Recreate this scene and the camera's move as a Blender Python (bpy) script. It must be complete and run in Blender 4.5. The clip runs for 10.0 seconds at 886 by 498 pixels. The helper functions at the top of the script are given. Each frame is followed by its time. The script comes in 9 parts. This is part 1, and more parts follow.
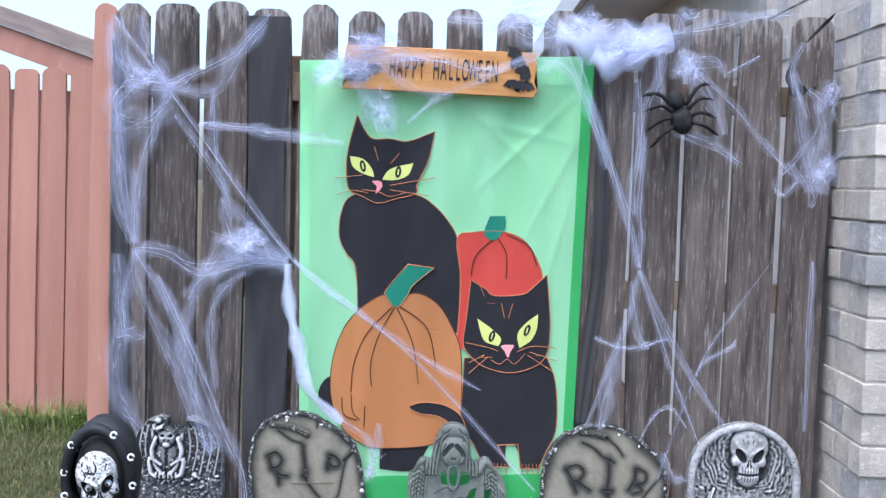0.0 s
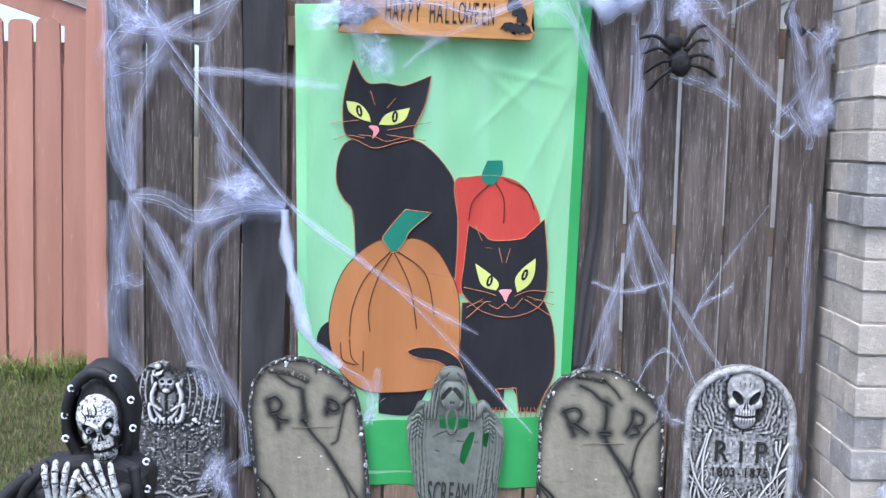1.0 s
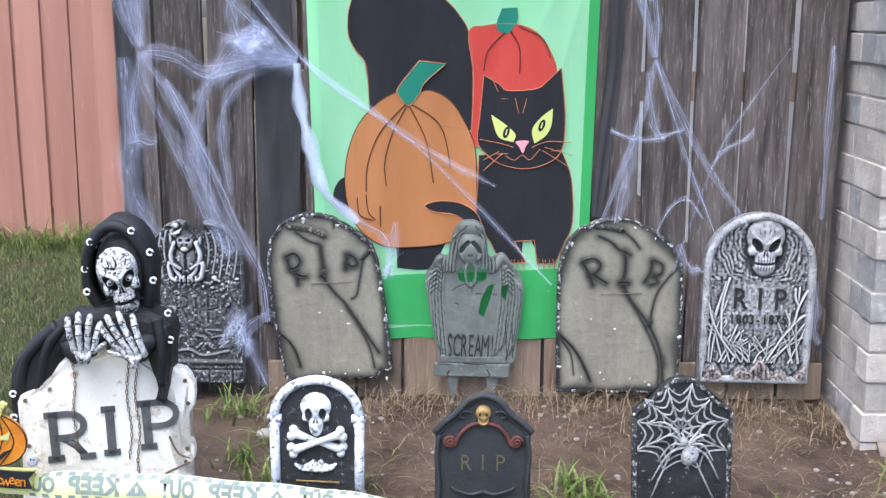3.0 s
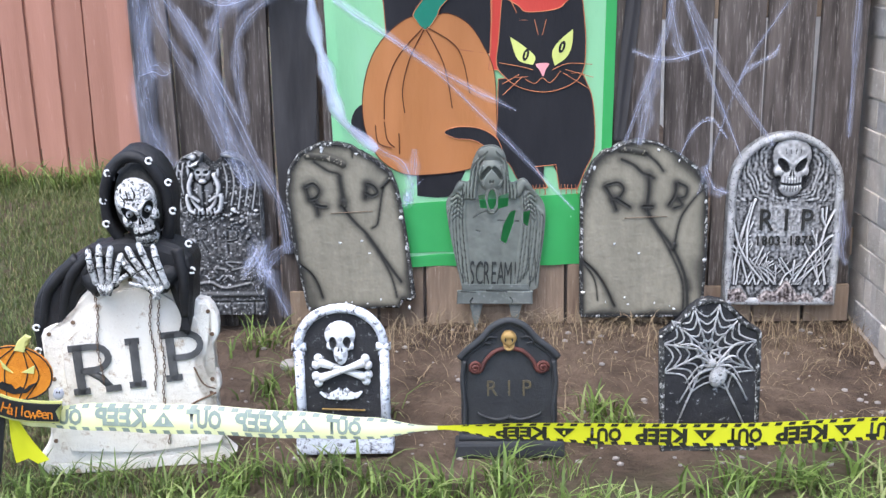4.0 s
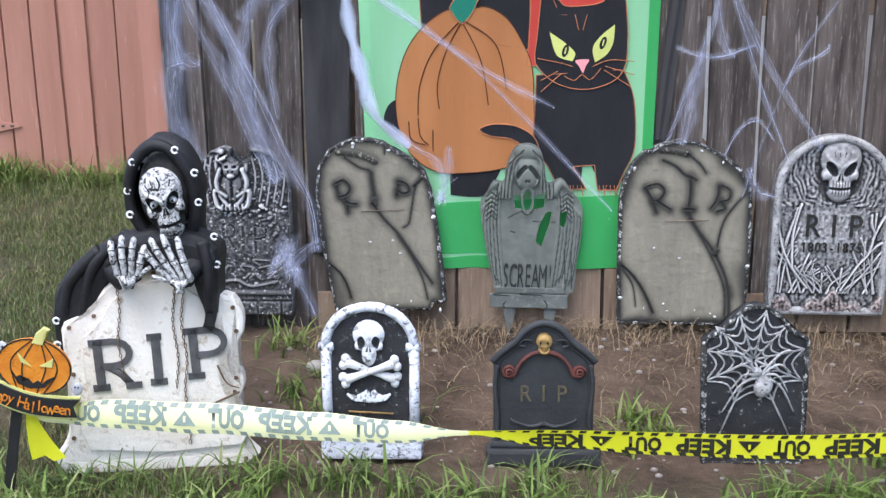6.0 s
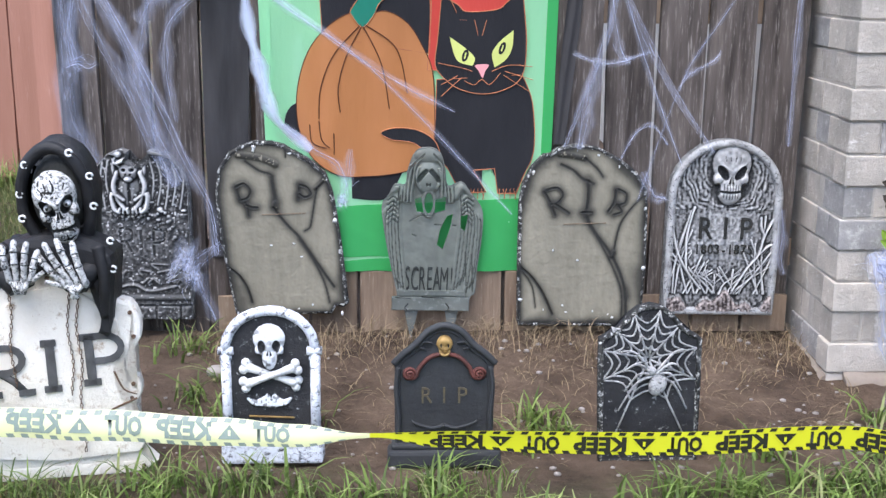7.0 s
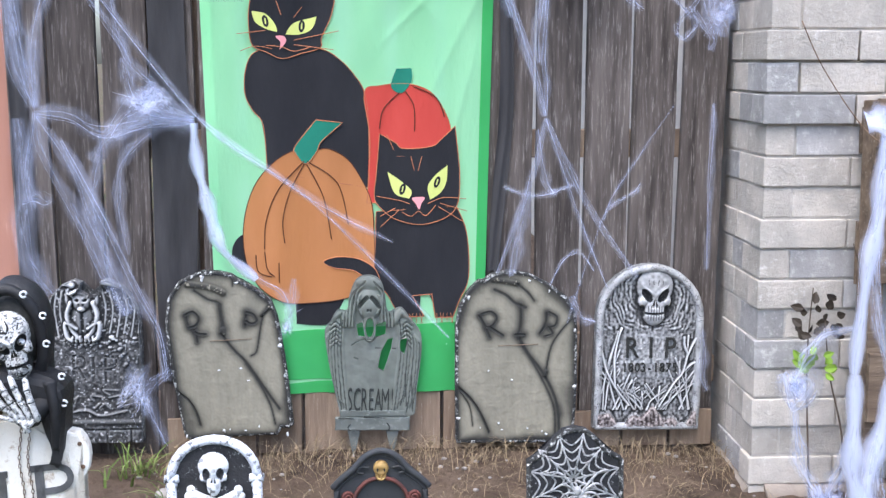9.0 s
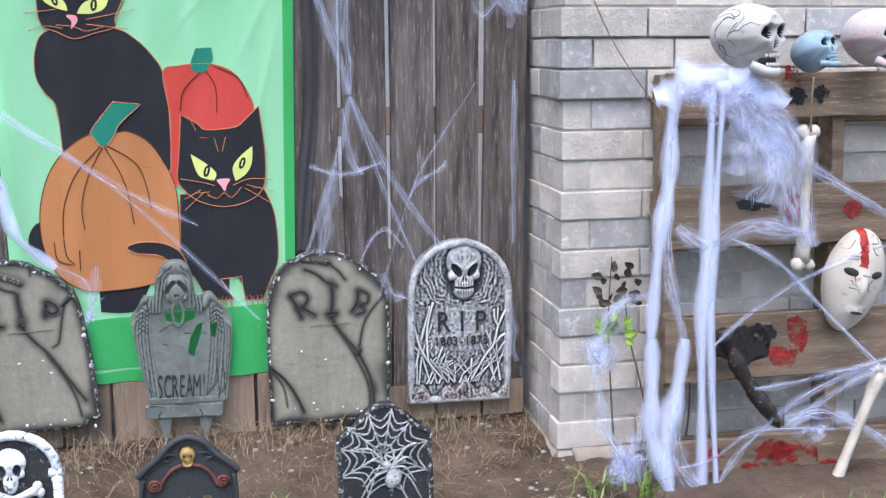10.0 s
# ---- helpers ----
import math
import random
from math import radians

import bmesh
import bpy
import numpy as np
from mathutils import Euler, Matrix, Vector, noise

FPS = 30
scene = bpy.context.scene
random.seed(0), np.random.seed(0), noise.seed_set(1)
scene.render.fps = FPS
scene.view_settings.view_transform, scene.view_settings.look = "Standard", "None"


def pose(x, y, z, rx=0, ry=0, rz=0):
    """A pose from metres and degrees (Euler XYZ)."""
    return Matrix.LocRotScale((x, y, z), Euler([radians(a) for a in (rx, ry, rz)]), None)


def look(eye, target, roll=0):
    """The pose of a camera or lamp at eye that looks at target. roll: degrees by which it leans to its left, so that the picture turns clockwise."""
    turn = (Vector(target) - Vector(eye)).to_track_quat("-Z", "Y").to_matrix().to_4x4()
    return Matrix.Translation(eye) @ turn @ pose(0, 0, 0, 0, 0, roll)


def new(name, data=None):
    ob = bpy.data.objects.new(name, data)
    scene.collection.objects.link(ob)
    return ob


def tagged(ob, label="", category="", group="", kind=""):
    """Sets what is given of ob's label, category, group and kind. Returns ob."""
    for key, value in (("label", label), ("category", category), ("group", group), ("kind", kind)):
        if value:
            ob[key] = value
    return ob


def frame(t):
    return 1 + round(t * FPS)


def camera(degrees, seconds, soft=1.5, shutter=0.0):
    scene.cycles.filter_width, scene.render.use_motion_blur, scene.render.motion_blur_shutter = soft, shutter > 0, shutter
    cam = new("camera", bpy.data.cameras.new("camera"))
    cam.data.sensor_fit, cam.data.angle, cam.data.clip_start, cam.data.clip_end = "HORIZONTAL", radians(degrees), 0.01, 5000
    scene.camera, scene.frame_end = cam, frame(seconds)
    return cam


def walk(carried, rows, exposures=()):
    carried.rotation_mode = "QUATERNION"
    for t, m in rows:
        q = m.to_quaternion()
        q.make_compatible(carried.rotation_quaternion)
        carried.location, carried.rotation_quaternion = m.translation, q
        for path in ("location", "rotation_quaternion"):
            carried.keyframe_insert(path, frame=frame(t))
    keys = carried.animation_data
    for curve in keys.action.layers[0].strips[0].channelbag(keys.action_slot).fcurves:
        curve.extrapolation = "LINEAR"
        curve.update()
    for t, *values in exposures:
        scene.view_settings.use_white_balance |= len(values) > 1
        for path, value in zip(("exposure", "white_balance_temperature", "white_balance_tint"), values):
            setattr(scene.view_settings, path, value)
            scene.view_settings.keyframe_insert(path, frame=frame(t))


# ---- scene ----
cam = camera(43.1, 10.0, soft=1.4)
METRES, EYE, TILT, LEAN, TURN = 0.69, 1.28, 0.0, 0.0, 0.0
ROWS = [
    (0.0, 0.0, 0.0, 0.0, 0.1, -3.23, -1.78),
    (0.5, 0.0012, -0.0002, -0.0223, -0.02, -3.87, -1.72),
    (1.0, 0.0053, -0.0013, -0.051, -0.01, -5.46, -1.44),
    (1.5, 0.0003, -0.0018, -0.0785, -0.05, -6.81, -1.14),
    (2.0, -0.0013, -0.0007, -0.109, 0.09, -7.97, -0.82),
    (3.5, -0.0082, 0.0451, -0.1954, 0.82, -13.56, 0.4),
    (4.0, -0.0304, 0.0711, -0.2229, 1.04, -14.91, 1.14),
    (4.5, -0.0839, 0.1247, -0.2681, 2.29, -15.59, 1.7),
    (5.0, -0.0839, 0.1783, -0.3039, 7.09, -15.74, 2.24),
    (5.5, -0.0683, 0.2093, -0.3148, 6.33, -15.87, 1.63),
    (6.0, -0.0549, 0.2089, -0.3104, 2.7, -14.27, 0.51),
    (7.5, -0.0249, 0.1372, -0.2945, -2.43, -14.11, -0.51),
    (8.0, -0.0188, 0.0586, -0.2208, -1.17, -14.11, 0.11),
    (8.5, -0.0075, 0.0017, -0.1336, -1.67, -12.29, -0.13),
    (9.0, 0.0598, -0.0527, -0.1076, -4.01, -9.38, -0.15),
    (9.5, 0.1429, -0.0724, -0.1086, -9.42, -9.62, -0.19),
    (10.0, 0.192, -0.0809, -0.1114, -12.43, -10.42, 0.27),
]
walk(cam, [(t, pose(0, 0, EYE, TILT, LEAN, TURN) @ pose(METRES * x, METRES * y, METRES * z, 90 + pitch, roll, yaw)) for t, x, y, z, yaw, pitch, roll in ROWS],
     [(0.0, 1.56, 5650, 10), (2.0, 1.62, 5750, 10), (3.5, 1.58, 5850, 10), (4.5, 1.48, 5900, 10), (5.5, 1.35, 5900, 10), (7.5, 1.56, 5900, 10), (9.0, 1.66, 5850, 10), (10.0, 1.54, 5800, 10)])

# ---- light: open shade under a bright hazy sky ----
world = bpy.data.worlds.new("sky")
scene.world = world
world.use_nodes = True
wn = world.node_tree
sky = wn.nodes.new("ShaderNodeTexSky")
sky.sky_type = "NISHITA"
sky.sun_disc = False
sky.sun_elevation = radians(67)
sky.sun_rotation = radians(207)
sky.air_density, sky.dust_density, sky.ozone_density = 1.0, 4.0, 1.0
wn.links.new(sky.outputs[0], wn.nodes["Background"].inputs[0])
wn.nodes["Background"].inputs[1].default_value = 0.15
sun_data = bpy.data.lights.new("sun", "SUN")
sun_data.energy, sun_data.angle, sun_data.color = 0.75, radians(60), (1.0, 0.97, 0.93)
sun = new("sun", sun_data)
sun.matrix_world = look((-1.5, -3.0, 8.0), (0, 0, 0))

# ---- materials ----
def mat(name, base, dark=None, scale=8.0, rough=0.8, metal=0.0, bump=0.15, bscale=60.0, stretch=(1, 1, 1), light=None, lamt=0.45, spec=0.3, vary=0.0, coat=0.0, detail=6.0):
    """Two-scale procedural surface: broad mottling between dark and base, fine grain bump, optional light chips of worn paint."""
    m = bpy.data.materials.new(name)
    m.use_nodes = True
    t = m.node_tree
    b = t.nodes["Principled BSDF"]
    b.inputs["Roughness"].default_value = rough
    b.inputs["Metallic"].default_value = metal
    b.inputs["Specular IOR Level"].default_value = spec
    b.inputs["Coat Weight"].default_value = coat
    co = t.nodes.new("ShaderNodeTexCoord")
    mp = t.nodes.new("ShaderNodeMapping")
    mp.inputs["Scale"].default_value = stretch
    t.links.new(co.outputs["Object"], mp.inputs[0])
    vec = mp.outputs[0]
    info = t.nodes.new("ShaderNodeObjectInfo")
    add = t.nodes.new("ShaderNodeVectorMath")
    add.operation = "ADD"
    sc = t.nodes.new("ShaderNodeMath")
    sc.operation = "MULTIPLY"
    sc.inputs[1].default_value = 37.0
    t.links.new(info.outputs["Random"], sc.inputs[0])
    t.links.new(vec, add.inputs[0])
    t.links.new(sc.outputs[0], add.inputs[1])
    vec = add.outputs[0]

    def tex(s, d=6.0, ro=0.6):
        n = t.nodes.new("ShaderNodeTexNoise")
        n.inputs["Scale"].default_value, n.inputs["Detail"].default_value, n.inputs["Roughness"].default_value = s, d, ro
        t.links.new(vec, n.inputs["Vector"])
        return n.outputs["Fac"]

    def ramp(src, a, z, ca=(0, 0, 0), cz=(1, 1, 1)):
        r = t.nodes.new("ShaderNodeValToRGB")
        r.color_ramp.elements[0].position, r.color_ramp.elements[1].position = a, z
        r.color_ramp.elements[0].color, r.color_ramp.elements[1].color = (*ca, 1), (*cz, 1)
        t.links.new(src, r.inputs[0])
        return r.outputs[0]

    def mix(f, a, c):
        n = t.nodes.new("ShaderNodeMix")
        n.data_type = "RGBA"
        t.links.new(f, n.inputs[0])
        for sock, v in ((n.inputs[6], a), (n.inputs[7], c)):
            if isinstance(v, tuple):
                sock.default_value = (*v, 1)
            else:
                t.links.new(v, sock)
        return n.outputs[2]

    dark = dark or tuple(c * 0.75 for c in base)
    col = ramp(tex(scale, detail), 0.32, 0.68, dark, base)
    fine = tex(bscale, 5.0, 0.65)
    if light:
        chips = ramp(tex(scale * 4.0, 8.0, 0.75), lamt, lamt + 0.12)
        col = mix(chips, col, light)
    if vary:
        hsv = t.nodes.new("ShaderNodeHueSaturation")
        mr = t.nodes.new("ShaderNodeMapRange")
        mr.inputs["To Min"].default_value, mr.inputs["To Max"].default_value = 1 - vary, 1 + vary
        t.links.new(info.outputs["Random"], mr.inputs[0])
        t.links.new(mr.outputs[0], hsv.inputs["Value"])
        t.links.new(col, hsv.inputs["Color"])
        col = hsv.outputs[0]
    t.links.new(col, b.inputs["Base Color"])
    if bump:
        bp = t.nodes.new("ShaderNodeBump")
        bp.inputs["Strength"].default_value, bp.inputs["Distance"].default_value = bump, 0.01
        t.links.new(fine, bp.inputs["Height"])
        t.links.new(bp.outputs[0], b.inputs["Normal"])
    return m


def see_through(m, amount, colour):
    """Lets light glow through a thin sheet: mixes a translucent lobe into the material m."""
    t = m.node_tree
    out = t.nodes["Material Output"]
    b = t.nodes["Principled BSDF"]
    tr = t.nodes.new("ShaderNodeBsdfTranslucent")
    tr.inputs[0].default_value = (*colour, 1)
    mx = t.nodes.new("ShaderNodeMixShader")
    mx.inputs[0].default_value = amount
    t.links.new(b.outputs[0], mx.inputs[1])
    t.links.new(tr.outputs[0], mx.inputs[2])
    t.links.new(mx.outputs[0], out.inputs[0])
    return m


def gauzy(m, amount):
    """Lets a share of the light straight through, as loose fibres or thin film do."""
    t = m.node_tree
    out = t.nodes["Material Output"]
    src = out.inputs[0].links[0].from_socket
    tp = t.nodes.new("ShaderNodeBsdfTransparent")
    mx = t.nodes.new("ShaderNodeMixShader")
    mx.inputs[0].default_value = amount
    t.links.new(src, mx.inputs[1])
    t.links.new(tp.outputs[0], mx.inputs[2])
    t.links.new(mx.outputs[0], out.inputs[0])
    return m


def patchy(m, scale, lo, hi, stretch=(1, 1, 1)):
    """Breaks a thin coat of paint up, so that the ground shows through in ragged spots."""
    t = m.node_tree
    out = t.nodes["Material Output"]
    src = out.inputs[0].links[0].from_socket
    co = t.nodes.new("ShaderNodeTexCoord")
    mp = t.nodes.new("ShaderNodeMapping")
    mp.inputs["Scale"].default_value = stretch
    t.links.new(co.outputs["Object"], mp.inputs[0])
    n = t.nodes.new("ShaderNodeTexNoise")
    n.inputs["Scale"].default_value, n.inputs["Detail"].default_value, n.inputs["Roughness"].default_value = scale, 6.0, 0.7
    t.links.new(mp.outputs[0], n.inputs["Vector"])
    r = t.nodes.new("ShaderNodeMapRange")
    r.inputs["From Min"].default_value, r.inputs["From Max"].default_value = lo, hi
    t.links.new(n.outputs["Fac"], r.inputs[0])
    tp = t.nodes.new("ShaderNodeBsdfTransparent")
    mx = t.nodes.new("ShaderNodeMixShader")
    t.links.new(r.outputs[0], mx.inputs[0])
    t.links.new(tp.outputs[0], mx.inputs[1])
    t.links.new(src, mx.inputs[2])
    t.links.new(mx.outputs[0], out.inputs[0])
    return m


def gauze(name, colour, thickness, lo=0.37, hi=0.66):
    """Drawn-out cotton: fibres along u, thinning out to nothing towards v = -1 and 1."""
    m = bpy.data.materials.new(name)
    m.use_nodes = True
    t = m.node_tree
    b = t.nodes["Principled BSDF"]
    b.inputs["Base Color"].default_value = (*colour, 1)
    b.inputs["Roughness"].default_value = 0.9
    b.inputs["Specular IOR Level"].default_value = 0.1
    see_through(m, 0.4, colour)
    src = t.nodes["Material Output"].inputs[0].links[0].from_socket
    uv = t.nodes.new("ShaderNodeUVMap")
    sep = t.nodes.new("ShaderNodeSeparateXYZ")
    t.links.new(uv.outputs[0], sep.inputs[0])

    def calc(op, a, c):
        n = t.nodes.new("ShaderNodeMath")
        n.operation = op
        for sock, v in zip(n.inputs, (a, c)):
            if isinstance(v, (int, float)):
                sock.default_value = v
            else:
                t.links.new(v, sock)
        return n.outputs[0]

    edge = calc("POWER", calc("MAXIMUM", calc("SUBTRACT", 1.0, calc("MULTIPLY", sep.outputs["Y"], sep.outputs["Y"])), 0.0), 1.3)
    total = None
    for s, w in (((2.0, 4.0, 1), 0.68), ((5.0, 20.0, 1), 0.32)):
        mp = t.nodes.new("ShaderNodeMapping")
        mp.inputs["Scale"].default_value = s
        t.links.new(uv.outputs[0], mp.inputs[0])
        n = t.nodes.new("ShaderNodeTexNoise")
        n.inputs["Scale"].default_value, n.inputs["Detail"].default_value = 1.0, 4.0
        t.links.new(mp.outputs[0], n.inputs["Vector"])
        part_ = calc("MULTIPLY", n.outputs["Fac"], w)
        total = part_ if total is None else calc("ADD", total, part_)
    r = t.nodes.new("ShaderNodeMapRange")
    r.inputs["From Min"].default_value, r.inputs["From Max"].default_value, r.inputs["To Max"].default_value = lo, hi, thickness
    t.links.new(total, r.inputs[0])
    tp = t.nodes.new("ShaderNodeBsdfTransparent")
    mx = t.nodes.new("ShaderNodeMixShader")
    t.links.new(calc("MULTIPLY", r.outputs[0], edge), mx.inputs[0])
    t.links.new(tp.outputs[0], mx.inputs[1])
    t.links.new(src, mx.inputs[2])
    t.links.new(mx.outputs[0], t.nodes["Material Output"].inputs[0])
    return m


def painted(name, dark, light, scale=90.0, rag=0.35, rough=0.75, vary=0.7, stretch=(1, 1, 1), bump=0.4):
    """Two coats of paint laid by the surface's own "paint" value: 0 shows the dark coat, 1 the light one, with a ragged border."""
    m = bpy.data.materials.new(name)
    m.use_nodes = True
    t = m.node_tree
    b = t.nodes["Principled BSDF"]
    b.inputs["Roughness"].default_value = rough
    b.inputs["Specular IOR Level"].default_value = 0.3
    co = t.nodes.new("ShaderNodeTexCoord")
    mp = t.nodes.new("ShaderNodeMapping")
    mp.inputs["Scale"].default_value = stretch
    t.links.new(co.outputs["Object"], mp.inputs[0])

    def tex(s, d):
        n = t.nodes.new("ShaderNodeTexNoise")
        n.inputs["Scale"].default_value, n.inputs["Detail"].default_value, n.inputs["Roughness"].default_value = s, d, 0.7
        t.links.new(mp.outputs[0], n.inputs["Vector"])
        return n.outputs["Fac"]

    at = t.nodes.new("ShaderNodeAttribute")
    at.attribute_name = "paint"
    fine = tex(scale, 6.0)
    shake = t.nodes.new("ShaderNodeMath")
    shake.operation = "MULTIPLY_ADD"
    t.links.new(fine, shake.inputs[0])
    shake.inputs[1].default_value = rag
    t.links.new(at.outputs["Fac"], shake.inputs[2])
    off = t.nodes.new("ShaderNodeMath")
    off.operation, off.use_clamp = "SUBTRACT", True
    t.links.new(shake.outputs[0], off.inputs[0])
    off.inputs[1].default_value = rag / 2
    tone = t.nodes.new("ShaderNodeValToRGB")
    tone.color_ramp.elements[0].position, tone.color_ramp.elements[1].position = 0.3, 0.7
    tone.color_ramp.elements[0].color = (*[c * vary for c in light], 1)
    tone.color_ramp.elements[1].color = (*light, 1)
    t.links.new(tex(scale * 0.12, 5.0), tone.inputs[0])
    mx = t.nodes.new("ShaderNodeMix")
    mx.data_type = "RGBA"
    mx.inputs[6].default_value = (*dark, 1)
    t.links.new(off.outputs[0], mx.inputs[0])
    t.links.new(tone.outputs[0], mx.inputs[7])
    t.links.new(mx.outputs[2], b.inputs["Base Color"])
    bp = t.nodes.new("ShaderNodeBump")
    bp.inputs["Strength"].default_value, bp.inputs["Distance"].default_value = bump, 0.004
    t.links.new(fine, bp.inputs["Height"])
    t.links.new(bp.outputs[0], b.inputs["Normal"])
    return m


M_WOOD = mat("weathered_wood", (0.150, 0.126, 0.112), (0.045, 0.037, 0.033), 5.0, 0.9, 0, 0.5, 30.0, (7, 7, 0.6), (0.25, 0.225, 0.205), 0.55, 0.2, 0.25)


def pale_tops(m, start, end, colour):
    """Old paint left in ragged flakes, and veiling flare put into the colour, on the upper ends of boards standing on z
    = 0.
    """
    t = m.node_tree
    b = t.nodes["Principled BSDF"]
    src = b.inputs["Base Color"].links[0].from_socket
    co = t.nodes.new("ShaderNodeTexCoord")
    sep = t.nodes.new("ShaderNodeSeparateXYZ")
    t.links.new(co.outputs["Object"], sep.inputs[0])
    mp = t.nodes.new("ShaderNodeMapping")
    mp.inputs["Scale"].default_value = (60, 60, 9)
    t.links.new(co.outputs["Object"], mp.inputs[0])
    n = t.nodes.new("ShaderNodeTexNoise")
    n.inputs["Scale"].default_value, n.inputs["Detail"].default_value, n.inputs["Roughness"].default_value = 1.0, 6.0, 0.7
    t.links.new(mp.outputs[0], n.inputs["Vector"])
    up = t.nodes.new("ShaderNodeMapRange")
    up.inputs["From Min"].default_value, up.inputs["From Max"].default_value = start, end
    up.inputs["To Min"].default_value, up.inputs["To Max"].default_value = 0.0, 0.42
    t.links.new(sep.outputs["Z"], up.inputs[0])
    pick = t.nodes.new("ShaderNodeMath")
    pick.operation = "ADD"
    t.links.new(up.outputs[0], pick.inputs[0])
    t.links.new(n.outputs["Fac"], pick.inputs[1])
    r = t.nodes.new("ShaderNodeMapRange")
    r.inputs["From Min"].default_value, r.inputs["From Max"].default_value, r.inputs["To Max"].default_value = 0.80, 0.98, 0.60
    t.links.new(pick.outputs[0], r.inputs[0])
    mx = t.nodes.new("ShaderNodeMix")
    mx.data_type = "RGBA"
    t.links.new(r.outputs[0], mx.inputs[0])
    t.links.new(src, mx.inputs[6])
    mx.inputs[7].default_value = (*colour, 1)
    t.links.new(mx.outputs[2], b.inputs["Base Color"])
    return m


# paler picket tops: flaking paint, with bright sky flare mixed into the colour
pale_tops(M_WOOD, 1.55, 1.88, (0.42, 0.39, 0.37))
M_WOOD2 = mat("brown_wood", (0.28, 0.21, 0.15), (0.15, 0.105, 0.075), 5.0, 0.85, 0, 0.4, 30.0, (6, 6, 0.7), (0.40, 0.35, 0.29), 0.60, 0.2, 0.15)
M_RED = mat("red_stained_wood", (0.41, 0.21, 0.155), (0.34, 0.168, 0.12), 2.0, 0.75, 0, 0.2, 30.0, (5, 5, 0.5), (0.50, 0.30, 0.24), 0.60, 0.2, 0.1)
M_BRICK = mat("pale_brick", (0.56, 0.505, 0.44), (0.36, 0.33, 0.29), 7.0, 0.9, 0, 0.6, 70.0, (1, 1, 1), (0.62, 0.59, 0.55), 0.57, 0.2, 0.16)
M_BRICKG = mat("grey_brick", (0.42, 0.40, 0.385), (0.27, 0.26, 0.25), 9.0, 0.9, 0, 0.45, 90.0, (1, 1, 1), (0.50, 0.48, 0.45), 0.54, 0.2, 0.15)
M_MORTAR = mat("mortar", (0.50, 0.46, 0.41), (0.38, 0.35, 0.31), 14.0, 0.95, 0, 0.5, 120.0)
M_CONC = mat("stained_concrete", (0.34, 0.29, 0.24), (0.22, 0.18, 0.15), 7.0, 0.95, 0, 0.5, 60.0)
M_PALLET = mat("pallet_wood", (0.22, 0.160, 0.108), (0.09, 0.064, 0.045), 4.0, 0.85, 0, 0.4, 30.0, (0.7, 6, 6), (0.36, 0.30, 0.23), 0.57, 0.2, 0.2)


# ---- building helpers ----
def part(name, bm, material, parent=None, label="", smooth=False):
    """Links a bmesh as one mesh object, under parent where one is given."""
    me = bpy.data.meshes.new(name)
    bm.to_mesh(me)
    bm.free()
    for m in material if isinstance(material, (list, tuple)) else [material]:
        me.materials.append(m)
    if smooth:
        me.shade_smooth()
    ob = new(name, me)
    if parent is not None:
        ob.parent = parent
    return tagged(ob, label) if label else ob


def thing(name, at, label, category, group="", kind=""):
    ob = new(name)
    ob.empty_display_size = 0.05
    ob.matrix_basis = at if isinstance(at, Matrix) else Matrix.Translation(at)
    return tagged(ob, label, category, group, kind)


def box(bm, lo, hi, bevel=0.0, mi=0):
    """An axis-parallel block from corner lo to corner hi, its edges rounded by bevel."""
    vs = [bm.verts.new((x, y, z)) for x in (lo[0], hi[0]) for y in (lo[1], hi[1]) for z in (lo[2], hi[2])]
    fs = [bm.faces.new([vs[i] for i in f]) for f in ((0, 1, 3, 2), (4, 6, 7, 5), (0, 4, 5, 1), (2, 3, 7, 6), (0, 2, 6, 4), (1, 5, 7, 3))]
    for f in fs:
        f.material_index = mi
    if bevel:
        es = {e for f in fs for e in f.edges}
        bmesh.ops.bevel(bm, geom=list(es), offset=bevel, segments=2, affect="EDGES", profile=0.6)
    return fs


def spline(pts, n=6, closed=False):
    """A smooth curve through the points; a point given twice in a row makes a corner."""
    p = [Vector(q) for q in pts]
    k = len(p)
    out = []
    for i in range(k if closed else k - 1):
        a, b, c, d = (p[(i + j) % k] if closed else p[min(max(i + j, 0), k - 1)] for j in (-1, 0, 1, 2))
        if (b - c).length < 1e-9:
            continue
        for s in range(n):
            u = s / n
            out.append(0.5 * (2 * b + (c - a) * u + (2 * a - 5 * b + 4 * c - d) * u * u + (3 * b - a - 3 * c + d) * u ** 3))
    if not closed:
        out.append(p[-1])
    return out


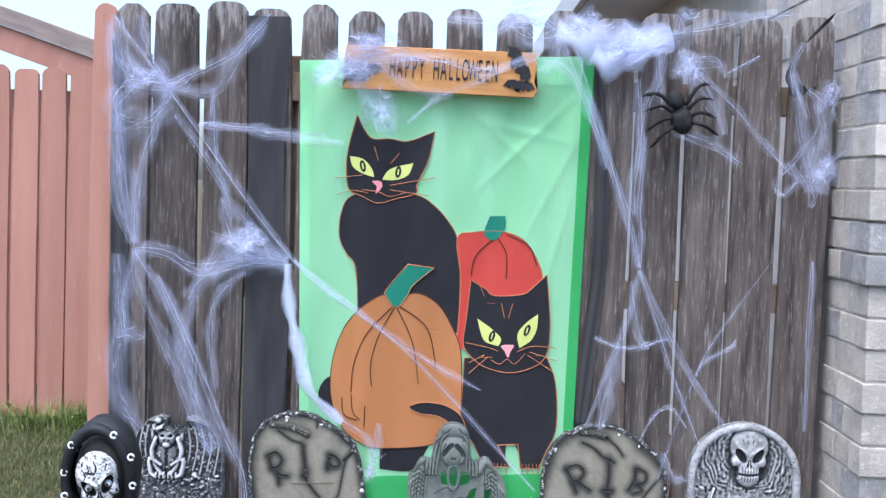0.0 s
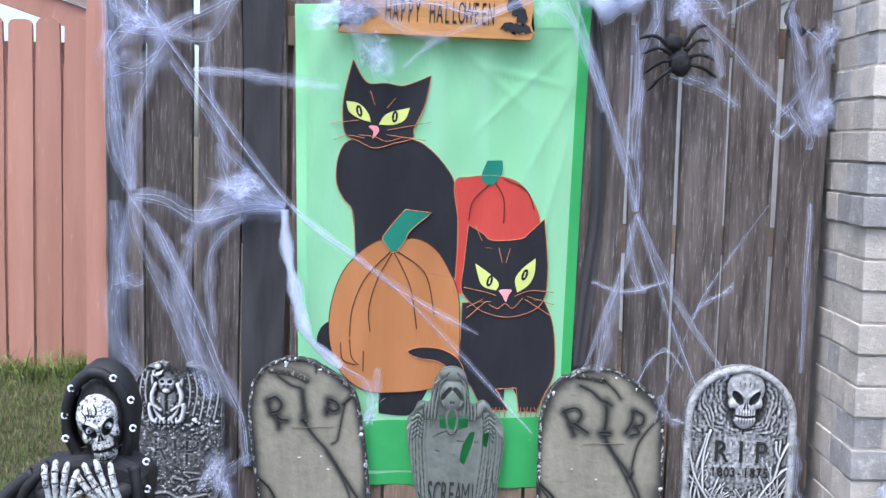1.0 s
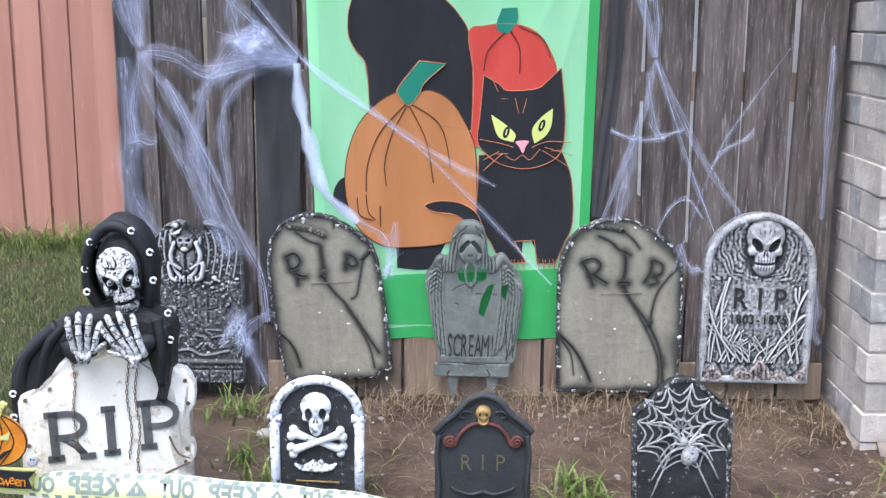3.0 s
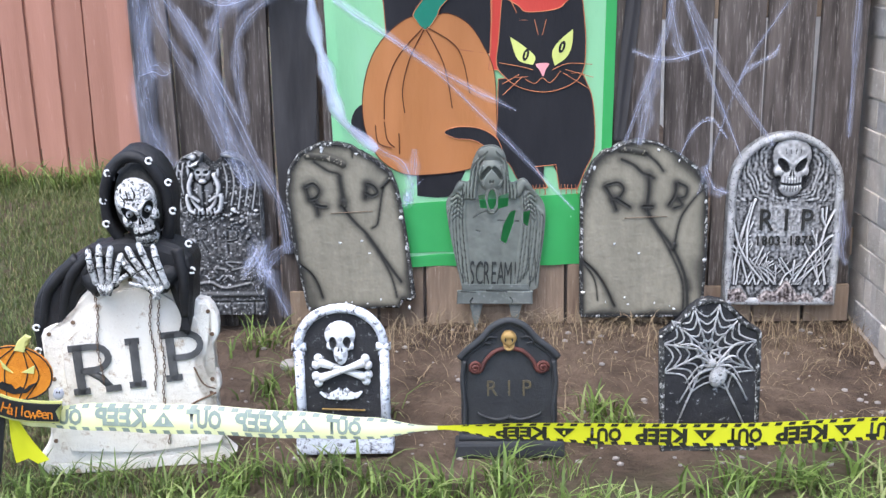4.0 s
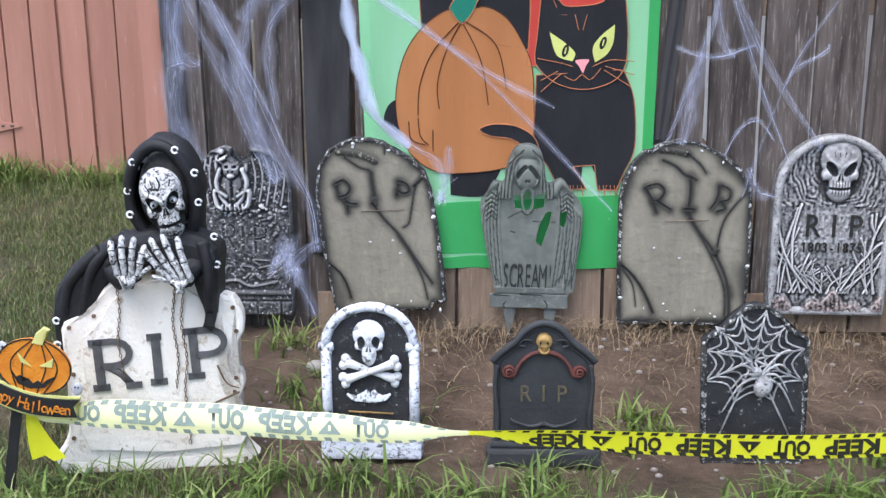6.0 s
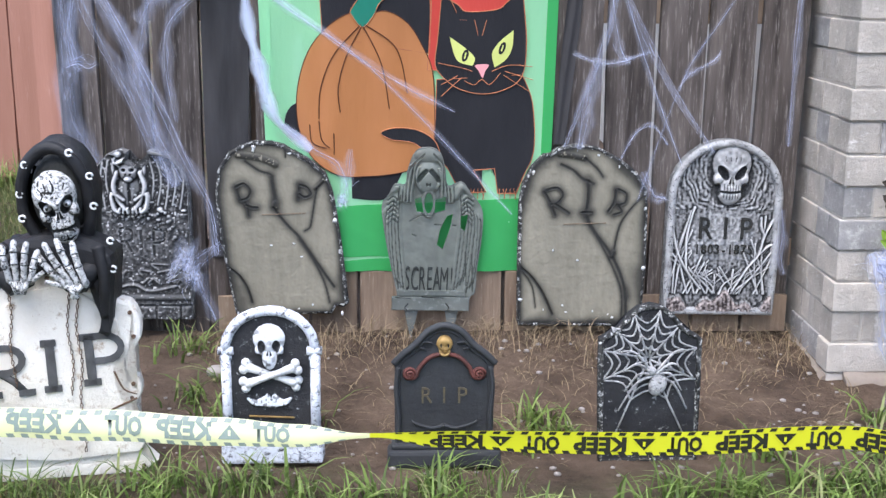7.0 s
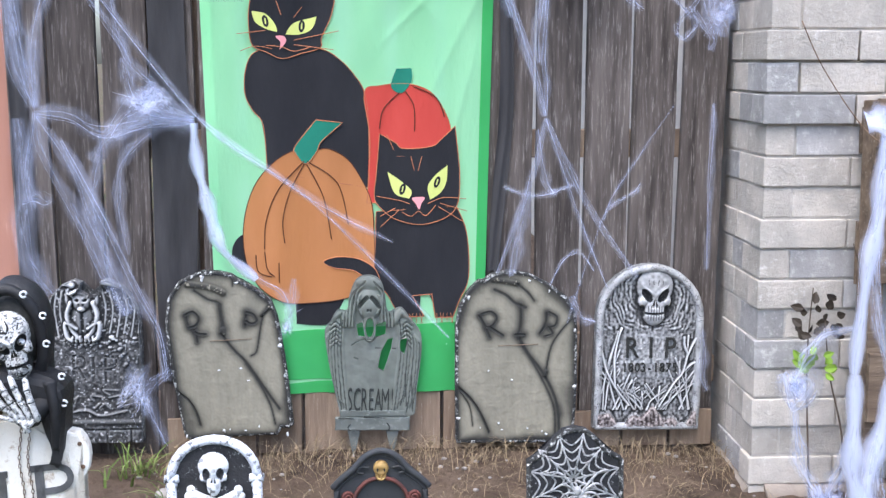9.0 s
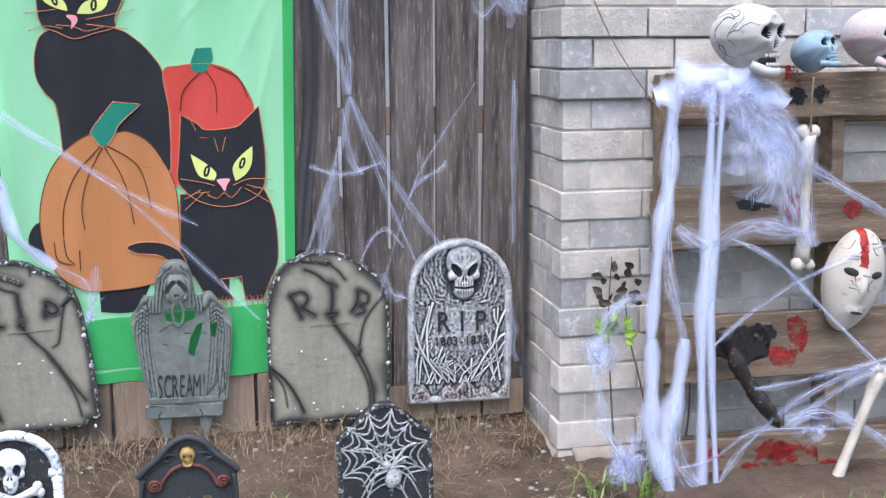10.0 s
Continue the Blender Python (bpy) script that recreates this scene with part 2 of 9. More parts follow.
def tube(bm, pts, r, sides=6, r2=None, mi=0, flat=1.0, closed=False):
    """A tube along the points, its radius going from r to r2 (or read from a list)."""
    p = [Vector(q) for q in pts]
    n = len(p)
    rs = r if isinstance(r, (list, tuple)) else [r + ((r if r2 is None else r2) - r) * i / max(n - 1, 1) for i in range(n)]
    rings = []
    up = None
    for i in range(n):
        d = (p[(i + 1) % n] - p[i - 1]) if closed else (p[min(i + 1, n - 1)] - p[max(i - 1, 0)])
        d = d.normalized() if d.length > 1e-9 else Vector((0, 0, 1))
        if up is None:
            up = Vector((0, 1, 0)) if abs(d.y) < 0.9 else Vector((1, 0, 0))
        s = d.cross(up)
        s = s.normalized() if s.length > 1e-6 else d.orthogonal().normalized()
        up = s.cross(d)
        rings.append([bm.verts.new(p[i] + rs[i] * (math.cos(2 * math.pi * a / sides) * s + flat * math.sin(2 * math.pi * a / sides) * up)) for a in range(sides)])
    for i in range(n if closed else n - 1):
        a, b = rings[i], rings[(i + 1) % n]
        for j in range(sides):
            f = bm.faces.new((a[j], a[(j + 1) % sides], b[(j + 1) % sides], b[j]))
            f.material_index = mi
            f.smooth = True
    if not closed:
        for ring in (rings[0][::-1], rings[-1]):
            f = bm.faces.new(ring)
            f.material_index = mi


def ball(bm, c, r, mi=0, sub=2, turn=None):
    """An ellipsoid at c with the radii r."""
    r = (r, r, r) if isinstance(r, (int, float)) else r
    m = Matrix.Translation(c) @ (turn or Matrix.Identity(4)) @ Matrix.Diagonal((*r, 1))
    got = bmesh.ops.create_icosphere(bm, subdivisions=sub, radius=1.0, matrix=m)
    for v in got["verts"]:
        for f in v.link_faces:
            f.material_index, f.smooth = mi, True
    return got["verts"]


def outset(pts, d):
    """The closed outline pts (counter-clockwise, x and z) moved out by d."""
    n = len(pts)
    out = []
    for i in range(n):
        a, b, c = Vector(pts[i - 1]), Vector(pts[i]), Vector(pts[(i + 1) % n])
        e, f = (b - a), (c - b)
        e = Vector((e.y, -e.x)).normalized() if e.length > 1e-9 else Vector((0, 0))
        f = Vector((f.y, -f.x)).normalized() if f.length > 1e-9 else Vector((0, 0))
        g = e + f
        g = g.normalized() if g.length > 1e-9 else e
        out.append(b + g * d)
    return out


def slab(bm, pts, thick, round_=0.008, rim=0.0, sink=0.0, mi=0, y0=0.0):
    """A plate with the outline pts (x, z; counter-clockwise seen from the front), its back at y0, its front towards -y,
    with a rounded front edge and, where rim is given, a front that is sunk by sink inside it."""
    front = y0 - thick
    rings = [(0.0, y0), (0.0, front + round_), (-round_ * 0.3, front + round_ * 0.3), (-round_, front)]
    if rim:
        rings += [(-rim, front), (-rim - sink * 0.6, front + sink)]
    made = []
    for d, y in rings:
        made.append([bm.verts.new((q[0], y, q[1])) for q in outset(pts, d)])
    n = len(pts)
    for a, b in zip(made, made[1:]):
        for i in range(n):
            f = bm.faces.new((a[i], a[(i + 1) % n], b[(i + 1) % n], b[i]))
            f.material_index = mi
    for ring in (made[0][::-1], made[-1]):
        f = bm.faces.new(ring)
        f.material_index = mi
    bmesh.ops.triangulate(bm, faces=[f for f in bm.faces if len(f.verts) > 4])


def arch(w, h, shoulder, n=14, w0=None, rise=None):
    """The outline of a round-topped stone: w wide at the shoulders, w0 at the foot, h high, counter-clockwise from the foot."""
    w0 = w if w0 is None else w0
    rise = h - shoulder if rise is None else rise
    top = [(w / 2 * math.cos(math.pi * i / n), h - rise + rise * math.sin(math.pi * i / n)) for i in range(n + 1)]
    side = [(w0 / 2 + (w - w0) / 2 * k / 4, (h - rise) * k / 4) for k in range(4)]
    return side + top + [(-x, z) for x, z in side[::-1]]


def words(name, text, size, m, material, parent, label="", depth=0.004, squeeze=1.0):
    """Raised lettering in the built-in font, centred at m, as a mesh."""
    cu = bpy.data.curves.new(name, "FONT")
    cu.body, cu.size, cu.extrude, cu.align_x, cu.align_y = text, size, depth / 2, "CENTER", "CENTER"
    cu.resolution_u = 3
    tmp = bpy.data.objects.new(name, cu)
    me = bpy.data.meshes.new_from_object(tmp)
    me.name = name
    bpy.data.objects.remove(tmp)
    me.transform(m @ Matrix.Diagonal((squeeze, 1, 1, 1)))
    me.materials.clear()
    me.materials.append(material)
    ob = new(name, me)
    ob.parent = parent
    return tagged(ob, label) if label else ob


class Relief:
    """A carved face in x and z: heights H towards -y and a coat of paint P, worked with blobs and strokes."""

    def __init__(self, x0, x1, z0, z1, step, paint=0.0):
        self.xs, self.zs = np.arange(x0, x1 + step, step), np.arange(z0, z1 + step, step)
        self.X, self.Z = np.meshgrid(self.xs, self.zs)
        self.H, self.P = np.zeros_like(self.X), np.full_like(self.X, paint)

    def near(self, pts):
        """Distance to a broken line through pts."""
        best = np.full_like(self.X, 9.0)
        for (ax, az), (bx, bz) in zip(pts, pts[1:]):
            dx, dz = bx - ax, bz - az
            u = np.clip(((self.X - ax) * dx + (self.Z - az) * dz) / max(dx * dx + dz * dz, 1e-12), 0, 1)
            best = np.minimum(best, np.hypot(self.X - ax - u * dx, self.Z - az - u * dz))
        return best

    def stroke(self, pts, r, h, p=None, smooth=True):
        line = [(q.x, q.y) for q in spline([(*q, 0) for q in pts], 4)] if smooth and len(pts) > 2 else pts
        k = np.clip(1 - (self.near(line) / r) ** 2, 0, 1)
        self.H = np.maximum(self.H, h * np.sqrt(k)) if h > 0 else self.H + h * k
        if p is not None:
            self.P = self.P + (p - self.P) * np.clip(k * 1.6, 0, 1)

    def spray(self, pts, r, p, amount=1.0):
        """A soft line of sprayed paint."""
        line = [(q.x, q.y) for q in spline([(*q, 0) for q in pts], 4)] if len(pts) > 2 else pts
        self.P = self.P + (p - self.P) * amount * np.exp(-(self.near(line) / r) ** 2)

    def blob(self, cx, cz, a, b, h, p=None, turn=0.0, add=False):
        c, s = math.cos(math.radians(turn)), math.sin(math.radians(turn))
        u, v = ((self.X - cx) * c + (self.Z - cz) * s) / a, (-(self.X - cx) * s + (self.Z - cz) * c) / b
        k = np.clip(1 - u * u - v * v, 0, 1)
        self.H = self.H + h * k if add or h < 0 else np.maximum(self.H, h * np.sqrt(k))
        if p is not None:
            self.P = self.P + (p - self.P) * np.clip(k * 3.0, 0, 1)

    def cloud(self, size, seed):
        """Soft noise from 0 to 1 with features about size (a number, or one for x and one for z) across."""
        sx, sz = size if isinstance(size, tuple) else (size, size)
        rng = np.random.default_rng(seed)
        g = rng.random((int((self.zs[-1] - self.zs[0]) / sz) + 4, int((self.xs[-1] - self.xs[0]) / sx) + 4))
        u, v = (self.X - self.xs[0]) / sx, (self.Z - self.zs[0]) / sz
        i, j = u.astype(int), v.astype(int)
        u, v = u - i, v - j
        u, v = u * u * (3 - 2 * u), v * v * (3 - 2 * v)
        return (g[j, i] * (1 - u) + g[j, i + 1] * u) * (1 - v) + (g[j + 1, i] * (1 - u) + g[j + 1, i + 1] * u) * v

    def drybrush(self, reach, gain, base=0.45):
        """Wipes light paint over what stands higher than its surroundings."""
        mean = self.H.copy()
        for k in range(reach):
            pad = np.pad(mean, 1, mode="edge")
            mean = (pad[:-2, 1:-1] + pad[2:, 1:-1] + pad[1:-1, :-2] + pad[1:-1, 2:] + mean) / 5
        self.P = np.clip(base + (self.H - mean) * gain, 0, 1)

    def inside(self, line):
        ok = np.zeros(self.X.shape, bool)
        for i in range(len(line)):
            (ax, az), (bx, bz) = line[i - 1][:2], line[i][:2]
            if az != bz:
                ok ^= ((az > self.Z) != (bz > self.Z)) & (self.X < (bx - ax) * (self.Z - az) / (bz - az) + ax)
        return ok

    def skull(self, cx, cz, a, b, h, grim=True, lean=0.0, teeth=True):
        """A skull a wide and b high to each side of (cx, cz): brow, sockets, nose, cheekbones, teeth and jaw, with its paint."""
        c, s = math.cos(math.radians(lean)), math.sin(math.radians(lean))
        u, v = ((self.X - cx) * c + (self.Z - cz) * s) / a, (-(self.X - cx) * s + (self.Z - cz) * c) / b
        m = abs(u)

        def dome(x, z, ra, rb):
            return np.sqrt(np.clip(1 - ((m - x) / ra) ** 2 - ((v - z) / rb) ** 2, 0, 1))

        jaw = 0.66 if teeth else 0.46
        f = np.maximum.reduce([dome(0, 0.36, 0.98, 0.66), 0.92 * dome(0, -0.48, jaw, 0.54), 0.85 * dome(0.60, -0.12, 0.27, 0.28)])
        on = f > 0.02
        f = np.minimum(f, 0.55 + 0.45 * f)
        p = np.where(f > 0.25, 0.95, 0.25)
        f = f + 0.14 * dome(0.62, -0.14, 0.26, 0.14) + 0.10 * dome(0.0, -0.02, 0.13, 0.22)
        slant = 0.45 * (m - 0.42) if grim else 0.0
        ex, ez = (0.30, 0.20) if grim else (0.23, 0.27)
        eye = 1 - ((m - 0.43) / ex) ** 2 - ((v - 0.06 - slant) / ez) ** 2
        f = np.where(eye > 0, f - 0.45 * np.sqrt(np.clip(eye, 0, 1)), f)
        p = np.where(eye > 0, 0.0, p)
        if grim:
            brow = np.clip(1 - ((v - 0.27 - 0.45 * (m - 0.42)) / 0.09) ** 2, 0, 1) * np.clip(1 - ((m - 0.40) / 0.42) ** 2, 0, 1)
            f = f + 0.20 * brow
            furrow = (np.clip(1 - ((m - 0.10 - 0.25 * (v - 0.4)) / 0.05) ** 2, 0, 1) + np.clip(1 - ((m - 0.34 - 0.2 * (v - 0.4)) / 0.04) ** 2, 0, 1)) * np.clip(1 - ((v - 0.52) / 0.2) ** 2, 0, 1)
            f, p = f - 0.10 * furrow, p - 0.45 * furrow * (v > 0.3)
        nose = (v > -0.36) & (v < -0.06) & (m < 0.17 * (-0.02 - v) / 0.30) & (m > 0.025)
        f, p = np.where(nose, f - 0.25, f), np.where(nose, 0.0, p)
        hollow = np.clip(1 - ((m - 0.66) / 0.20) ** 2 - ((v + 0.50) / 0.26) ** 2, 0, 1)
        f, p = f - 0.35 * hollow, p * (1 - np.clip(hollow * 3, 0, 1))
        if teeth:
            mouth = np.clip(1 - (m / 0.52) ** 4 - ((v + 0.56 - 0.12 * m * m) / 0.26) ** 4, 0, 1)
            split = abs(((u * 7.0 + 0.5) % 1.0) - 0.5) * 2
            bite = np.minimum(np.clip((0.92 - split) * 6, 0, 1), np.clip((abs(v + 0.58 - 0.12 * m * m) - 0.025) * 30, 0, 1))
            inner = mouth > 0.15
            f = np.where(inner, f - 0.22 + 0.26 * bite, f)
            p = np.where(inner, bite, p)
        self.H = np.where(on, np.maximum(h * f, self.H * 0.2), self.H)
        self.P = np.where(on, np.clip(p, 0, 1), self.P)
        return on

    def mesh(self, name, keep, y0, material, parent=None, label="", at=None):
        """The carved face as one mesh of the cells whose four corners are kept."""
        ids = np.arange(self.X.size).reshape(self.X.shape)
        full = keep[:-1, :-1] & keep[1:, :-1] & keep[:-1, 1:] & keep[1:, 1:]
        quads = np.stack([ids[:-1, :-1][full], ids[:-1, 1:][full], ids[1:, 1:][full], ids[1:, :-1][full]], 1)
        used, quads = np.unique(quads, return_inverse=True)
        co = np.stack([self.X.ravel(), y0 - self.H.ravel(), self.Z.ravel()], 1)[used]
        me = bpy.data.meshes.new(name)
        me.from_pydata(co.tolist(), [], quads.reshape(-1, 4).tolist())
        me.shade_smooth()
        me.attributes.new("paint", "FLOAT", "POINT").data.foreach_set("value", np.clip(self.P.ravel()[used], 0, 1).astype(np.float32))
        me.materials.append(material)
        ob = new(name, me)
        if parent is not None:
            ob.parent = parent
        if at is not None:
            ob.matrix_basis = at
        return tagged(ob, label) if label else ob


def letters(name, text, size, m, pitch, material, parent, label="", depth=0.004, squeeze=1.0):
    """The same, each letter a part of its own, pitch apart."""
    for k, ch in enumerate(text):
        if ch != " ":
            words(name, ch, size, m @ pose(pitch * (k - (len(text) - 1) / 2), 0, 0), material, parent, label, depth, squeeze)


# ---- ground: one sheet, a low bank of soil along the fence, lawn beyond ----
def ground_z(x, y):
    near = min(max((y - 2.75) / 0.8, 0.0), 1.0)
    z = -0.13 + 0.095 * near * near * (3 - 2 * near)
    back = min(max((y - 3.6) / 2.0, 0.0), 1.0)
    z += 0.04 * back
    side = min(max((x - 0.75) / 0.5, 0.0), 1.0) * (1.0 if y < 3.7 else 0.0)
    z -= 0.05 * side * near
    far = min(max((abs(x) + abs(y - 3) - 8) / 20.0, 0.0), 1.0)
    z += (0.014 * noise.noise((x * 3.1, y * 3.1, 0.3)) + 0.009 * noise.noise((x * 9.0, y * 9.0, 2.0)) + 0.006 * noise.noise((x * 22.0, y * 22.0, 4.0))) * (1 - far)
    return z


def lines(lo, hi, step, reach):
    a = [lo + i * step for i in range(int((hi - lo) / step) + 1)]
    out, d = [], step
    while d < reach:
        d *= 1.6
        out.append(d)
    return [lo - q for q in out[::-1]] + a + [a[-1] + q for q in out]


gx, gy = lines(-3.2, 3.0, 0.025, 900.0), lines(1.6, 6.2, 0.025, 900.0)
gv = [(x, y, ground_z(x, y)) for y in gy for x in gx]
nx = len(gx)
gf = [(j * nx + i, j * nx + i + 1, (j + 1) * nx + i + 1, (j + 1) * nx + i) for j in range(len(gy) - 1) for i in range(nx - 1)]
me = bpy.data.meshes.new("ground")
me.from_pydata(gv, [], gf)
me.shade_smooth()


def soil_and_turf():
    m = bpy.data.materials.new("soil_and_turf")
    m.use_nodes = True
    t = m.node_tree
    b = t.nodes["Principled BSDF"]
    b.inputs["Roughness"].default_value = 0.95
    b.inputs["Specular IOR Level"].default_value = 0.15
    co = t.nodes.new("ShaderNodeTexCoord")

    def tex(s, d=8.0, ro=0.65):
        n = t.nodes.new("ShaderNodeTexNoise")
        n.inputs["Scale"].default_value, n.inputs["Detail"].default_value, n.inputs["Roughness"].default_value = s, d, ro
        t.links.new(co.outputs["Object"], n.inputs["Vector"])
        return n.outputs["Fac"]

    def ramp(src, a, z, ca, cz):
        r = t.nodes.new("ShaderNodeValToRGB")
        r.color_ramp.elements[0].position, r.color_ramp.elements[1].position = a, z
        r.color_ramp.elements[0].color, r.color_ramp.elements[1].color = (*ca, 1), (*cz, 1)
        t.links.new(src, r.inputs[0])
        return r.outputs[0]

    soil = ramp(tex(7.0), 0.3, 0.7, (0.060, 0.042, 0.031), (0.170, 0.122, 0.088))
    turf = ramp(tex(30.0), 0.35, 0.7, (0.05, 0.052, 0.024), (0.12, 0.11, 0.06))
    mask = ramp(tex(1.7, 5.0), 0.42, 0.58, (0, 0, 0), (1, 1, 1))
    mx = t.nodes.new("ShaderNodeMix")
    mx.data_type = "RGBA"
    t.links.new(mask, mx.inputs[0])
    t.links.new(soil, mx.inputs[6])
    t.links.new(turf, mx.inputs[7])
    # bare bed along the foot of the fence
    geo = t.nodes.new("ShaderNodeSeparateXYZ")
    t.links.new(co.outputs["Object"], geo.inputs[0])
    add = t.nodes.new("ShaderNodeMath")
    add.operation = "MULTIPLY_ADD"
    t.links.new(tex(3.0, 4.0), add.inputs[0])
    add.inputs[1].default_value = 0.7
    t.links.new(geo.outputs["Y"], add.inputs[2])
    lo = t.nodes.new("ShaderNodeMapRange")
    lo.inputs["From Min"].default_value, lo.inputs["From Max"].default_value = 2.85, 3.05
    t.links.new(add.outputs[0], lo.inputs[0])
    left = t.nodes.new("ShaderNodeMapRange")
    left.inputs["From Min"].default_value, left.inputs["From Max"].default_value = -1.15, -0.85
    t.links.new(geo.outputs["X"], left.inputs[0])
    both = t.nodes.new("ShaderNodeMath")
    both.operation = "MULTIPLY"
    t.links.new(lo.outputs[0], both.inputs[0])
    t.links.new(left.outputs[0], both.inputs[1])
    mx2 = t.nodes.new("ShaderNodeMix")
    mx2.data_type = "RGBA"
    t.links.new(both.outputs[0], mx2.inputs[0])
    t.links.new(mx.outputs[2], mx2.inputs[6])
    t.links.new(soil, mx2.inputs[7])
    t.links.new(mx2.outputs[2], b.inputs["Base Color"])
    bp = t.nodes.new("ShaderNodeBump")
    bp.inputs["Strength"].default_value, bp.inputs["Distance"].default_value = 1.0, 0.03
    t.links.new(tex(45.0), bp.inputs["Height"])
    t.links.new(bp.outputs[0], b.inputs["Normal"])
    return m


me.materials.append(soil_and_turf())
ground = tagged(new("ground", me), "bare brown soil bed running into patchy grass lawn", "ground", kind="structure")


# ---- wooden fences ----
def picket(w, h, thick, seed, ear=0.03, cup=0.0):
    """A dog-eared fence board standing on z = 0, with uneven edges and a slight warp."""
    rnd = random.Random(seed)
    bm = bmesh.new()
    n = 12
    rows = []
    ph, am = rnd.uniform(0, 6), rnd.uniform(0.001, 0.004)
    lean = rnd.uniform(-0.004, 0.004)
    for i in range(n + 1):
        z = (h - ear) * i / n
        dx = am * math.sin(ph + z * 3.0) + lean * z
        pinch = 0.006 * min(1.0, max(0.0, (z - h + 0.30) / 0.22))
        rows.append((z, -w / 2 + pinch + dx + rnd.uniform(-0.0012, 0.0012), w / 2 - pinch + dx + rnd.uniform(-0.0012, 0.0012), cup * math.sin(z * 2.2 + ph)))
    rows.append((h - ear * 0.35, rows[-1][1] + ear * 0.45, rows[-1][2] - ear * 0.45, rows[-1][3]))
    rows.append((h + rnd.uniform(-0.006, 0.006), rows[-2][1] + ear, rows[-2][2] - ear, rows[-1][3]))
    rings = []
    for z, a, b, y in rows:
        rings.append([bm.verts.new(q) for q in ((a, y, z), (a + 0.003, y - thick, z), (0.5 * (a + b), y - thick - 0.001, z), (b - 0.003, y - thick, z), (b, y, z))])
    for a, b in zip(rings, rings[1:]):
        for j in range(5):
            bm.faces.new((a[j], a[(j + 1) % 5], b[(j + 1) % 5], b[j]))
    bm.faces.new(rings[0][::-1])
    bm.faces.new(rings[-1])
    bmesh.ops.recalc_face_normals(bm, faces=bm.faces)
    return bm


FENCE_Y = 3.52
GAPS = [-1.045, -0.92, -0.768, -0.622, -0.48, -0.33, -0.178, -0.03, 0.12, 0.27, 0.425, 0.582, 0.737, 0.89, 1.043, 1.195]
fence = thing("fence_dark", (0, FENCE_Y, -0.045), "weathered grey-brown dog-eared wooden picket fence", "fence", kind="structure")
for i, (a, b) in enumerate(zip(GAPS, GAPS[1:])):
    gap = 0.005 if i < 4 else 0.027 if i < 10 else 0.009
    top = 1.865 + 0.006 * ((i * 7) % 5 - 2) + (0.012 if i > 10 else 0.0)
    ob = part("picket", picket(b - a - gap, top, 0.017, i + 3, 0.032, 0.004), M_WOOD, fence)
    ob.location = ((a + b) / 2, 0, 0)
for z in (0.25, 1.0, 1.62):
    bm = bmesh.new()
    box(bm, (-1.04, 0.003, z - 0.045), (1.2, 0.04, z + 0.045), 0.003)
    part("rail", bm, M_WOOD2, fence)
for x in (-1.0, -0.475, 0.43, 1.15):
    bm = bmesh.new()
    box(bm, (x - 0.045, 0.042, -0.1), (x + 0.045, 0.13, 1.72), 0.004)
    part("post", bm, M_WOOD2, fence)
# new brown boards along the foot
for k, (a, b) in enumerate(((-0.60, -0.475), (-0.472, -0.315), (-0.31, -0.165), (-0.16, 0.285), (0.29, 0.70), (0.705, 0.88), (0.885, 1.04), (1.045, 1.19))):
    bm = bmesh.new()
    box(bm, (a + 0.003, -0.036, 0.0), (b - 0.003, -0.0195, 0.20 if -0.45 < a < 0.6 else 0.12), 0.003)
    part("kick_board", bm, M_WOOD2, fence, "newer brown board at the fence foot")

red = thing("fence_red", (0, 5.72, -0.06), "red-stained dog-eared wooden privacy fence", "fence", kind="structure")
for i in range(16):
    ob = part("picket", picket(0.134, 1.87 + 0.005 * ((i * 5) % 3), 0.017, 60 + i, 0.03, 0.003), M_RED, red)
    ob.location = (-1.713 - 0.14175 * i, 0, 0)
for z in (0.3, 1.0, 1.6):
    bm = bmesh.new()
    box(bm, (-3.95, 0.003, z - 0.045), (-1.68, 0.04, z + 0.045), 0.003)
    part("rail", bm, M_RED, red)
ornament = thing("fence_ornament", (-2.63, 5.70, 0.285), "flat red-painted scrolled ornament fixed to the red fence", "ornament")
bm = bmesh.new()
slab(bm, [(0.0, -0.055), (0.05, -0.03), (0.12, -0.016), (0.19, 0.0), (0.17, 0.018), (0.10, 0.022), (0.05, 0.045), (0.0, 0.035), (-0.05, 0.045), (-0.10, 0.022), (-0.17, 0.018), (-0.19, 0.0), (-0.12, -0.016), (-0.05, -0.03)], 0.007, 0.002)
part("plate", bm, M_RED, ornament)
# dark chips on the uncut plate paint in its shaded openings
for k in range(7):
    bm = bmesh.new()
    slab(bm, [(0.008, -0.006), (0.010, 0.005), (-0.009, 0.006), (-0.008, -0.005)], 0.002, 0.0005, y0=-0.0072)
    ob = part("slot", bm, M_WOOD, ornament, "dark chip laid on for a shaded opening")
    ob.location = (-0.138 + 0.046 * k, 0, 0.003)
end_post = thing("fence_post", (-1.075, 3.545, -0.05), "red-stained end board of the fence", "fence post", kind="structure")
part("board", picket(0.085, 1.865, 0.02, 91, 0.025), M_RED, end_post)


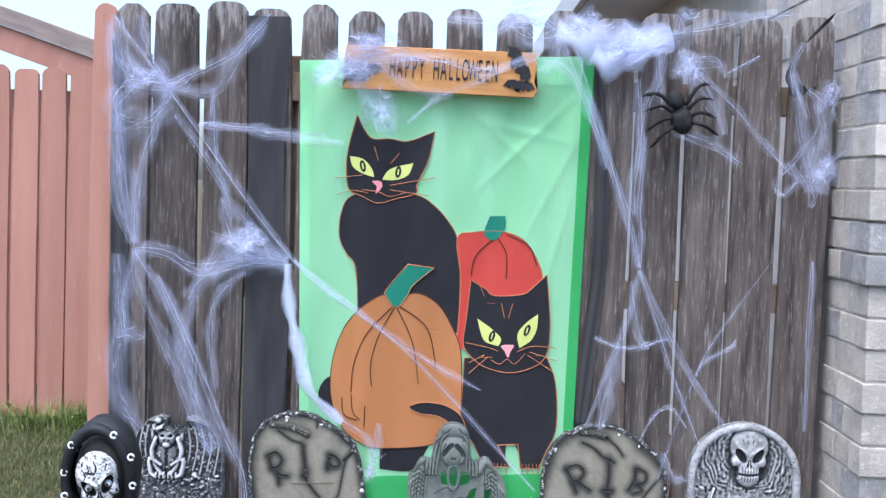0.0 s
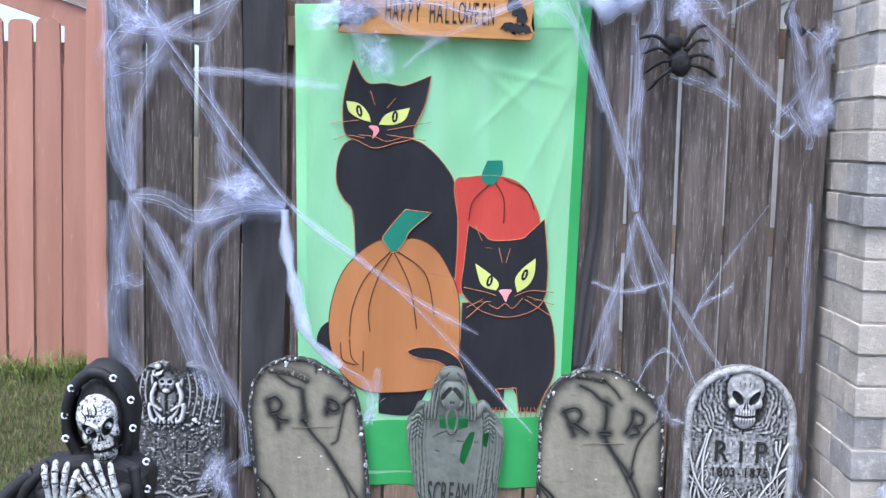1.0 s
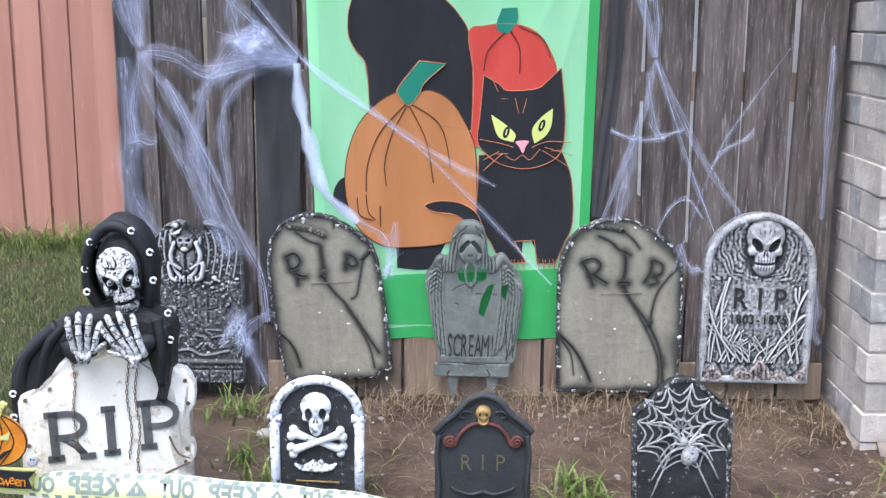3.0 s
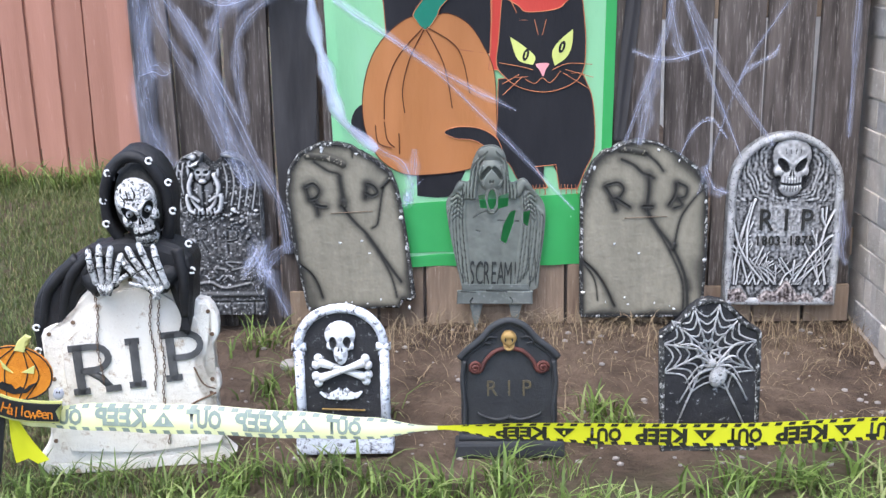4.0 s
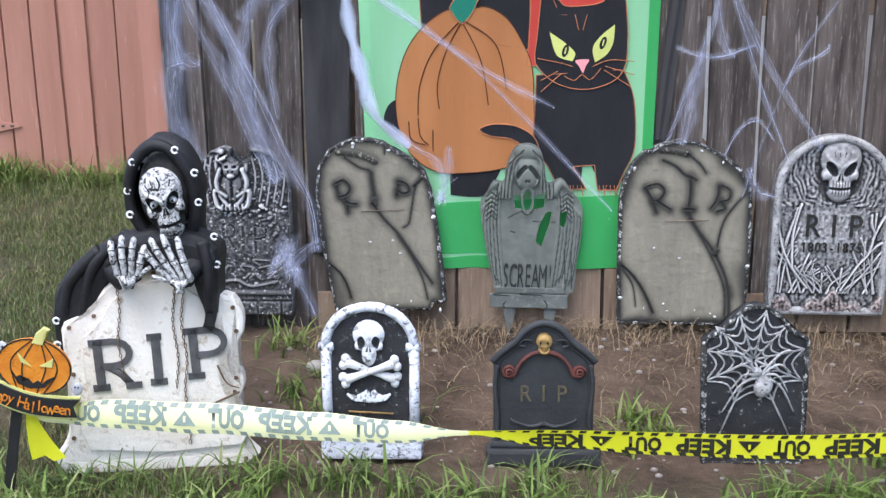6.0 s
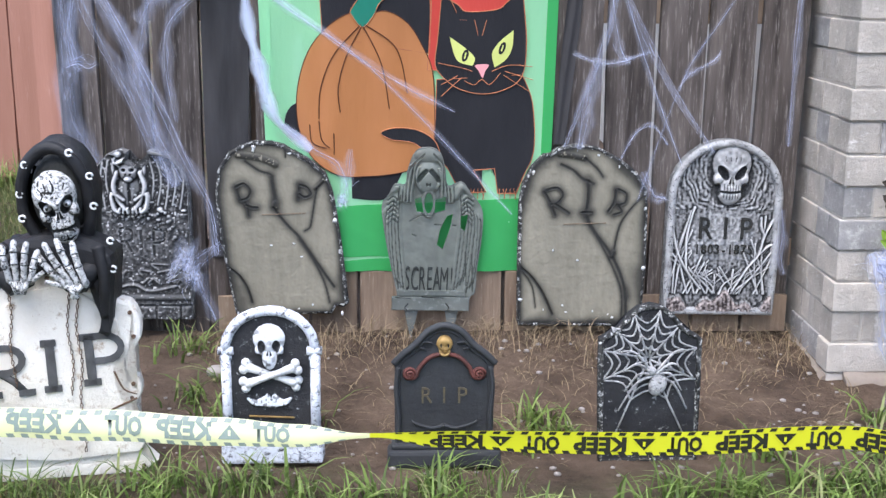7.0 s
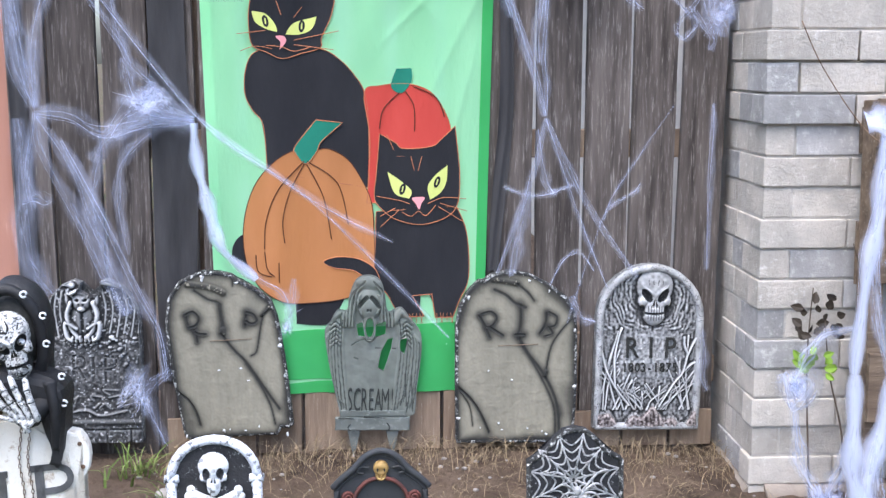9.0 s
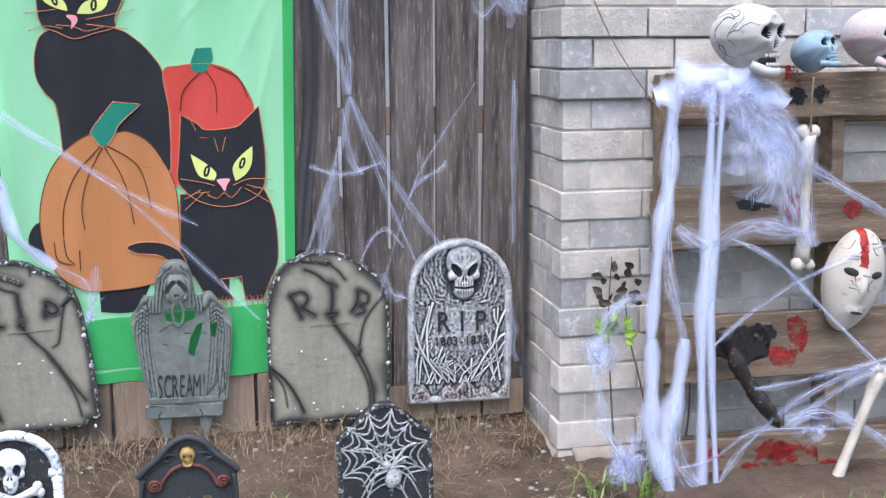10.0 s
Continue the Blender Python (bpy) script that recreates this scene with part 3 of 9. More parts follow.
# ---- cloth banner with appliqued cats and pumpkins (outlines in centimetres on the cloth) ----
M_GREEN = see_through(mat("green_cloth", (0.41, 0.82, 0.47), (0.33, 0.76, 0.39), 3.0, 0.8, 0, 0.9, 6.0, (1.8, 1, 0.45)), 0.38, (0.85, 1.0, 0.88))
M_DEEPGREEN = see_through(mat("deep_green_cloth", (0.085, 0.47, 0.15), (0.065, 0.40, 0.115), 4.0, 0.8, 0, 0.05, 300.0), 0.35, (0.2, 0.7, 0.2))
M_BLACK = mat("black_felt", (0.022, 0.022, 0.025), (0.015, 0.015, 0.018), 6.0, 0.9, 0, 0.8, 7.0, (1.8, 1, 0.6), spec=0.25)
M_ORANGE = see_through(mat("orange_cloth", (0.58, 0.25, 0.10), (0.51, 0.21, 0.075), 5.0, 0.85, 0, 0.7, 7.0, (1.8, 1, 0.45)), 0.3, (0.7, 0.3, 0.1))
M_REDC = see_through(mat("red_cloth", (0.62, 0.085, 0.065), (0.54, 0.06, 0.045), 5.0, 0.85, 0, 0.7, 9.0, (1.8, 1, 0.6)), 0.25, (0.8, 0.1, 0.08))
M_STEM = mat("teal_cloth", (0.02, 0.20, 0.13), (0.015, 0.15, 0.10), 5.0, 0.85)
M_EYE = mat("yellow_cloth", (0.62, 0.66, 0.20), (0.54, 0.58, 0.16), 9.0, 0.8)
M_PINK = mat("pink_cloth", (0.80, 0.35, 0.36), (0.7, 0.28, 0.3), 9.0, 0.8)
M_THREAD = mat("orange_thread", (0.55, 0.22, 0.10), (0.45, 0.17, 0.08), 30.0, 0.8)
M_DTHREAD = mat("brown_thread", (0.09, 0.03, 0.015), (0.06, 0.02, 0.01), 30.0, 0.8)
BAN_Y = 3.487


CREASES = [((0.43, 1.60), (0.05, 1.22)), ((0.44, 1.50), (0.20, 1.02)), ((0.02, 1.56), (0.32, 1.30)), ((-0.40, 1.50), (-0.30, 1.10)), ((-0.02, 1.60), (0.10, 1.25)), ((0.40, 1.30), (0.30, 0.90)), ((0.10, 1.48), (0.40, 1.42)), ((-0.30, 0.36), (-0.10, 0.24)), ((0.24, 0.36), (0.40, 0.22)), ((0.30, 0.40), (0.31, 0.20)), ((-0.24, 0.34), (-0.25, 0.18))]


def crease(x, z):
    """Sharp folds that pull across the cloth, fading towards their ends."""
    total = 0.0
    for k, ((ax, az), (bx, bz)) in enumerate(CREASES):
        dx, dz = bx - ax, bz - az
        n2 = dx * dx + dz * dz
        u = ((x - ax) * dx + (z - az) * dz) / n2
        if 0 < u < 1:
            d = ((x - ax) * dz - (z - az) * dx) / math.sqrt(n2)
            total -= (0.0026 if k % 3 else 0.0038) * math.exp(-(d / 0.011) ** 2) * math.sin(math.pi * u) ** 0.7
    return total


def cloth_y(x, z):
    fold = 0.0022 * math.sin(x * 41 + 1.5 * math.sin(z * 2.0)) + 0.0025 * math.sin(x * 17 - z * 6.0)
    drag = max(0.0, z - 1.05)
    fold += 0.007 * drag * math.sin((x - 0.12) * 26 + (z - 1.6) * 19) + 0.004 * drag * math.sin((x + 0.3) * 47 - (z - 1.6) * 23)
    loose = max(0.0, 0.5 - z)
    return fold + crease(x, z) - 0.020 * loose * (1 + math.sin(x * 31 + 1.0 + 2.0 * z))


banner = thing("banner", (0, BAN_Y, 0), "green cloth banner with black cats and pumpkins on the fence", "banner")


def drape(bm, lift):
    """Cuts a flat patch into small faces and lays it on the folds of the cloth."""
    bmesh.ops.triangulate(bm, faces=bm.faces)
    xs, zs = [v.co.x for v in bm.verts], [v.co.z for v in bm.verts]
    for axis, lo, hi, step in (((1, 0, 0), min(xs), max(xs), 0.02), ((0, 0, 1), min(zs), max(zs), 0.04)):
        k = lo + step
        while k < hi:
            bmesh.ops.bisect_plane(bm, geom=bm.verts[:] + bm.edges[:] + bm.faces[:], plane_co=Vector(axis) * k, plane_no=axis)
            k += step
    for v in bm.verts:
        v.co.y = cloth_y(v.co.x, v.co.z) - 0.45 * lift
    bmesh.ops.recalc_face_normals(bm, faces=bm.faces)
    if sum(f.normal.y for f in bm.faces) > 0:
        bmesh.ops.reverse_faces(bm, faces=bm.faces)


def patch(name, pts, material, lift, label="", edge=None, n=5, parent=None):
    """An applique of cloth with a stitched edge."""
    line = spline([(x / 100, z / 100) for x, z in pts], n, True)
    bm = bmesh.new()
    bm.faces.new([bm.verts.new((q.x, 0, q.y)) for q in line])
    drape(bm, lift)
    ob = part(name, bm, material, parent or banner, label)
    if edge:
        bm = bmesh.new()
        tube(bm, [(q.x, cloth_y(q.x, q.y) - 0.45 * lift - 0.0003, q.y) for q in line], 0.0014, 5, closed=True)
        part("stitched_edge", bm, edge, ob)
    return ob


def stitch(pts, r, material, lift=0.012):
    bm = bmesh.new()
    tube(bm, [(q.x, cloth_y(q.x, q.y) - 0.45 * lift - 0.0008, q.y) for q in spline([(x / 100, z / 100) for x, z in pts], 8)], r, 5)
    return part("stitching", bm, material, banner)


def sheet(x0, x1, z0, z1, lift, nx=40, nz=60):
    bm = bmesh.new()
    rows = []
    for j in range(nz + 1):
        z = z0 + (z1 - z0) * j / nz
        taper = 0.03 * (1.67 - z) / 1.5
        row = []
        for i in range(nx + 1):
            x = x0 + (x1 - x0) * i / nx
            x = x + taper * (1 if x < 0 else -1) * abs(x) / 0.45
            zz = z + (0.02 * (x / 0.45) if j == nz else 0.02 * (x / 0.45) * (z - z0) / 1.5)
            row.append(bm.verts.new((x, cloth_y(x, zz) - lift, zz)))
        rows.append(row)
    for a, b in zip(rows, rows[1:]):
        for i in range(nx):
            f = bm.faces.new((a[i], a[i + 1], b[i + 1], b[i]))
            f.smooth = True
    return bm


part("cloth", sheet(-0.458, 0.448, 0.158, 1.672, 0.0, 150, 170), M_GREEN, banner)
part("side_hem", sheet(-0.4585, -0.425, 0.157, 1.673, 0.002, 4, 80), M_GREEN, banner)
part("side_hem", sheet(0.415, 0.4485, 0.157, 1.673, 0.002, 5, 80), M_DEEPGREEN, banner, "dark green hem of doubled cloth")
part("bottom_hem", sheet(-0.423, 0.413, 0.157, 0.20, 0.002, 50, 4), M_DEEPGREEN, banner, "dark green hem of doubled cloth")
part("top_hem", sheet(-0.423, 0.413, 1.60, 1.673, 0.002, 50, 4), M_GREEN, banner)
# same cloth; the deeper green paints in weaker backlight near the foot
part("lower_border", sheet(-0.423, 0.413, 0.202, 0.37, 0.002, 50, 10), M_DEEPGREEN, banner, "foot of the same cloth, deeper green for its weaker backlight")

patch("cat_body", [(-29, 124), (-32, 118.5), (-32.3, 111), (-30, 106), (-27, 101.5), (-26, 87), (-26, 87), (5.7, 82), (5.7, 82), (5.6, 102), (4.5, 111.4), (1.7, 116.6), (-3, 121.7), (-9, 125), (-20, 125.5)], M_BLACK, 0.006, "black felt cat body", M_THREAD)
patch("cat_haunch", [(-37.7, 61.6), (-36, 66), (-32.9, 66.7), (-30, 58), (-36, 57)], M_BLACK, 0.004, "black felt cat body")
patch("cat_foot", [(-18, 47.5), (-18, 47.5), (-17.8, 38.5), (-17.8, 38.5), (-11, 37.8), (-6.5, 39.3), (-2, 47.5), (-2, 47.5)], M_BLACK, 0.004, "black felt cat foot")
patch("red_pumpkin", [(4.3, 111.6), (9.2, 113.8), (17.8, 114.4), (24.8, 112), (29.3, 106), (31.2, 99), (27, 92), (11.3, 91.7), (9.3, 86.5), (8.6, 77.3), (8.6, 77.3), (4.9, 77.2), (4.9, 77.2), (6, 97)], M_REDC, 0.009, "red cloth pumpkin", M_THREAD)
patch("pumpkin_stem", [(12.6, 113.5), (14.3, 119), (14.3, 119), (19, 119.2), (19, 119.2), (19, 115.3), (16, 111.5)], M_STEM, 0.012, "teal cloth stem")
patch("cat_body", [(7.7, 74.5), (7.7, 74.5), (33.2, 76), (33.2, 76), (36.5, 67.4), (37.2, 53.3), (34.2, 45.3), (32.2, 40), (32.2, 40), (26.5, 40), (26.5, 40), (25.4, 47.7), (25.4, 47.7), (19, 47.2), (19, 47.2), (23, 40.5), (23, 40.5), (15.4, 41), (11, 48), (7, 51.7), (7, 51.7)], M_BLACK, 0.009, "black felt cat body", M_THREAD)
patch("orange_pumpkin", [(-13.4, 93), (-7.3, 94.4), (-1, 91), (3.6, 84), (6.4, 77), (7.1, 66.5), (7, 56), (4.7, 49.5), (-2.3, 46.6), (-13, 45.2), (-21.7, 45.7), (-29, 50.3), (-33, 58.2), (-34, 67), (-32.7, 76), (-29.4, 84), (-23.8, 90.3), (-17.8, 93.7)], M_ORANGE, 0.010, "orange cloth pumpkin", M_DTHREAD)
patch("pumpkin_stem", [(-17.2, 95.2), (-10.7, 103.3), (-10.7, 103.3), (-2.5, 102.4), (-2.5, 102.4), (-9, 96.7), (-10.6, 93.5), (-14, 89.6), (-17, 92.7)], M_STEM, 0.014, "teal cloth stem", M_THREAD)
patch("cat_tail", [(-9, 58.5), (-4.8, 60), (2.2, 59.3), (7.4, 56), (8.8, 50.8), (5.3, 52.6), (0.4, 55.6), (-5.7, 56.5)], M_BLACK, 0.014, "black felt tail", M_THREAD)
head_1 = patch("cat_head", [(-27.7, 149), (-27.7, 149), (-23.5, 142.2), (-17.4, 142), (-11.8, 141.4), (-3.6, 144.6), (-3.6, 144.6), (-5.4, 135.5), (-8.6, 128.4), (-9, 125.3), (-15, 123.5), (-20.7, 122), (-25.6, 124), (-29.7, 126), (-30.7, 132), (-30.2, 138.7)], M_BLACK, 0.010, "black felt cat head", M_THREAD)
head_2 = patch("cat_head", [(9, 99), (9, 99), (13.8, 96.2), (16.5, 94.3), (25.2, 95), (28.3, 97.2), (32.6, 101.3), (32.6, 101.3), (33.7, 92), (34.2, 85), (33.6, 77), (30.2, 72.6), (22.3, 70.3), (14.3, 71.8), (9, 75.8), (7.2, 79.4), (7.9, 86.4)], M_BLACK, 0.013, "black felt cat head", M_THREAD)
for pts, pupil, lean, lift, holder in (
        ([(-29.7, 136.3), (-29.7, 136.3), (-25.6, 135.5), (-22.8, 132.6), (-22, 130), (-22, 130), (-25.6, 131), (-28.7, 133)], (-25.6, 133.3), -0.2, 0.013, head_1),
        ([(-19.5, 129.3), (-19.5, 129.3), (-17, 132.7), (-10, 134.7), (-10, 134.7), (-11.5, 131), (-15.2, 129.3)], (-14.6, 131.8), 0.1, 0.013, head_1),
        ([(11.4, 87), (11.4, 87), (15.8, 84), (18.9, 81), (18.2, 78.6), (18.2, 78.6), (13.6, 80.3)], (16.1, 81.6), 0.25, 0.016, head_2),
        ([(30.3, 89), (30.3, 89), (26.3, 85.8), (24, 82.3), (24.8, 78.2), (24.8, 78.2), (28.2, 80.5), (30, 84)], (27, 83.8), 0.3, 0.016, head_2)):
    patch("eye", pts, M_EYE, lift, "yellow cloth eye", None, 5, holder)
    px, pz = pupil
    oval = [(px + 0.95 * math.cos(a) + lean * 1.7 * math.sin(a), pz + 1.8 * math.sin(a)) for a in [k * math.pi / 6 for k in range(12)]]
    patch("pupil", oval, M_BLACK, lift + 0.003, "black pupil", None, 2, holder)
    patch("pupil_mark", [(px + lean * 0.8 * s - 0.22 + 0.44 * (k % 2), pz + 0.9 * s) for s, k in ((-1, 0), (-1, 1), (1, 1), (1, 0))], M_EYE, lift + 0.005, "pale bar in the pupil", None, 1, holder)
patch("nose", [(-22.6, 128.7), (-20.1, 128.8), (-19.4, 127.2), (-21.4, 124.8), (-21.1, 127)], M_PINK, 0.014, "pink cloth nose", None, 4, head_1)
patch("nose", [(19.1, 78.8), (23, 79), (22, 77), (21.3, 75.1), (20.2, 77)], M_PINK, 0.017, "pink cloth nose", None, 4, head_2)
for pts in ([(-14.6, 90.5), (-22.7, 81.6), (-26.7, 71.8), (-27.4, 62.8)], [(-14.4, 90), (-19.2, 80.7), (-21.5, 71.8), (-21, 64.7)], [(-14, 90), (-8.7, 79), (-6.4, 65.8)], [(-13.7, 90.5), (-4.3, 83.6), (-1, 70.4)], [(-30.2, 61), (-29.5, 55.6), (-25.3, 53.9)], [(-27.4, 62), (-26.7, 56.5), (-24.4, 54)], [(-23, 58.4), (-23, 52)],
            [(15.3, 111.8), (10.2, 106.5), (9, 100.4)], [(17, 112.2), (19.7, 107.5), (19.9, 99.7)], [(19.6, 113.6), (26.6, 110.2), (29.3, 104.2)]):
    stitch(pts, 0.0016, M_DTHREAD)
for pts in ([(11.2, 98.7), (13.4, 94)], [(18.7, 92), (19.8, 87.5)], [(22.2, 92), (21, 87.5)], [(-22.2, 139.4), (-20.8, 135.2)], [(-14.5, 137.5), (-17, 134.4)],
            [(-34.2, 129.4), (-25.6, 130.5)], [(-33.3, 124.3), (-29, 125.7), (-23.8, 125)], [(-17, 127.6), (-3.2, 130.4)], [(-17, 126.2), (-4.8, 124.7)],
            [(8, 79.4), (15, 78), (18.3, 77)], [(9, 69.6), (15, 75)], [(36.2, 78.4), (29, 78.8), (24, 77)], [(35.5, 71), (27.4, 76)], [(9, 73), (14, 75.7)], [(36.5, 74.5), (28, 77)],
            [(-25.6, 126), (-20.7, 125.5), (-17, 124.2), (-11.8, 125.6)], [(16, 74.2), (18.8, 73), (21.1, 74.6), (23.5, 73.2), (26.6, 76.5)]):
    stitch(pts, 0.0011, M_THREAD, 0.017)
for k in range(14):
    x = (16 if k < 7 else 27) + (k % 7) * 1.1
    stitch([(x, 41.5), (x + (k % 3 - 1) * 0.8, 38.2)], 0.0009, M_THREAD, 0.012)

# ---- wooden greeting sign over the banner ----
M_SIGN = mat("orange_sign_wood", (0.56, 0.29, 0.10), (0.42, 0.19, 0.06), 6.0, 0.7, 0, 0.2, 40.0, (1, 4, 8), (0.62, 0.36, 0.16), 0.66)
M_INK = mat("black_paint", (0.02, 0.02, 0.022), (0.01, 0.01, 0.012), 12.0, 0.6)
sign = thing("greeting_sign", pose(-0.023, 3.45, 1.628, 0, 1.0, 0), "orange-brown wooden Halloween sign with bats", "sign")
bm = bmesh.new()
slab(bm, [(0.285, -0.068), (0.298, -0.045), (0.288, -0.02), (0.292, 0.02), (0.286, 0.068), (-0.29, 0.066), (-0.296, 0.02), (-0.288, -0.03), (-0.298, -0.066)], 0.015, 0.003)
part("board", bm, M_SIGN, sign)
letters("letter", "HAPPY HALLOWEEN", 0.095, pose(0.008, -0.0165, 0.002, 90), 0.0222, M_INK, sign, "thin black painted letter", 0.002, 0.30)


def bat(s):
    half = [(0, 0.30), (0.08, 0.42), (0.10, 0.28), (0.35, 0.40), (0.75, 0.30), (1.0, -0.10), (0.78, -0.02), (0.60, -0.22), (0.42, -0.05), (0.25, -0.28), (0.10, -0.12), (0, -0.35)]
    return [(x * s, z * s) for x, z in half[::-1]] + [(-x * s, z * s) for x, z in half[1:-1]]


for x, z, s, a in ((0.232, 0.030, 0.066, 60), (0.240, -0.036, 0.050, 5), (-0.235, -0.02, 0.062, -20)):
    bm = bmesh.new()
    slab(bm, bat(s), 0.004, 0.0008)
    ob = part("bat", bm, M_INK, sign, "black bat cut-out")
    ob.matrix_basis = pose(x, -0.0165, z, 0, a, 0)


# ---- foam tombstones ----
M_DKFOAM = mat("dark_foam", (0.035, 0.035, 0.038), (0.015, 0.015, 0.017), 14.0, 0.7, 0, 0.5, 90.0, light=(0.62, 0.62, 0.63), lamt=0.60)
M_SILVER = mat("drybrushed_foam", (0.20, 0.20, 0.20), (0.028, 0.028, 0.030), 24.0, 0.7, 0, 1.0, 70.0, light=(0.60, 0.60, 0.60), lamt=0.545)
M_SILVERL = mat("pale_drybrushed_foam", (0.30, 0.30, 0.30), (0.09, 0.09, 0.09), 24.0, 0.7, 0, 1.0, 70.0, light=(0.62, 0.62, 0.62), lamt=0.545)
M_EDGE = mat("black_sprayed_foam", (0.05, 0.05, 0.048), (0.012, 0.012, 0.012), 18.0, 0.75, 0, 0.6, 80.0, light=(0.70, 0.70, 0.68), lamt=0.525)
M_MATTBLACK = mat("matt_black", (0.035, 0.035, 0.032), (0.012, 0.012, 0.011), 20.0, 0.8, 0, 0.4, 90.0)
M_WHITEFOAM = mat("white_painted_foam", (0.78, 0.80, 0.86), (0.62, 0.65, 0.72), 16.0, 0.6, 0, 0.6, 70.0, light=(0.05, 0.05, 0.06), lamt=0.50)
M_BONE = mat("white_bone_paint", (0.76, 0.76, 0.76), (0.50, 0.50, 0.50), 22.0, 0.6, 0, 0.5, 80.0, light=(0.05, 0.05, 0.05), lamt=0.55)
M_PALERIM = mat("pale_chipped_rim", (0.54, 0.54, 0.54), (0.26, 0.26, 0.26), 26.0, 0.7, 0, 0.8, 70.0, light=(0.05, 0.05, 0.05), lamt=0.515)
M_CHAR = mat("charcoal_foam", (0.045, 0.047, 0.05), (0.025, 0.026, 0.028), 8.0, 0.65, 0, 0.3, 90.0)
M_GOLD = mat("old_gold_paint", (0.40, 0.26, 0.09), (0.22, 0.14, 0.05), 40.0, 0.5, 0.2, 0.2, 90.0)
M_DULLGOLD = mat("rubbed_gold", (0.15, 0.115, 0.055), (0.06, 0.055, 0.045), 60.0, 0.6)
M_DULLRED = mat("dull_red_paint", (0.14, 0.045, 0.035), (0.07, 0.03, 0.026), 30.0, 0.6, 0, 0.2, 90.0)
M_GHOST = mat("grey_green_plastic", (0.235, 0.25, 0.232), (0.13, 0.145, 0.132), 9.0, 0.6, 0, 0.15, 60.0, light=(0.31, 0.33, 0.315), lamt=0.55)
P_SILVER = painted("drybrushed_relief", (0.014, 0.014, 0.015), (0.70, 0.70, 0.70), 130.0, 0.35)
P_BEAST = painted("dull_drybrushed_relief", (0.014, 0.014, 0.015), (0.66, 0.66, 0.66), 130.0, 0.30)
P_GREY = painted("sprayed_grey_foam", (0.022, 0.022, 0.020), (0.29, 0.268, 0.205), 120.0, 0.22, 0.8, 0.72, (1, 1, 0.3), 0.1)
P_WHITE = painted("chipped_white_relief", (0.03, 0.03, 0.033), (0.80, 0.82, 0.86), 120.0, 0.5, 0.65, 0.8)
# the plaque's dark coat lies in its grooves, eyes and seams
P_GHOST = painted("grooved_grey_plastic", (0.025, 0.030, 0.027), (0.265, 0.285, 0.25), 60.0, 0.25, 0.55, 0.75, (1, 1, 1), 0.2)
gauzy(P_GHOST, 0.30)
gauzy(M_GHOST, 0.30)
M_GHOSTDK = mat("ghost_groove", (0.035, 0.04, 0.037), (0.02, 0.022, 0.021), 20.0, 0.8)


def skull(bm, c, w, bone=0, dark=1, turn=None, deep=0.55, sub=4, jaw=0.0, smile=0.0, tall=1.18, back=1.15):
    """A skull w wide facing -y: cranium, brow, sunken sockets and nose, cheeks, two rows of teeth and a jaw."""
    m = Matrix.Translation(c) @ (turn or Matrix.Identity(4))
    h = w / 2
    got = bmesh.ops.create_icosphere(bm, subdivisions=sub, radius=1.0)["verts"]
    hole = set()
    for v in got:
        x, y, z = v.co
        sx, sz = 1.0, tall if z > 0 else 1.18
        low = max(0.0, -z - 0.15)
        sx -= 0.52 * min(low * 1.3, 1.0)
        px, py, pz = x * sx, y * (back if y > 0 else deep * 1.6), z * sz
        if y < 0:
            py = max(py, -deep * 1.35)
            brow = math.exp(-((pz - 0.22) / 0.10) ** 2) * max(0.0, 1 - abs(px) * 1.2)
            py -= 0.10 * brow
            for s in (-1, 1):
                ex, ez = px - s * 0.36, pz + 0.02 + 0.10 * (s * px - 0.36)
                d = (ex / 0.29) ** 2 + (ez / 0.25) ** 2
                if d < 1:
                    py += 0.44 * (1 - d)
                    if d < 0.78:
                        hole.add(v)
                cx = px - s * 0.52
                py -= 0.10 * math.exp(-((cx / 0.16) ** 2 + ((pz + 0.34) / 0.12) ** 2))
                px += -s * 0.12 * math.exp(-(((abs(px) - 0.5) / 0.15) ** 2 + ((pz + 0.66) / 0.16) ** 2))
            nz = pz + 0.40
            wide = 0.17 * (0.5 - nz / 0.34)
            if abs(nz) < 0.17 and abs(px) < max(wide, 0.01):
                py += 0.2
                hole.add(v)
        v.co = m @ (h * Vector((px, py, pz)))
    for f in {f for v in got for f in v.link_faces}:
        f.smooth = True
        f.material_index = dark if sum(v in hole for v in f.verts) >= 2 else bone
    for row, z0 in ((0, -0.80), (1, -0.98 - jaw)):
        for k in range(-3, 4):
            a = k * 0.115
            p = Vector((a * (1.0 - 0.12 * row), -deep * 1.30 + 0.9 * a * a, z0 + smile * a * a))
            ball(bm, m @ (h * p), (h * 0.058, h * 0.06, h * 0.095), bone, 1, turn)
    ball(bm, m @ (h * Vector((0, -deep * 0.9, -0.90 - jaw / 2))), (h * 0.36, h * deep * 0.35, h * (0.12 + jaw / 2)), dark, 2, turn)
    side = [] if back > 1.2 else [0.58]
    chin = [Vector((-s, -0.05, -0.45)) for s in side] + [Vector((-0.50, -deep * 0.6, -0.95 - jaw)), Vector((-0.22, -deep * 1.15, -1.20 - jaw)), Vector((0.22, -deep * 1.15, -1.20 - jaw)), Vector((0.50, -deep * 0.6, -0.95 - jaw))] + [Vector((s, -0.05, -0.45)) for s in side]
    tube(bm, [m @ (h * q) for q in spline(chin, 4)], h * 0.17, 7, mi=bone)


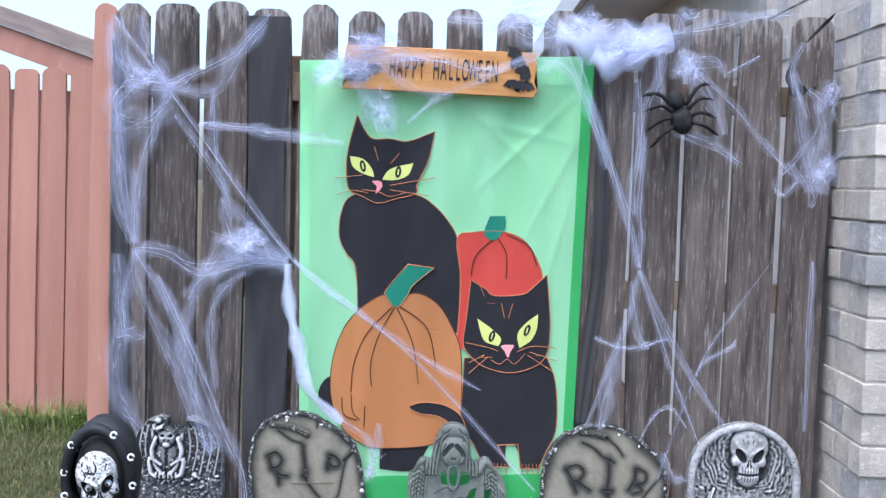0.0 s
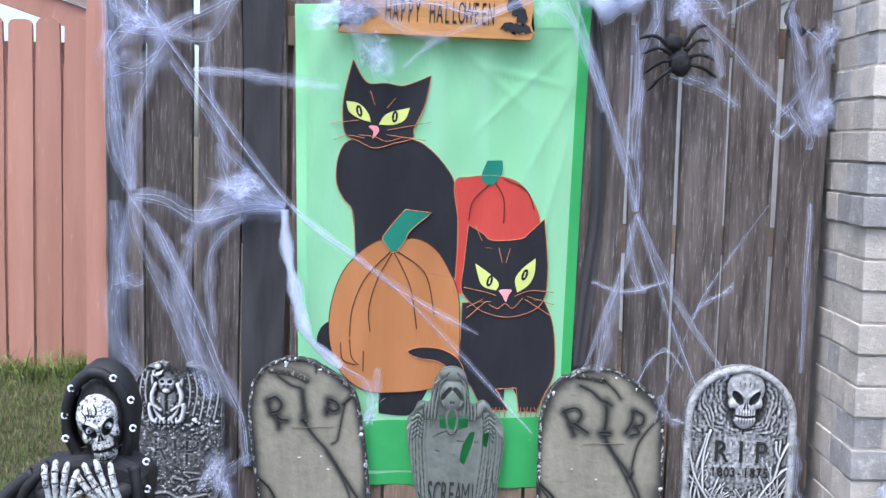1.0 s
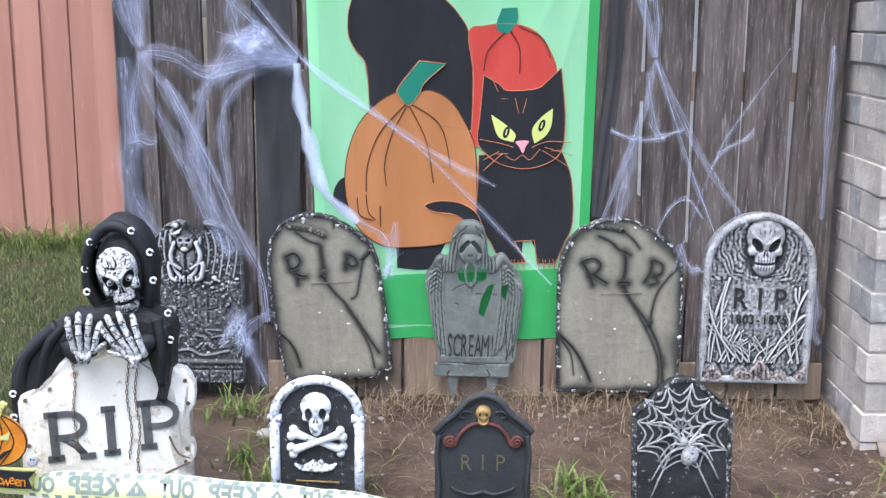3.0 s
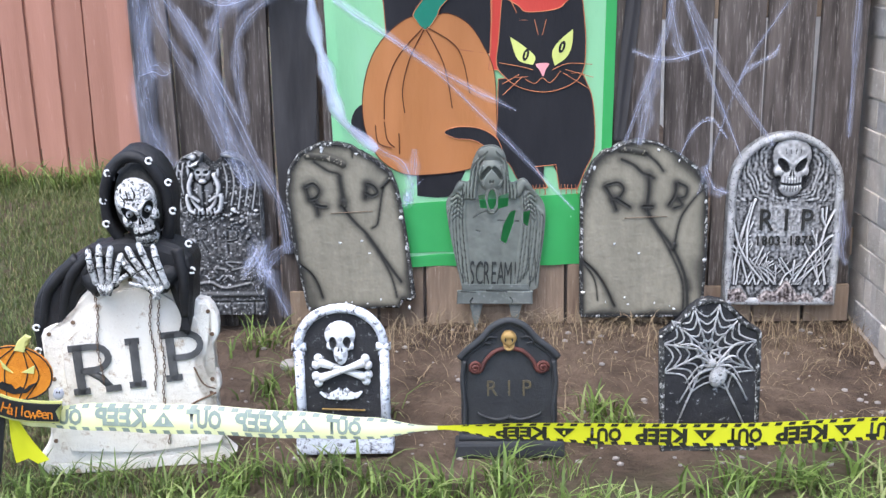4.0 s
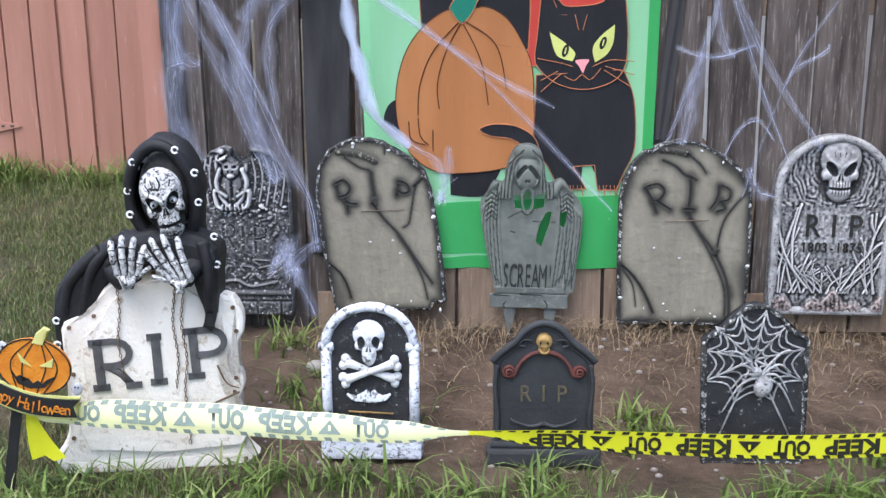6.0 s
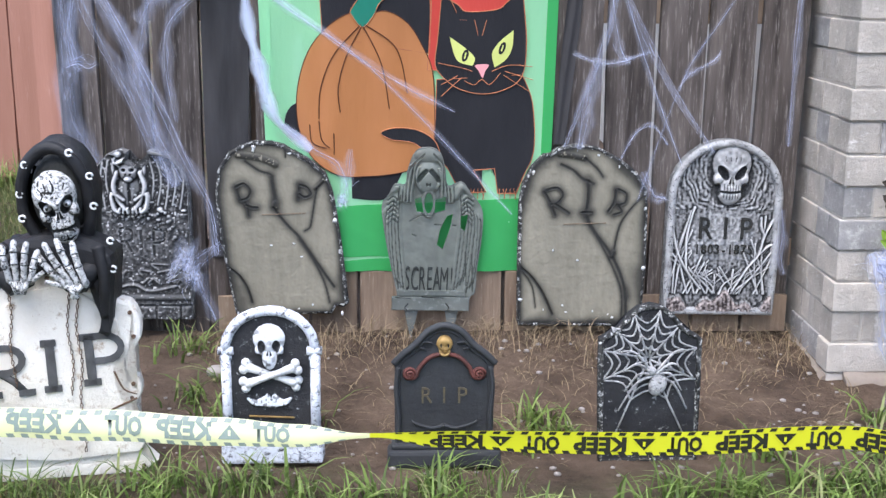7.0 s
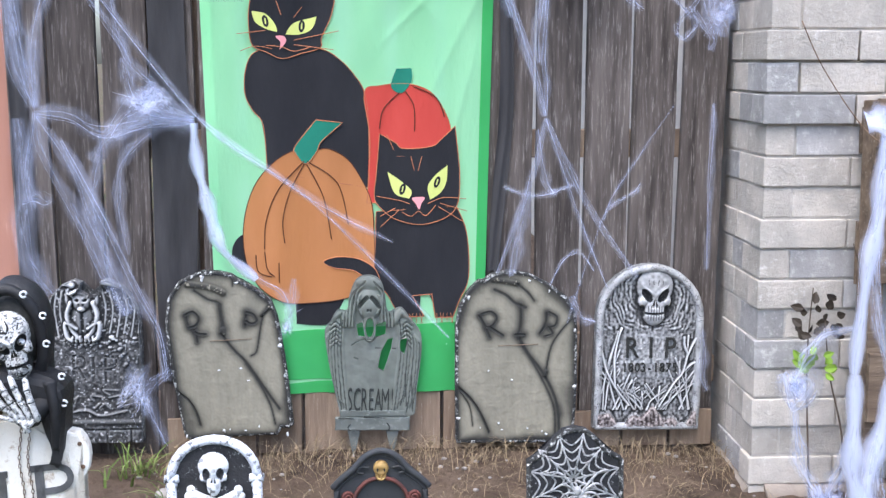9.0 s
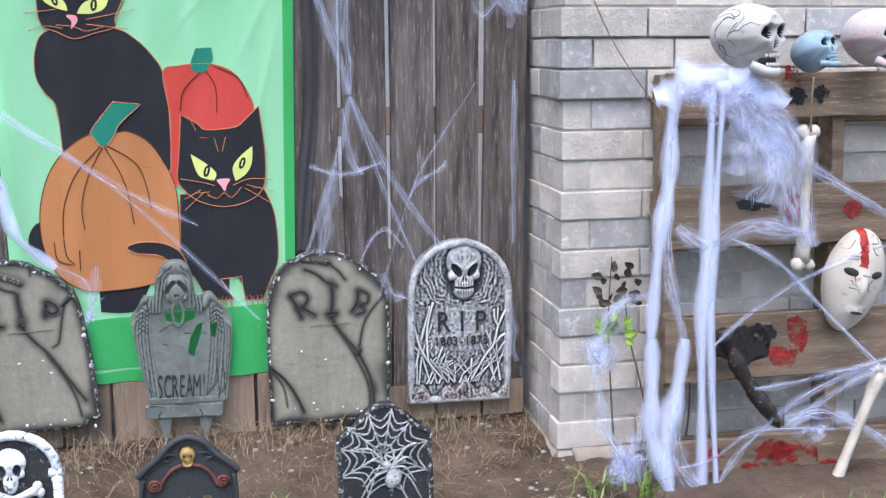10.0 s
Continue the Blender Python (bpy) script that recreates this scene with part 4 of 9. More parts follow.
def stone(name, at, label, outline, thick, material, rim=0.0, sink=0.0, edge=0.008):
    t = thing(name, at, label, "tombstone", "Halloween tombstones")
    bm = bmesh.new()
    slab(bm, outline, thick, edge, rim, sink)
    part("slab", bm, material, t)
    return t


def cords(name, parent, runs, material, label=""):
    for pts, r, r2 in runs:
        bm = bmesh.new()
        tube(bm, pts, r, 6, r2, flat=0.55)
        part(name, bm, material, parent, label)


def grain(bm, size, push):
    """Uneven, hand-carved look: pushes the vertices about with a soft noise."""
    for v in bm.verts:
        n = noise.noise_vector(v.co * size)
        v.co += n * push


# winged beast stone
beast_out = [(0.146, 0), (0.150, 0.20), (0.150, 0.38), (0.142, 0.43), (0.122, 0.475), (0.090, 0.51), (0.05, 0.526), (0.028, 0.518), (0.034, 0.49), (0.015, 0.475), (-0.015, 0.475), (-0.034, 0.49), (-0.028, 0.518), (-0.05, 0.526), (-0.09, 0.51), (-0.122, 0.475), (-0.142, 0.43), (-0.15, 0.38), (-0.15, 0.20), (-0.146, 0)]
beast = stone("tombstone", pose(-0.812, 3.475, 0.014, -1.5, 0, 0), "dark silver-brushed tombstone with a winged beast, against the fence", beast_out, 0.035, M_SILVER)
rv = Relief(-0.150, 0.150, 0.0, 0.528, 0.0024)
rv.H += 0.004 * rv.cloud(0.022, 1) * (rv.Z < 0.33) + 0.003 * rv.cloud(0.009, 2) + 0.002 * rv.cloud(0.005, 3)
BX = -0.026
# wings: a heavy leading edge, ribs and the skin between them
for s, wide in ((-1, 0.125), (1, 0.172)):
    tip = [(BX + s * 0.030, 0.510), (BX + s * 0.060, 0.520), (BX + s * wide * 0.72, 0.505), (BX + s * wide, 0.465)]
    for k in range(6):
        u = 0.36 + 0.64 * k / 5
        rv.stroke([(BX + s * wide * u, 0.500 - 0.04 * u * u), (BX + s * wide * (u + 0.06), 0.43), (BX + s * wide * (u - 0.02), 0.345 + 0.012 * (k % 2))], 0.0034, 0.006)
    rv.stroke([(BX + s * 0.030, 0.512), (BX + s * 0.045, 0.48), (BX + s * 0.042, 0.43)], 0.006, 0.012)
    rv.stroke(tip, 0.011, 0.018)
# crouching body, arms and legs
rv.blob(BX, 0.400, 0.040, 0.058, 0.016)
rv.H -= 0.008 * np.exp(-(((rv.X - BX) / 0.006) ** 2 + ((rv.Z - 0.385) / 0.035) ** 2))
for s in (-1, 1):
    rv.stroke([(BX + s * 0.034, 0.455), (BX + s * 0.046, 0.415), (BX + s * 0.034, 0.375), (BX + s * 0.014, 0.345)], 0.0085, 0.021)
    rv.stroke([(BX + s * 0.018, 0.375), (BX + s * 0.050, 0.392), (BX + s * 0.048, 0.350), (BX + s * 0.034, 0.338)], 0.0085, 0.022)
    rv.stroke([(BX + s * 0.024, 0.475), (BX + s * 0.040, 0.486)], 0.006, 0.018)
    for k in range(3):
        rv.stroke([(BX + s * (0.008 + 0.011 * k), 0.348), (BX + s * (0.008 + 0.012 * k), 0.334)], 0.0042, 0.022)
rv.blob(BX, 0.462, 0.031, 0.038, 0.026)
rv.stroke([(BX - 0.028, 0.486), (BX, 0.496), (BX + 0.028, 0.486)], 0.007, 0.030)
rv.blob(BX, 0.438, 0.016, 0.014, 0.032)
for s in (-1, 1):
    rv.blob(BX + s * 0.012, 0.465, 0.008, 0.006, -0.014)
    rv.blob(BX + s * 0.007, 0.452, 0.004, 0.004, -0.010)
rv.stroke([(BX - 0.012, 0.430), (BX, 0.427), (BX + 0.012, 0.430)], 0.003, -0.010)
# rubble perch, sunken letters, scrolls, ledge and coursed plinth
for k in range(46):
    q = random.Random(k)
    rv.blob(q.uniform(-0.085, 0.06) if k < 22 else q.uniform(0.02, 0.14), q.uniform(0.312, 0.332) if k < 22 else q.uniform(0.25, 0.345), q.uniform(0.004, 0.009), q.uniform(0.004, 0.008), q.uniform(0.008, 0.014))
for line in ([(-0.060, 0.285), (-0.060, 0.205)], [(-0.060, 0.285), (-0.030, 0.280), (-0.030, 0.250), (-0.060, 0.245)], [(-0.045, 0.245), (-0.026, 0.205)], [(0.0, 0.283), (0.0, 0.205)], [(0.038, 0.283), (0.038, 0.200)], [(0.038, 0.283), (0.068, 0.276), (0.066, 0.245), (0.038, 0.240)]):
    rv.stroke(line, 0.0075, 0.006)
    rv.stroke(line, 0.0045, -0.009)
for k in range(26):
    q = random.Random(100 + k)
    x, z = q.uniform(-0.13, 0.12), q.uniform(0.105, 0.165)
    rv.stroke([(x, z), (x + q.uniform(-0.02, 0.02), z + 0.016), (x + q.uniform(-0.03, 0.03), z + q.uniform(-0.01, 0.02))], 0.0045, 0.009)
rv.stroke([(-0.10, 0.095), (-0.03, 0.112), (0.02, 0.092), (0.10, 0.108)], 0.006, 0.011)
rv.stroke([(-0.148, 0.072), (0.148, 0.072)], 0.011, 0.010)
for line in ([(-0.148, 0.045), (0.148, 0.045)], [(-0.06, 0.045), (-0.06, 0.004)], [(0.035, 0.045), (0.035, 0.004)], [(0.11, 0.045), (0.11, 0.004)]):
    rv.stroke(line, 0.004, -0.006)
rv.stroke([(0.146, 0.0), (0.147, 0.38)], 0.004, 0.008)
rv.drybrush(12, 230.0, 0.11)
rv.P = rv.P * (0.40 + 0.60 * np.clip((rv.Z - 0.30) / 0.04, 0, 1)) + 0.04 * (rv.Z < 0.32)
rv.P = np.maximum(rv.P, 0.75 * (rv.cloud(0.006, 21) > 0.86))
rv.mesh("carved_face", rv.inside(outset(beast_out, -0.003)), -0.0352, P_BEAST, beast, "winged beast and scrolls in dry-brushed relief")


# two grey stones with cracked faces
def cracked(at, label, outline, features, scale, seed):
    """A foam stone whose carved cracks and letters are misted with black spray."""
    t = stone("tombstone", at, label, outline, 0.033, M_EDGE, edge=0.004)
    fit_ = lambda pts: [((x - scale[0]) * scale[1], (scale[2] - z) * scale[3]) for x, z in pts]
    xs, zs = [q[0] for q in outline], [q[1] for q in outline]
    rv = Relief(min(xs), max(xs), min(zs), max(zs), 0.0025, 1.0)
    edge = rv.near([tuple(q) for q in outline] + [tuple(outline[0])])
    mist = rv.cloud(0.08, seed)
    rv.P -= np.exp(-(edge / (0.010 + 0.022 * mist)) ** 2)
    rv.P -= 0.10 * rv.cloud((0.05, 0.5), seed + 1) + 0.12 * rv.cloud(0.012, seed + 2) * rv.cloud(0.05, seed + 5)
    rv.H += 0.0015 * rv.cloud(0.02, seed + 3) + 0.001 * rv.cloud(0.006, seed + 4)
    for kind, pts, r in features:
        line = fit_(pts)
        if kind == "letter":
            rv.spray(line, r * 1.7, 0.0, 0.9)
            rv.stroke(line, r * 0.9, 0.004)
            rv.stroke(line, r * 0.45, -0.005, 0.0)
        elif kind == "crack":
            rv.spray(line, r * 1.5, 0.0, 0.72)
            rv.stroke(line, r * 0.5, -0.006, 0.0)
        elif kind == "ridge":
            rv.spray(line, r * 1.5, 0.0, 0.9)
            rv.stroke(line, r * 0.8, 0.006)
        else:
            rv.spray(line, r, 0.0, 0.7)
    lift = np.clip(rv.H - 0.003, 0, 1)
    rv.P = np.maximum(rv.P, np.where(lift > 0, 0.9 * (rv.cloud(0.005, seed + 6) > 0.80) * (lift > 0.0005), 0))
    rv.P = np.clip(rv.P, 0, 1)
    rv.mesh("carved_face", rv.inside(outset(outline, -0.004)), -0.0445, P_GREY, t, "grey-green face with black sprayed cracks and smudged letters")
    bm = bmesh.new()
    tube(bm, [(q[0], -0.039, q[1]) for q in outset(outline, -0.004)], 0.0075, 7, closed=True)
    grain(bm, 60.0, 0.004)
    part("rim", bm, M_EDGE, t, "black edge with chipped white foam")
    q = random.Random(seed)
    for k in range(16):
        bm = bmesh.new()
        if k < 8:
            p = outline[q.randrange(len(outline))]
            x, z = p[0] * 0.97, max(0.01, p[1] - 0.012 + q.uniform(-0.02, 0.01))
        else:
            x, z = q.uniform(-0.13, 0.13), q.choice((q.uniform(0.02, 0.05), q.uniform(0.05, 0.40)))
        big = 1.0 if k < 8 else 0.55
        ball(bm, (x, -0.0465, z), (big * q.uniform(0.003, 0.010), 0.003, big * q.uniform(0.003, 0.008)), 0, 1)
        grain(bm, 200.0, 0.003)
        part("chip", bm, M_BONE, t, "chipped white foam")
    bm = bmesh.new()
    tube(bm, [(-0.06, -0.0485, 0.318), (0.07, -0.0485, 0.323)], 0.0012, 5)
    part("tie_wire", bm, M_WOOD2, t, "thin brown wire tie")
    return t


SC1, SC2 = (385, 0.000573, 912, 0.00062), (383, 0.000588, 968, 0.000607)
cr_out = [(0.172, 0.0), (0.192, 0.05), (0.196, 0.20), (0.194, 0.38), (0.185, 0.43), (0.155, 0.475), (0.105, 0.515), (0.04, 0.55), (-0.02, 0.56), (-0.08, 0.548), (-0.105, 0.53), (-0.125, 0.528), (-0.16, 0.49), (-0.185, 0.44), (-0.195, 0.38), (-0.194, 0.20), (-0.190, 0.10), (-0.19, 0.0)]
cr2_out = [((x - 385) * 0.000573, (912 - z) * 0.00062) for x, z in ((345, 908), (560, 897), (632, 893), (660, 855), (702, 862), (721, 846), (714, 760), (692, 560), (668, 400), (645, 285), (612, 200), (540, 142), (432, 86), (400, 64), (330, 48), (240, 46), (168, 76), (120, 98), (62, 180), (42, 300), (52, 430), (76, 600), (92, 700), (115, 830), (130, 895), (150, 911))]
cracked(pose(-0.386, 3.472, 0.026, -1.5, 0, 0), "grey-green cracked tombstone, tilted against the fence", cr2_out, (
    ("letter", [(150, 270), (165, 320), (200, 350), (210, 405)], 0.009), ("letter", [(150, 265), (190, 250), (222, 285), (205, 320), (170, 330)], 0.009), ("letter", [(200, 355), (225, 365), (255, 365)], 0.009),
    ("letter", [(480, 255), (470, 325)], 0.009), ("letter", [(480, 255), (515, 265), (535, 300), (505, 315), (475, 300)], 0.009),
    ("ridge", [(165, 110), (230, 115), (300, 130), (355, 155)], 0.013), ("crack", [(200, 140), (270, 185), (330, 205), (340, 250), (350, 330)], 0.007),
    ("crack", [(335, 215), (340, 260), (352, 335)], 0.011), ("ridge", [(352, 345), (350, 362)], 0.013),
    ("crack", [(340, 365), (400, 440), (470, 510), (520, 580), (570, 650), (620, 720), (650, 760)], 0.009), ("crack", [(470, 520), (540, 620), (600, 740), (625, 840)], 0.005),
    ("crack", [(610, 215), (570, 270), (545, 390), (530, 460), (500, 480)], 0.005), ("ridge", [(560, 270), (610, 225)], 0.006),
    ("crack", [(95, 665), (150, 705), (190, 765), (215, 840)], 0.008), ("mist", [(100, 700), (150, 800), (165, 900)], 0.022), ("mist", [(690, 720), (700, 830)], 0.02),
    ("crack", [(405, 60), (408, 120)], 0.003)), SC1, 3)
cracked(pose(0.520, 3.472, -0.004, -1.5, 0.5, 0), "grey-green cracked tombstone with smudged letters, leaning on the fence", cr_out, (
    ("letter", [(175, 283), (205, 330), (235, 400)], 0.009), ("letter", [(185, 275), (240, 262), (272, 295), (250, 335), (215, 345)], 0.008), ("letter", [(235, 345), (305, 388)], 0.010),
    ("letter", [(400, 225), (405, 300), (397, 395)], 0.011), ("letter", [(375, 385), (425, 385)], 0.009),
    ("letter", [(545, 270), (540, 330), (510, 378)], 0.009), ("letter", [(555, 265), (600, 290), (595, 335), (560, 345)], 0.008), ("letter", [(555, 345), (580, 380), (540, 395)], 0.008),
    ("ridge", [(250, 92), (310, 98), (380, 112)], 0.011), ("crack", [(380, 112), (440, 160), (475, 205)], 0.007), ("crack", [(258, 145), (320, 172), (370, 215), (430, 240)], 0.009),
    ("crack", [(400, 410), (450, 490), (530, 590), (590, 700), (620, 800), (630, 930)], 0.010), ("crack", [(405, 435), (480, 545), (560, 690), (600, 800), (606, 930)], 0.005),
    ("crack", [(700, 290), (640, 350), (575, 450), (548, 590)], 0.006), ("ridge", [(548, 585), (542, 605)], 0.008),
    ("crack", [(65, 668), (130, 725), (190, 810), (240, 915)], 0.009), ("crack", [(75, 690), (130, 770), (150, 880)], 0.003),
    ("mist", [(690, 690), (700, 800)], 0.03), ("mist", [(620, 780), (630, 820)], 0.014), ("mist", [(85, 250), (110, 180), (190, 110)], 0.024), ("mist", [(560, 150), (690, 250)], 0.022)), SC2, 8)

# skull and branches stone
t5_out = arch(0.352, 0.545, 0.37, 18)
t5 = stone("tombstone", pose(0.955, 3.478, 0.026, -1.5, 0.8, 0), "silver-brushed tombstone with skull and bare branches, leaning on the fence", t5_out, 0.038, M_SILVERL, 0.022, 0.010)
bm = bmesh.new()
tube(bm, [(q[0], -0.036, q[1]) for q in outset(t5_out, -0.012)], 0.0125, 7, closed=True)
grain(bm, 50.0, 0.002)
part("rim", bm, M_PALERIM, t5, "pale chipped rim")
rv = Relief(-0.170, 0.170, 0.006, 0.54, 0.0022)
KX, KZ = 0.012, 0.438
ang = np.arctan2(rv.Z - KZ, rv.X - KX)
far = np.hypot(rv.X - KX, rv.Z - KZ)
# chiselled ground, its marks running round the skull
warp = rv.cloud(0.03, 4) * 9
rv.H += 0.004 * (0.5 + 0.5 * np.sin(far * 420 + ang * 5 + warp)) * rv.cloud(0.022, 5) * (rv.Z > 0.33)
rv.H += 0.003 * rv.cloud((0.006, 0.022), 6) + 0.003 * rv.cloud(0.009, 7) + 0.0015 * rv.cloud(0.0045, 8)
# hollow round the skull
rv.blob(KX, KZ, 0.080, 0.112, -0.012)
ring = np.clip(2.5 * (1 - ((rv.X - KX) / 0.076) ** 2 - ((rv.Z - KZ) / 0.108) ** 2), 0, 1)
on = rv.skull(KX, KZ, 0.062, 0.094, 0.022)
face_paint = np.where(on, rv.P, 1.0)
# bare branches rising from the mound
rnd = random.Random(12)
for k in range(13):
    for s in (-1, 1):
        x = s * (0.02 + 0.125 * k / 12)
        top = 0.12 + 0.20 * (abs(x) / 0.145) ** 2.6 + rnd.uniform(-0.02, 0.03)
        sway = rnd.uniform(-0.07, 0.07) + s * 0.02
        a, b = (x - sway * 0.5, 0.065), (x + sway * 0.1 + rnd.uniform(-0.012, 0.012), 0.065 + (top - 0.065) * 0.5)
        c = (max(-0.155, min(0.155, x + sway)), top)
        rv.stroke([a, b, c], rnd.uniform(0.0026, 0.0040), 0.010)
        for j in range(2):
            d = rnd.choice((-1, 1)) * rnd.uniform(0.02, 0.045)
            rv.stroke([b, (b[0] + d * 0.6, b[1] + 0.022), (max(-0.157, min(0.157, b[0] + d)), b[1] + rnd.uniform(0.025, 0.05))], 0.0024, 0.008)
for s, line in ((1, [(0.04, 0.075), (0.085, 0.15), (0.115, 0.19), (0.13, 0.25), (0.16, 0.315)]), (1, [(0.115, 0.19), (0.14, 0.215), (0.16, 0.225)]), (1, [(0.13, 0.25), (0.118, 0.275), (0.115, 0.305)]), (-1, [(-0.06, 0.08), (-0.10, 0.13), (-0.135, 0.19), (-0.155, 0.26)]), (-1, [(-0.108, 0.14), (-0.112, 0.24), (-0.10, 0.31), (-0.092, 0.335)])):
    rv.stroke(line, 0.0045, 0.013)
# heaped earth at the foot
heap = 0.055 + 0.022 * np.sin(rv.X * 34 + 1.2) + 0.012 * np.sin(rv.X * 90)
soil = np.clip((heap - rv.Z) / 0.02, 0, 1)
rv.H = rv.H * (1 - 0.5 * soil) + soil * (0.010 + 0.008 * rv.cloud((0.008, 0.02), 9) + 0.004 * rv.cloud(0.005, 10))
rv.drybrush(10, 260.0, 0.25)
rv.P += 0.22 * np.clip(1 - ((rv.Z - 0.245) / 0.085) ** 4, 0, 1) * np.clip(1 - (rv.X / 0.12) ** 4, 0, 1)
rv.P *= 1 - 0.9 * ring * ~on
rv.P = rv.P * np.where(on, np.clip(0.25 + face_paint, 0, 1), 1.0)
rv.P = np.where(on & (face_paint > 0.6), np.maximum(rv.P, 0.28 + 0.45 * rv.cloud(0.010, 15)), rv.P)
keep = rv.inside(outset(t5_out, -0.014))
earth = rv.Z < heap - 0.012
rv.mesh("carved_face", keep & ~earth, -0.029, P_SILVER, t5, "skull and bare branches in dry-brushed relief")
grown = earth.copy()
grown[1:] |= earth[:-1]
grown[:, 1:] |= earth[:, :-1]
grown[:, :-1] |= earth[:, 1:]
rv.mesh("mound", keep & grown, -0.029, painted("reddish_drybrushed_relief", (0.035, 0.025, 0.024), (0.50, 0.44, 0.42), 110.0, 0.5), t5, "rough reddish-grey mound of earth in relief")
letters("letter", "RIP", 0.098, pose(0.006, -0.037, 0.268, 90), 0.063, M_MATTBLACK, t5, "black raised letter", 0.010, 0.80)
letters("numeral", "1803-1875", 0.044, pose(0.004, -0.038, 0.204, 90), 0.0205, M_MATTBLACK, t5, "small black raised numeral", 0.008, 0.80)

# skull and crossbones stone
s1_out = arch(0.225, 0.385, 0.285, 16)
s1 = stone("tombstone", pose(-0.345, 2.735, -0.122, -2, 0, 0), "small black tombstone with white skull, crossbones and columns", s1_out, 0.03, M_DKFOAM)
bm = bmesh.new()
top = [(0.108 * math.cos(math.pi * i / 16), -0.032, 0.290 + 0.098 * math.sin(math.pi * i / 16)) for i in range(17)]
tube(bm, top, 0.0125, 8)
grain(bm, 60.0, 0.002)
part("arch", bm, M_WHITEFOAM, s1, "white chipped arch moulding")
for s in (-1, 1):
    bm = bmesh.new()
    tube(bm, [(s * 0.107, -0.032, 0.05), (s * 0.107, -0.034, 0.16), (s * 0.108, -0.033, 0.285)], 0.0125, 8)
    tube(bm, [(s * 0.107 - 0.018, -0.035, 0.288), (s * 0.107 + 0.018, -0.035, 0.288)], 0.011, 8)
    tube(bm, [(s * 0.107 - 0.014, -0.035, 0.270), (s * 0.107 + 0.014, -0.035, 0.270)], 0.006, 8)
    grain(bm, 60.0, 0.0015)
    part("column", bm, M_WHITEFOAM, s1, "white chipped column")
bm = bmesh.new()
box(bm, (-0.125, -0.045, 0.0), (0.125, 0.0, 0.055), 0.008)
grain(bm, 40.0, 0.002)
part("foot", bm, M_WHITEFOAM, s1, "white chipped foot")
rv = Relief(-0.046, 0.046, 0.238, 0.358, 0.0016)
on = rv.skull(-0.002, 0.298, 0.041, 0.058, 0.020, False, 0.0, False)
rv.P -= 0.8 * (rv.cloud(0.009, 3) > 0.66) * rv.cloud(0.02, 4)
rv.mesh("skull", on, -0.0295, P_WHITE, s1, "white painted skull in relief, paint chipped")


def long_bone(bm, a, b, r, mi=0):
    a, b = Vector(a), Vector(b)
    d = (b - a).normalized()
    s = d.cross(Vector((0, 1, 0))).normalized()
    tube(bm, [a.lerp(b, u) for u in (0.02, 0.12, 0.3, 0.5, 0.7, 0.88, 0.98)], [r * 1.3, r * 1.1, r * 0.85, r * 0.8, r * 0.85, r * 1.1, r * 1.3], 8, mi=mi)
    for e, g in ((a, -1), (b, 1)):
        for k in (-1, 1):
            ball(bm, e + s * (k * r * 0.85) + d * (g * r * 0.1), (r * 1.1, r * 1.1, r * 1.2), mi, 2)


for s in (-1, 1):
    bm = bmesh.new()
    long_bone(bm, (-0.062, -0.034 - 0.004 * s, 0.226 - 0.022 * s), (0.062, -0.034 - 0.004 * s, 0.226 + 0.022 * s), 0.0105)
    part("crossed_bone", bm, M_BONE, s1, "white painted bone in relief")
rv = Relief(-0.066, 0.052, 0.128, 0.188, 0.0016)
for s, wide in ((-1, 0.056), (1, 0.046)):
    for k in range(5):
        u = 0.25 + 0.75 * k / 4
        rv.stroke([(s * 0.004, 0.150), (s * wide * u * 0.7, 0.172 - 0.005 * k), (s * wide * u, 0.150 + 0.004 * k)], 0.0075 - 0.0006 * k, 0.008, 1.0)
rv.P -= 0.7 * (rv.cloud(0.006, 5) > 0.68)
rv.mesh("winged_ornament", rv.H > 0.0008, -0.0295, P_WHITE, s1, "white painted wings in relief")
bm = bmesh.new()
tube(bm, [(-0.055, -0.034, 0.122), (0.055, -0.034, 0.117)], 0.0025, 6)
part("divider", bm, M_GOLD, s1, "thin brass-coloured bar")
bm = bmesh.new()
for s in (-1, 1):
    tube(bm, spline([(0, -0.034, 0.075), (s * 0.025, -0.038, 0.092), (s * 0.055, -0.036, 0.090), (s * 0.07, -0.034, 0.07)], 4), 0.009, 6, 0.006)
part("scroll", bm, M_BONE, s1, "white painted scroll in relief")

# charcoal stone with red scrolls
s2_out = [(0.122, 0.0), (0.122, 0.2), (0.121, 0.262), (0.105, 0.283), (0.075, 0.305), (0.045, 0.340), (0.025, 0.352), (0.0, 0.357), (-0.025, 0.352), (-0.045, 0.340), (-0.075, 0.305), (-0.105, 0.283), (-0.121, 0.262), (-0.122, 0.2), (-0.122, 0.0)]
s2 = stone("tombstone", pose(0.077, 2.735, -0.132, -2, 0, 0), "small charcoal tombstone with gold skull and red scrolls", s2_out, 0.032, M_CHAR, 0.014, 0.004, 0.006)
bm = bmesh.new()
tube(bm, spline([(0.124, -0.03, 0.262), (0.10, -0.034, 0.288), (0.07, -0.034, 0.312), (0.04, -0.034, 0.345), (0, -0.034, 0.360), (-0.04, -0.034, 0.345), (-0.07, -0.034, 0.312), (-0.10, -0.034, 0.288), (-0.124, -0.03, 0.262)], 4), 0.009, 7)
part("cornice", bm, M_CHAR, s2)
bm = bmesh.new()
box(bm, (-0.14, -0.06, 0.0), (0.14, 0.005, 0.045), 0.010)
box(bm, (-0.13, -0.05, 0.045), (0.13, 0.0, 0.06), 0.006)
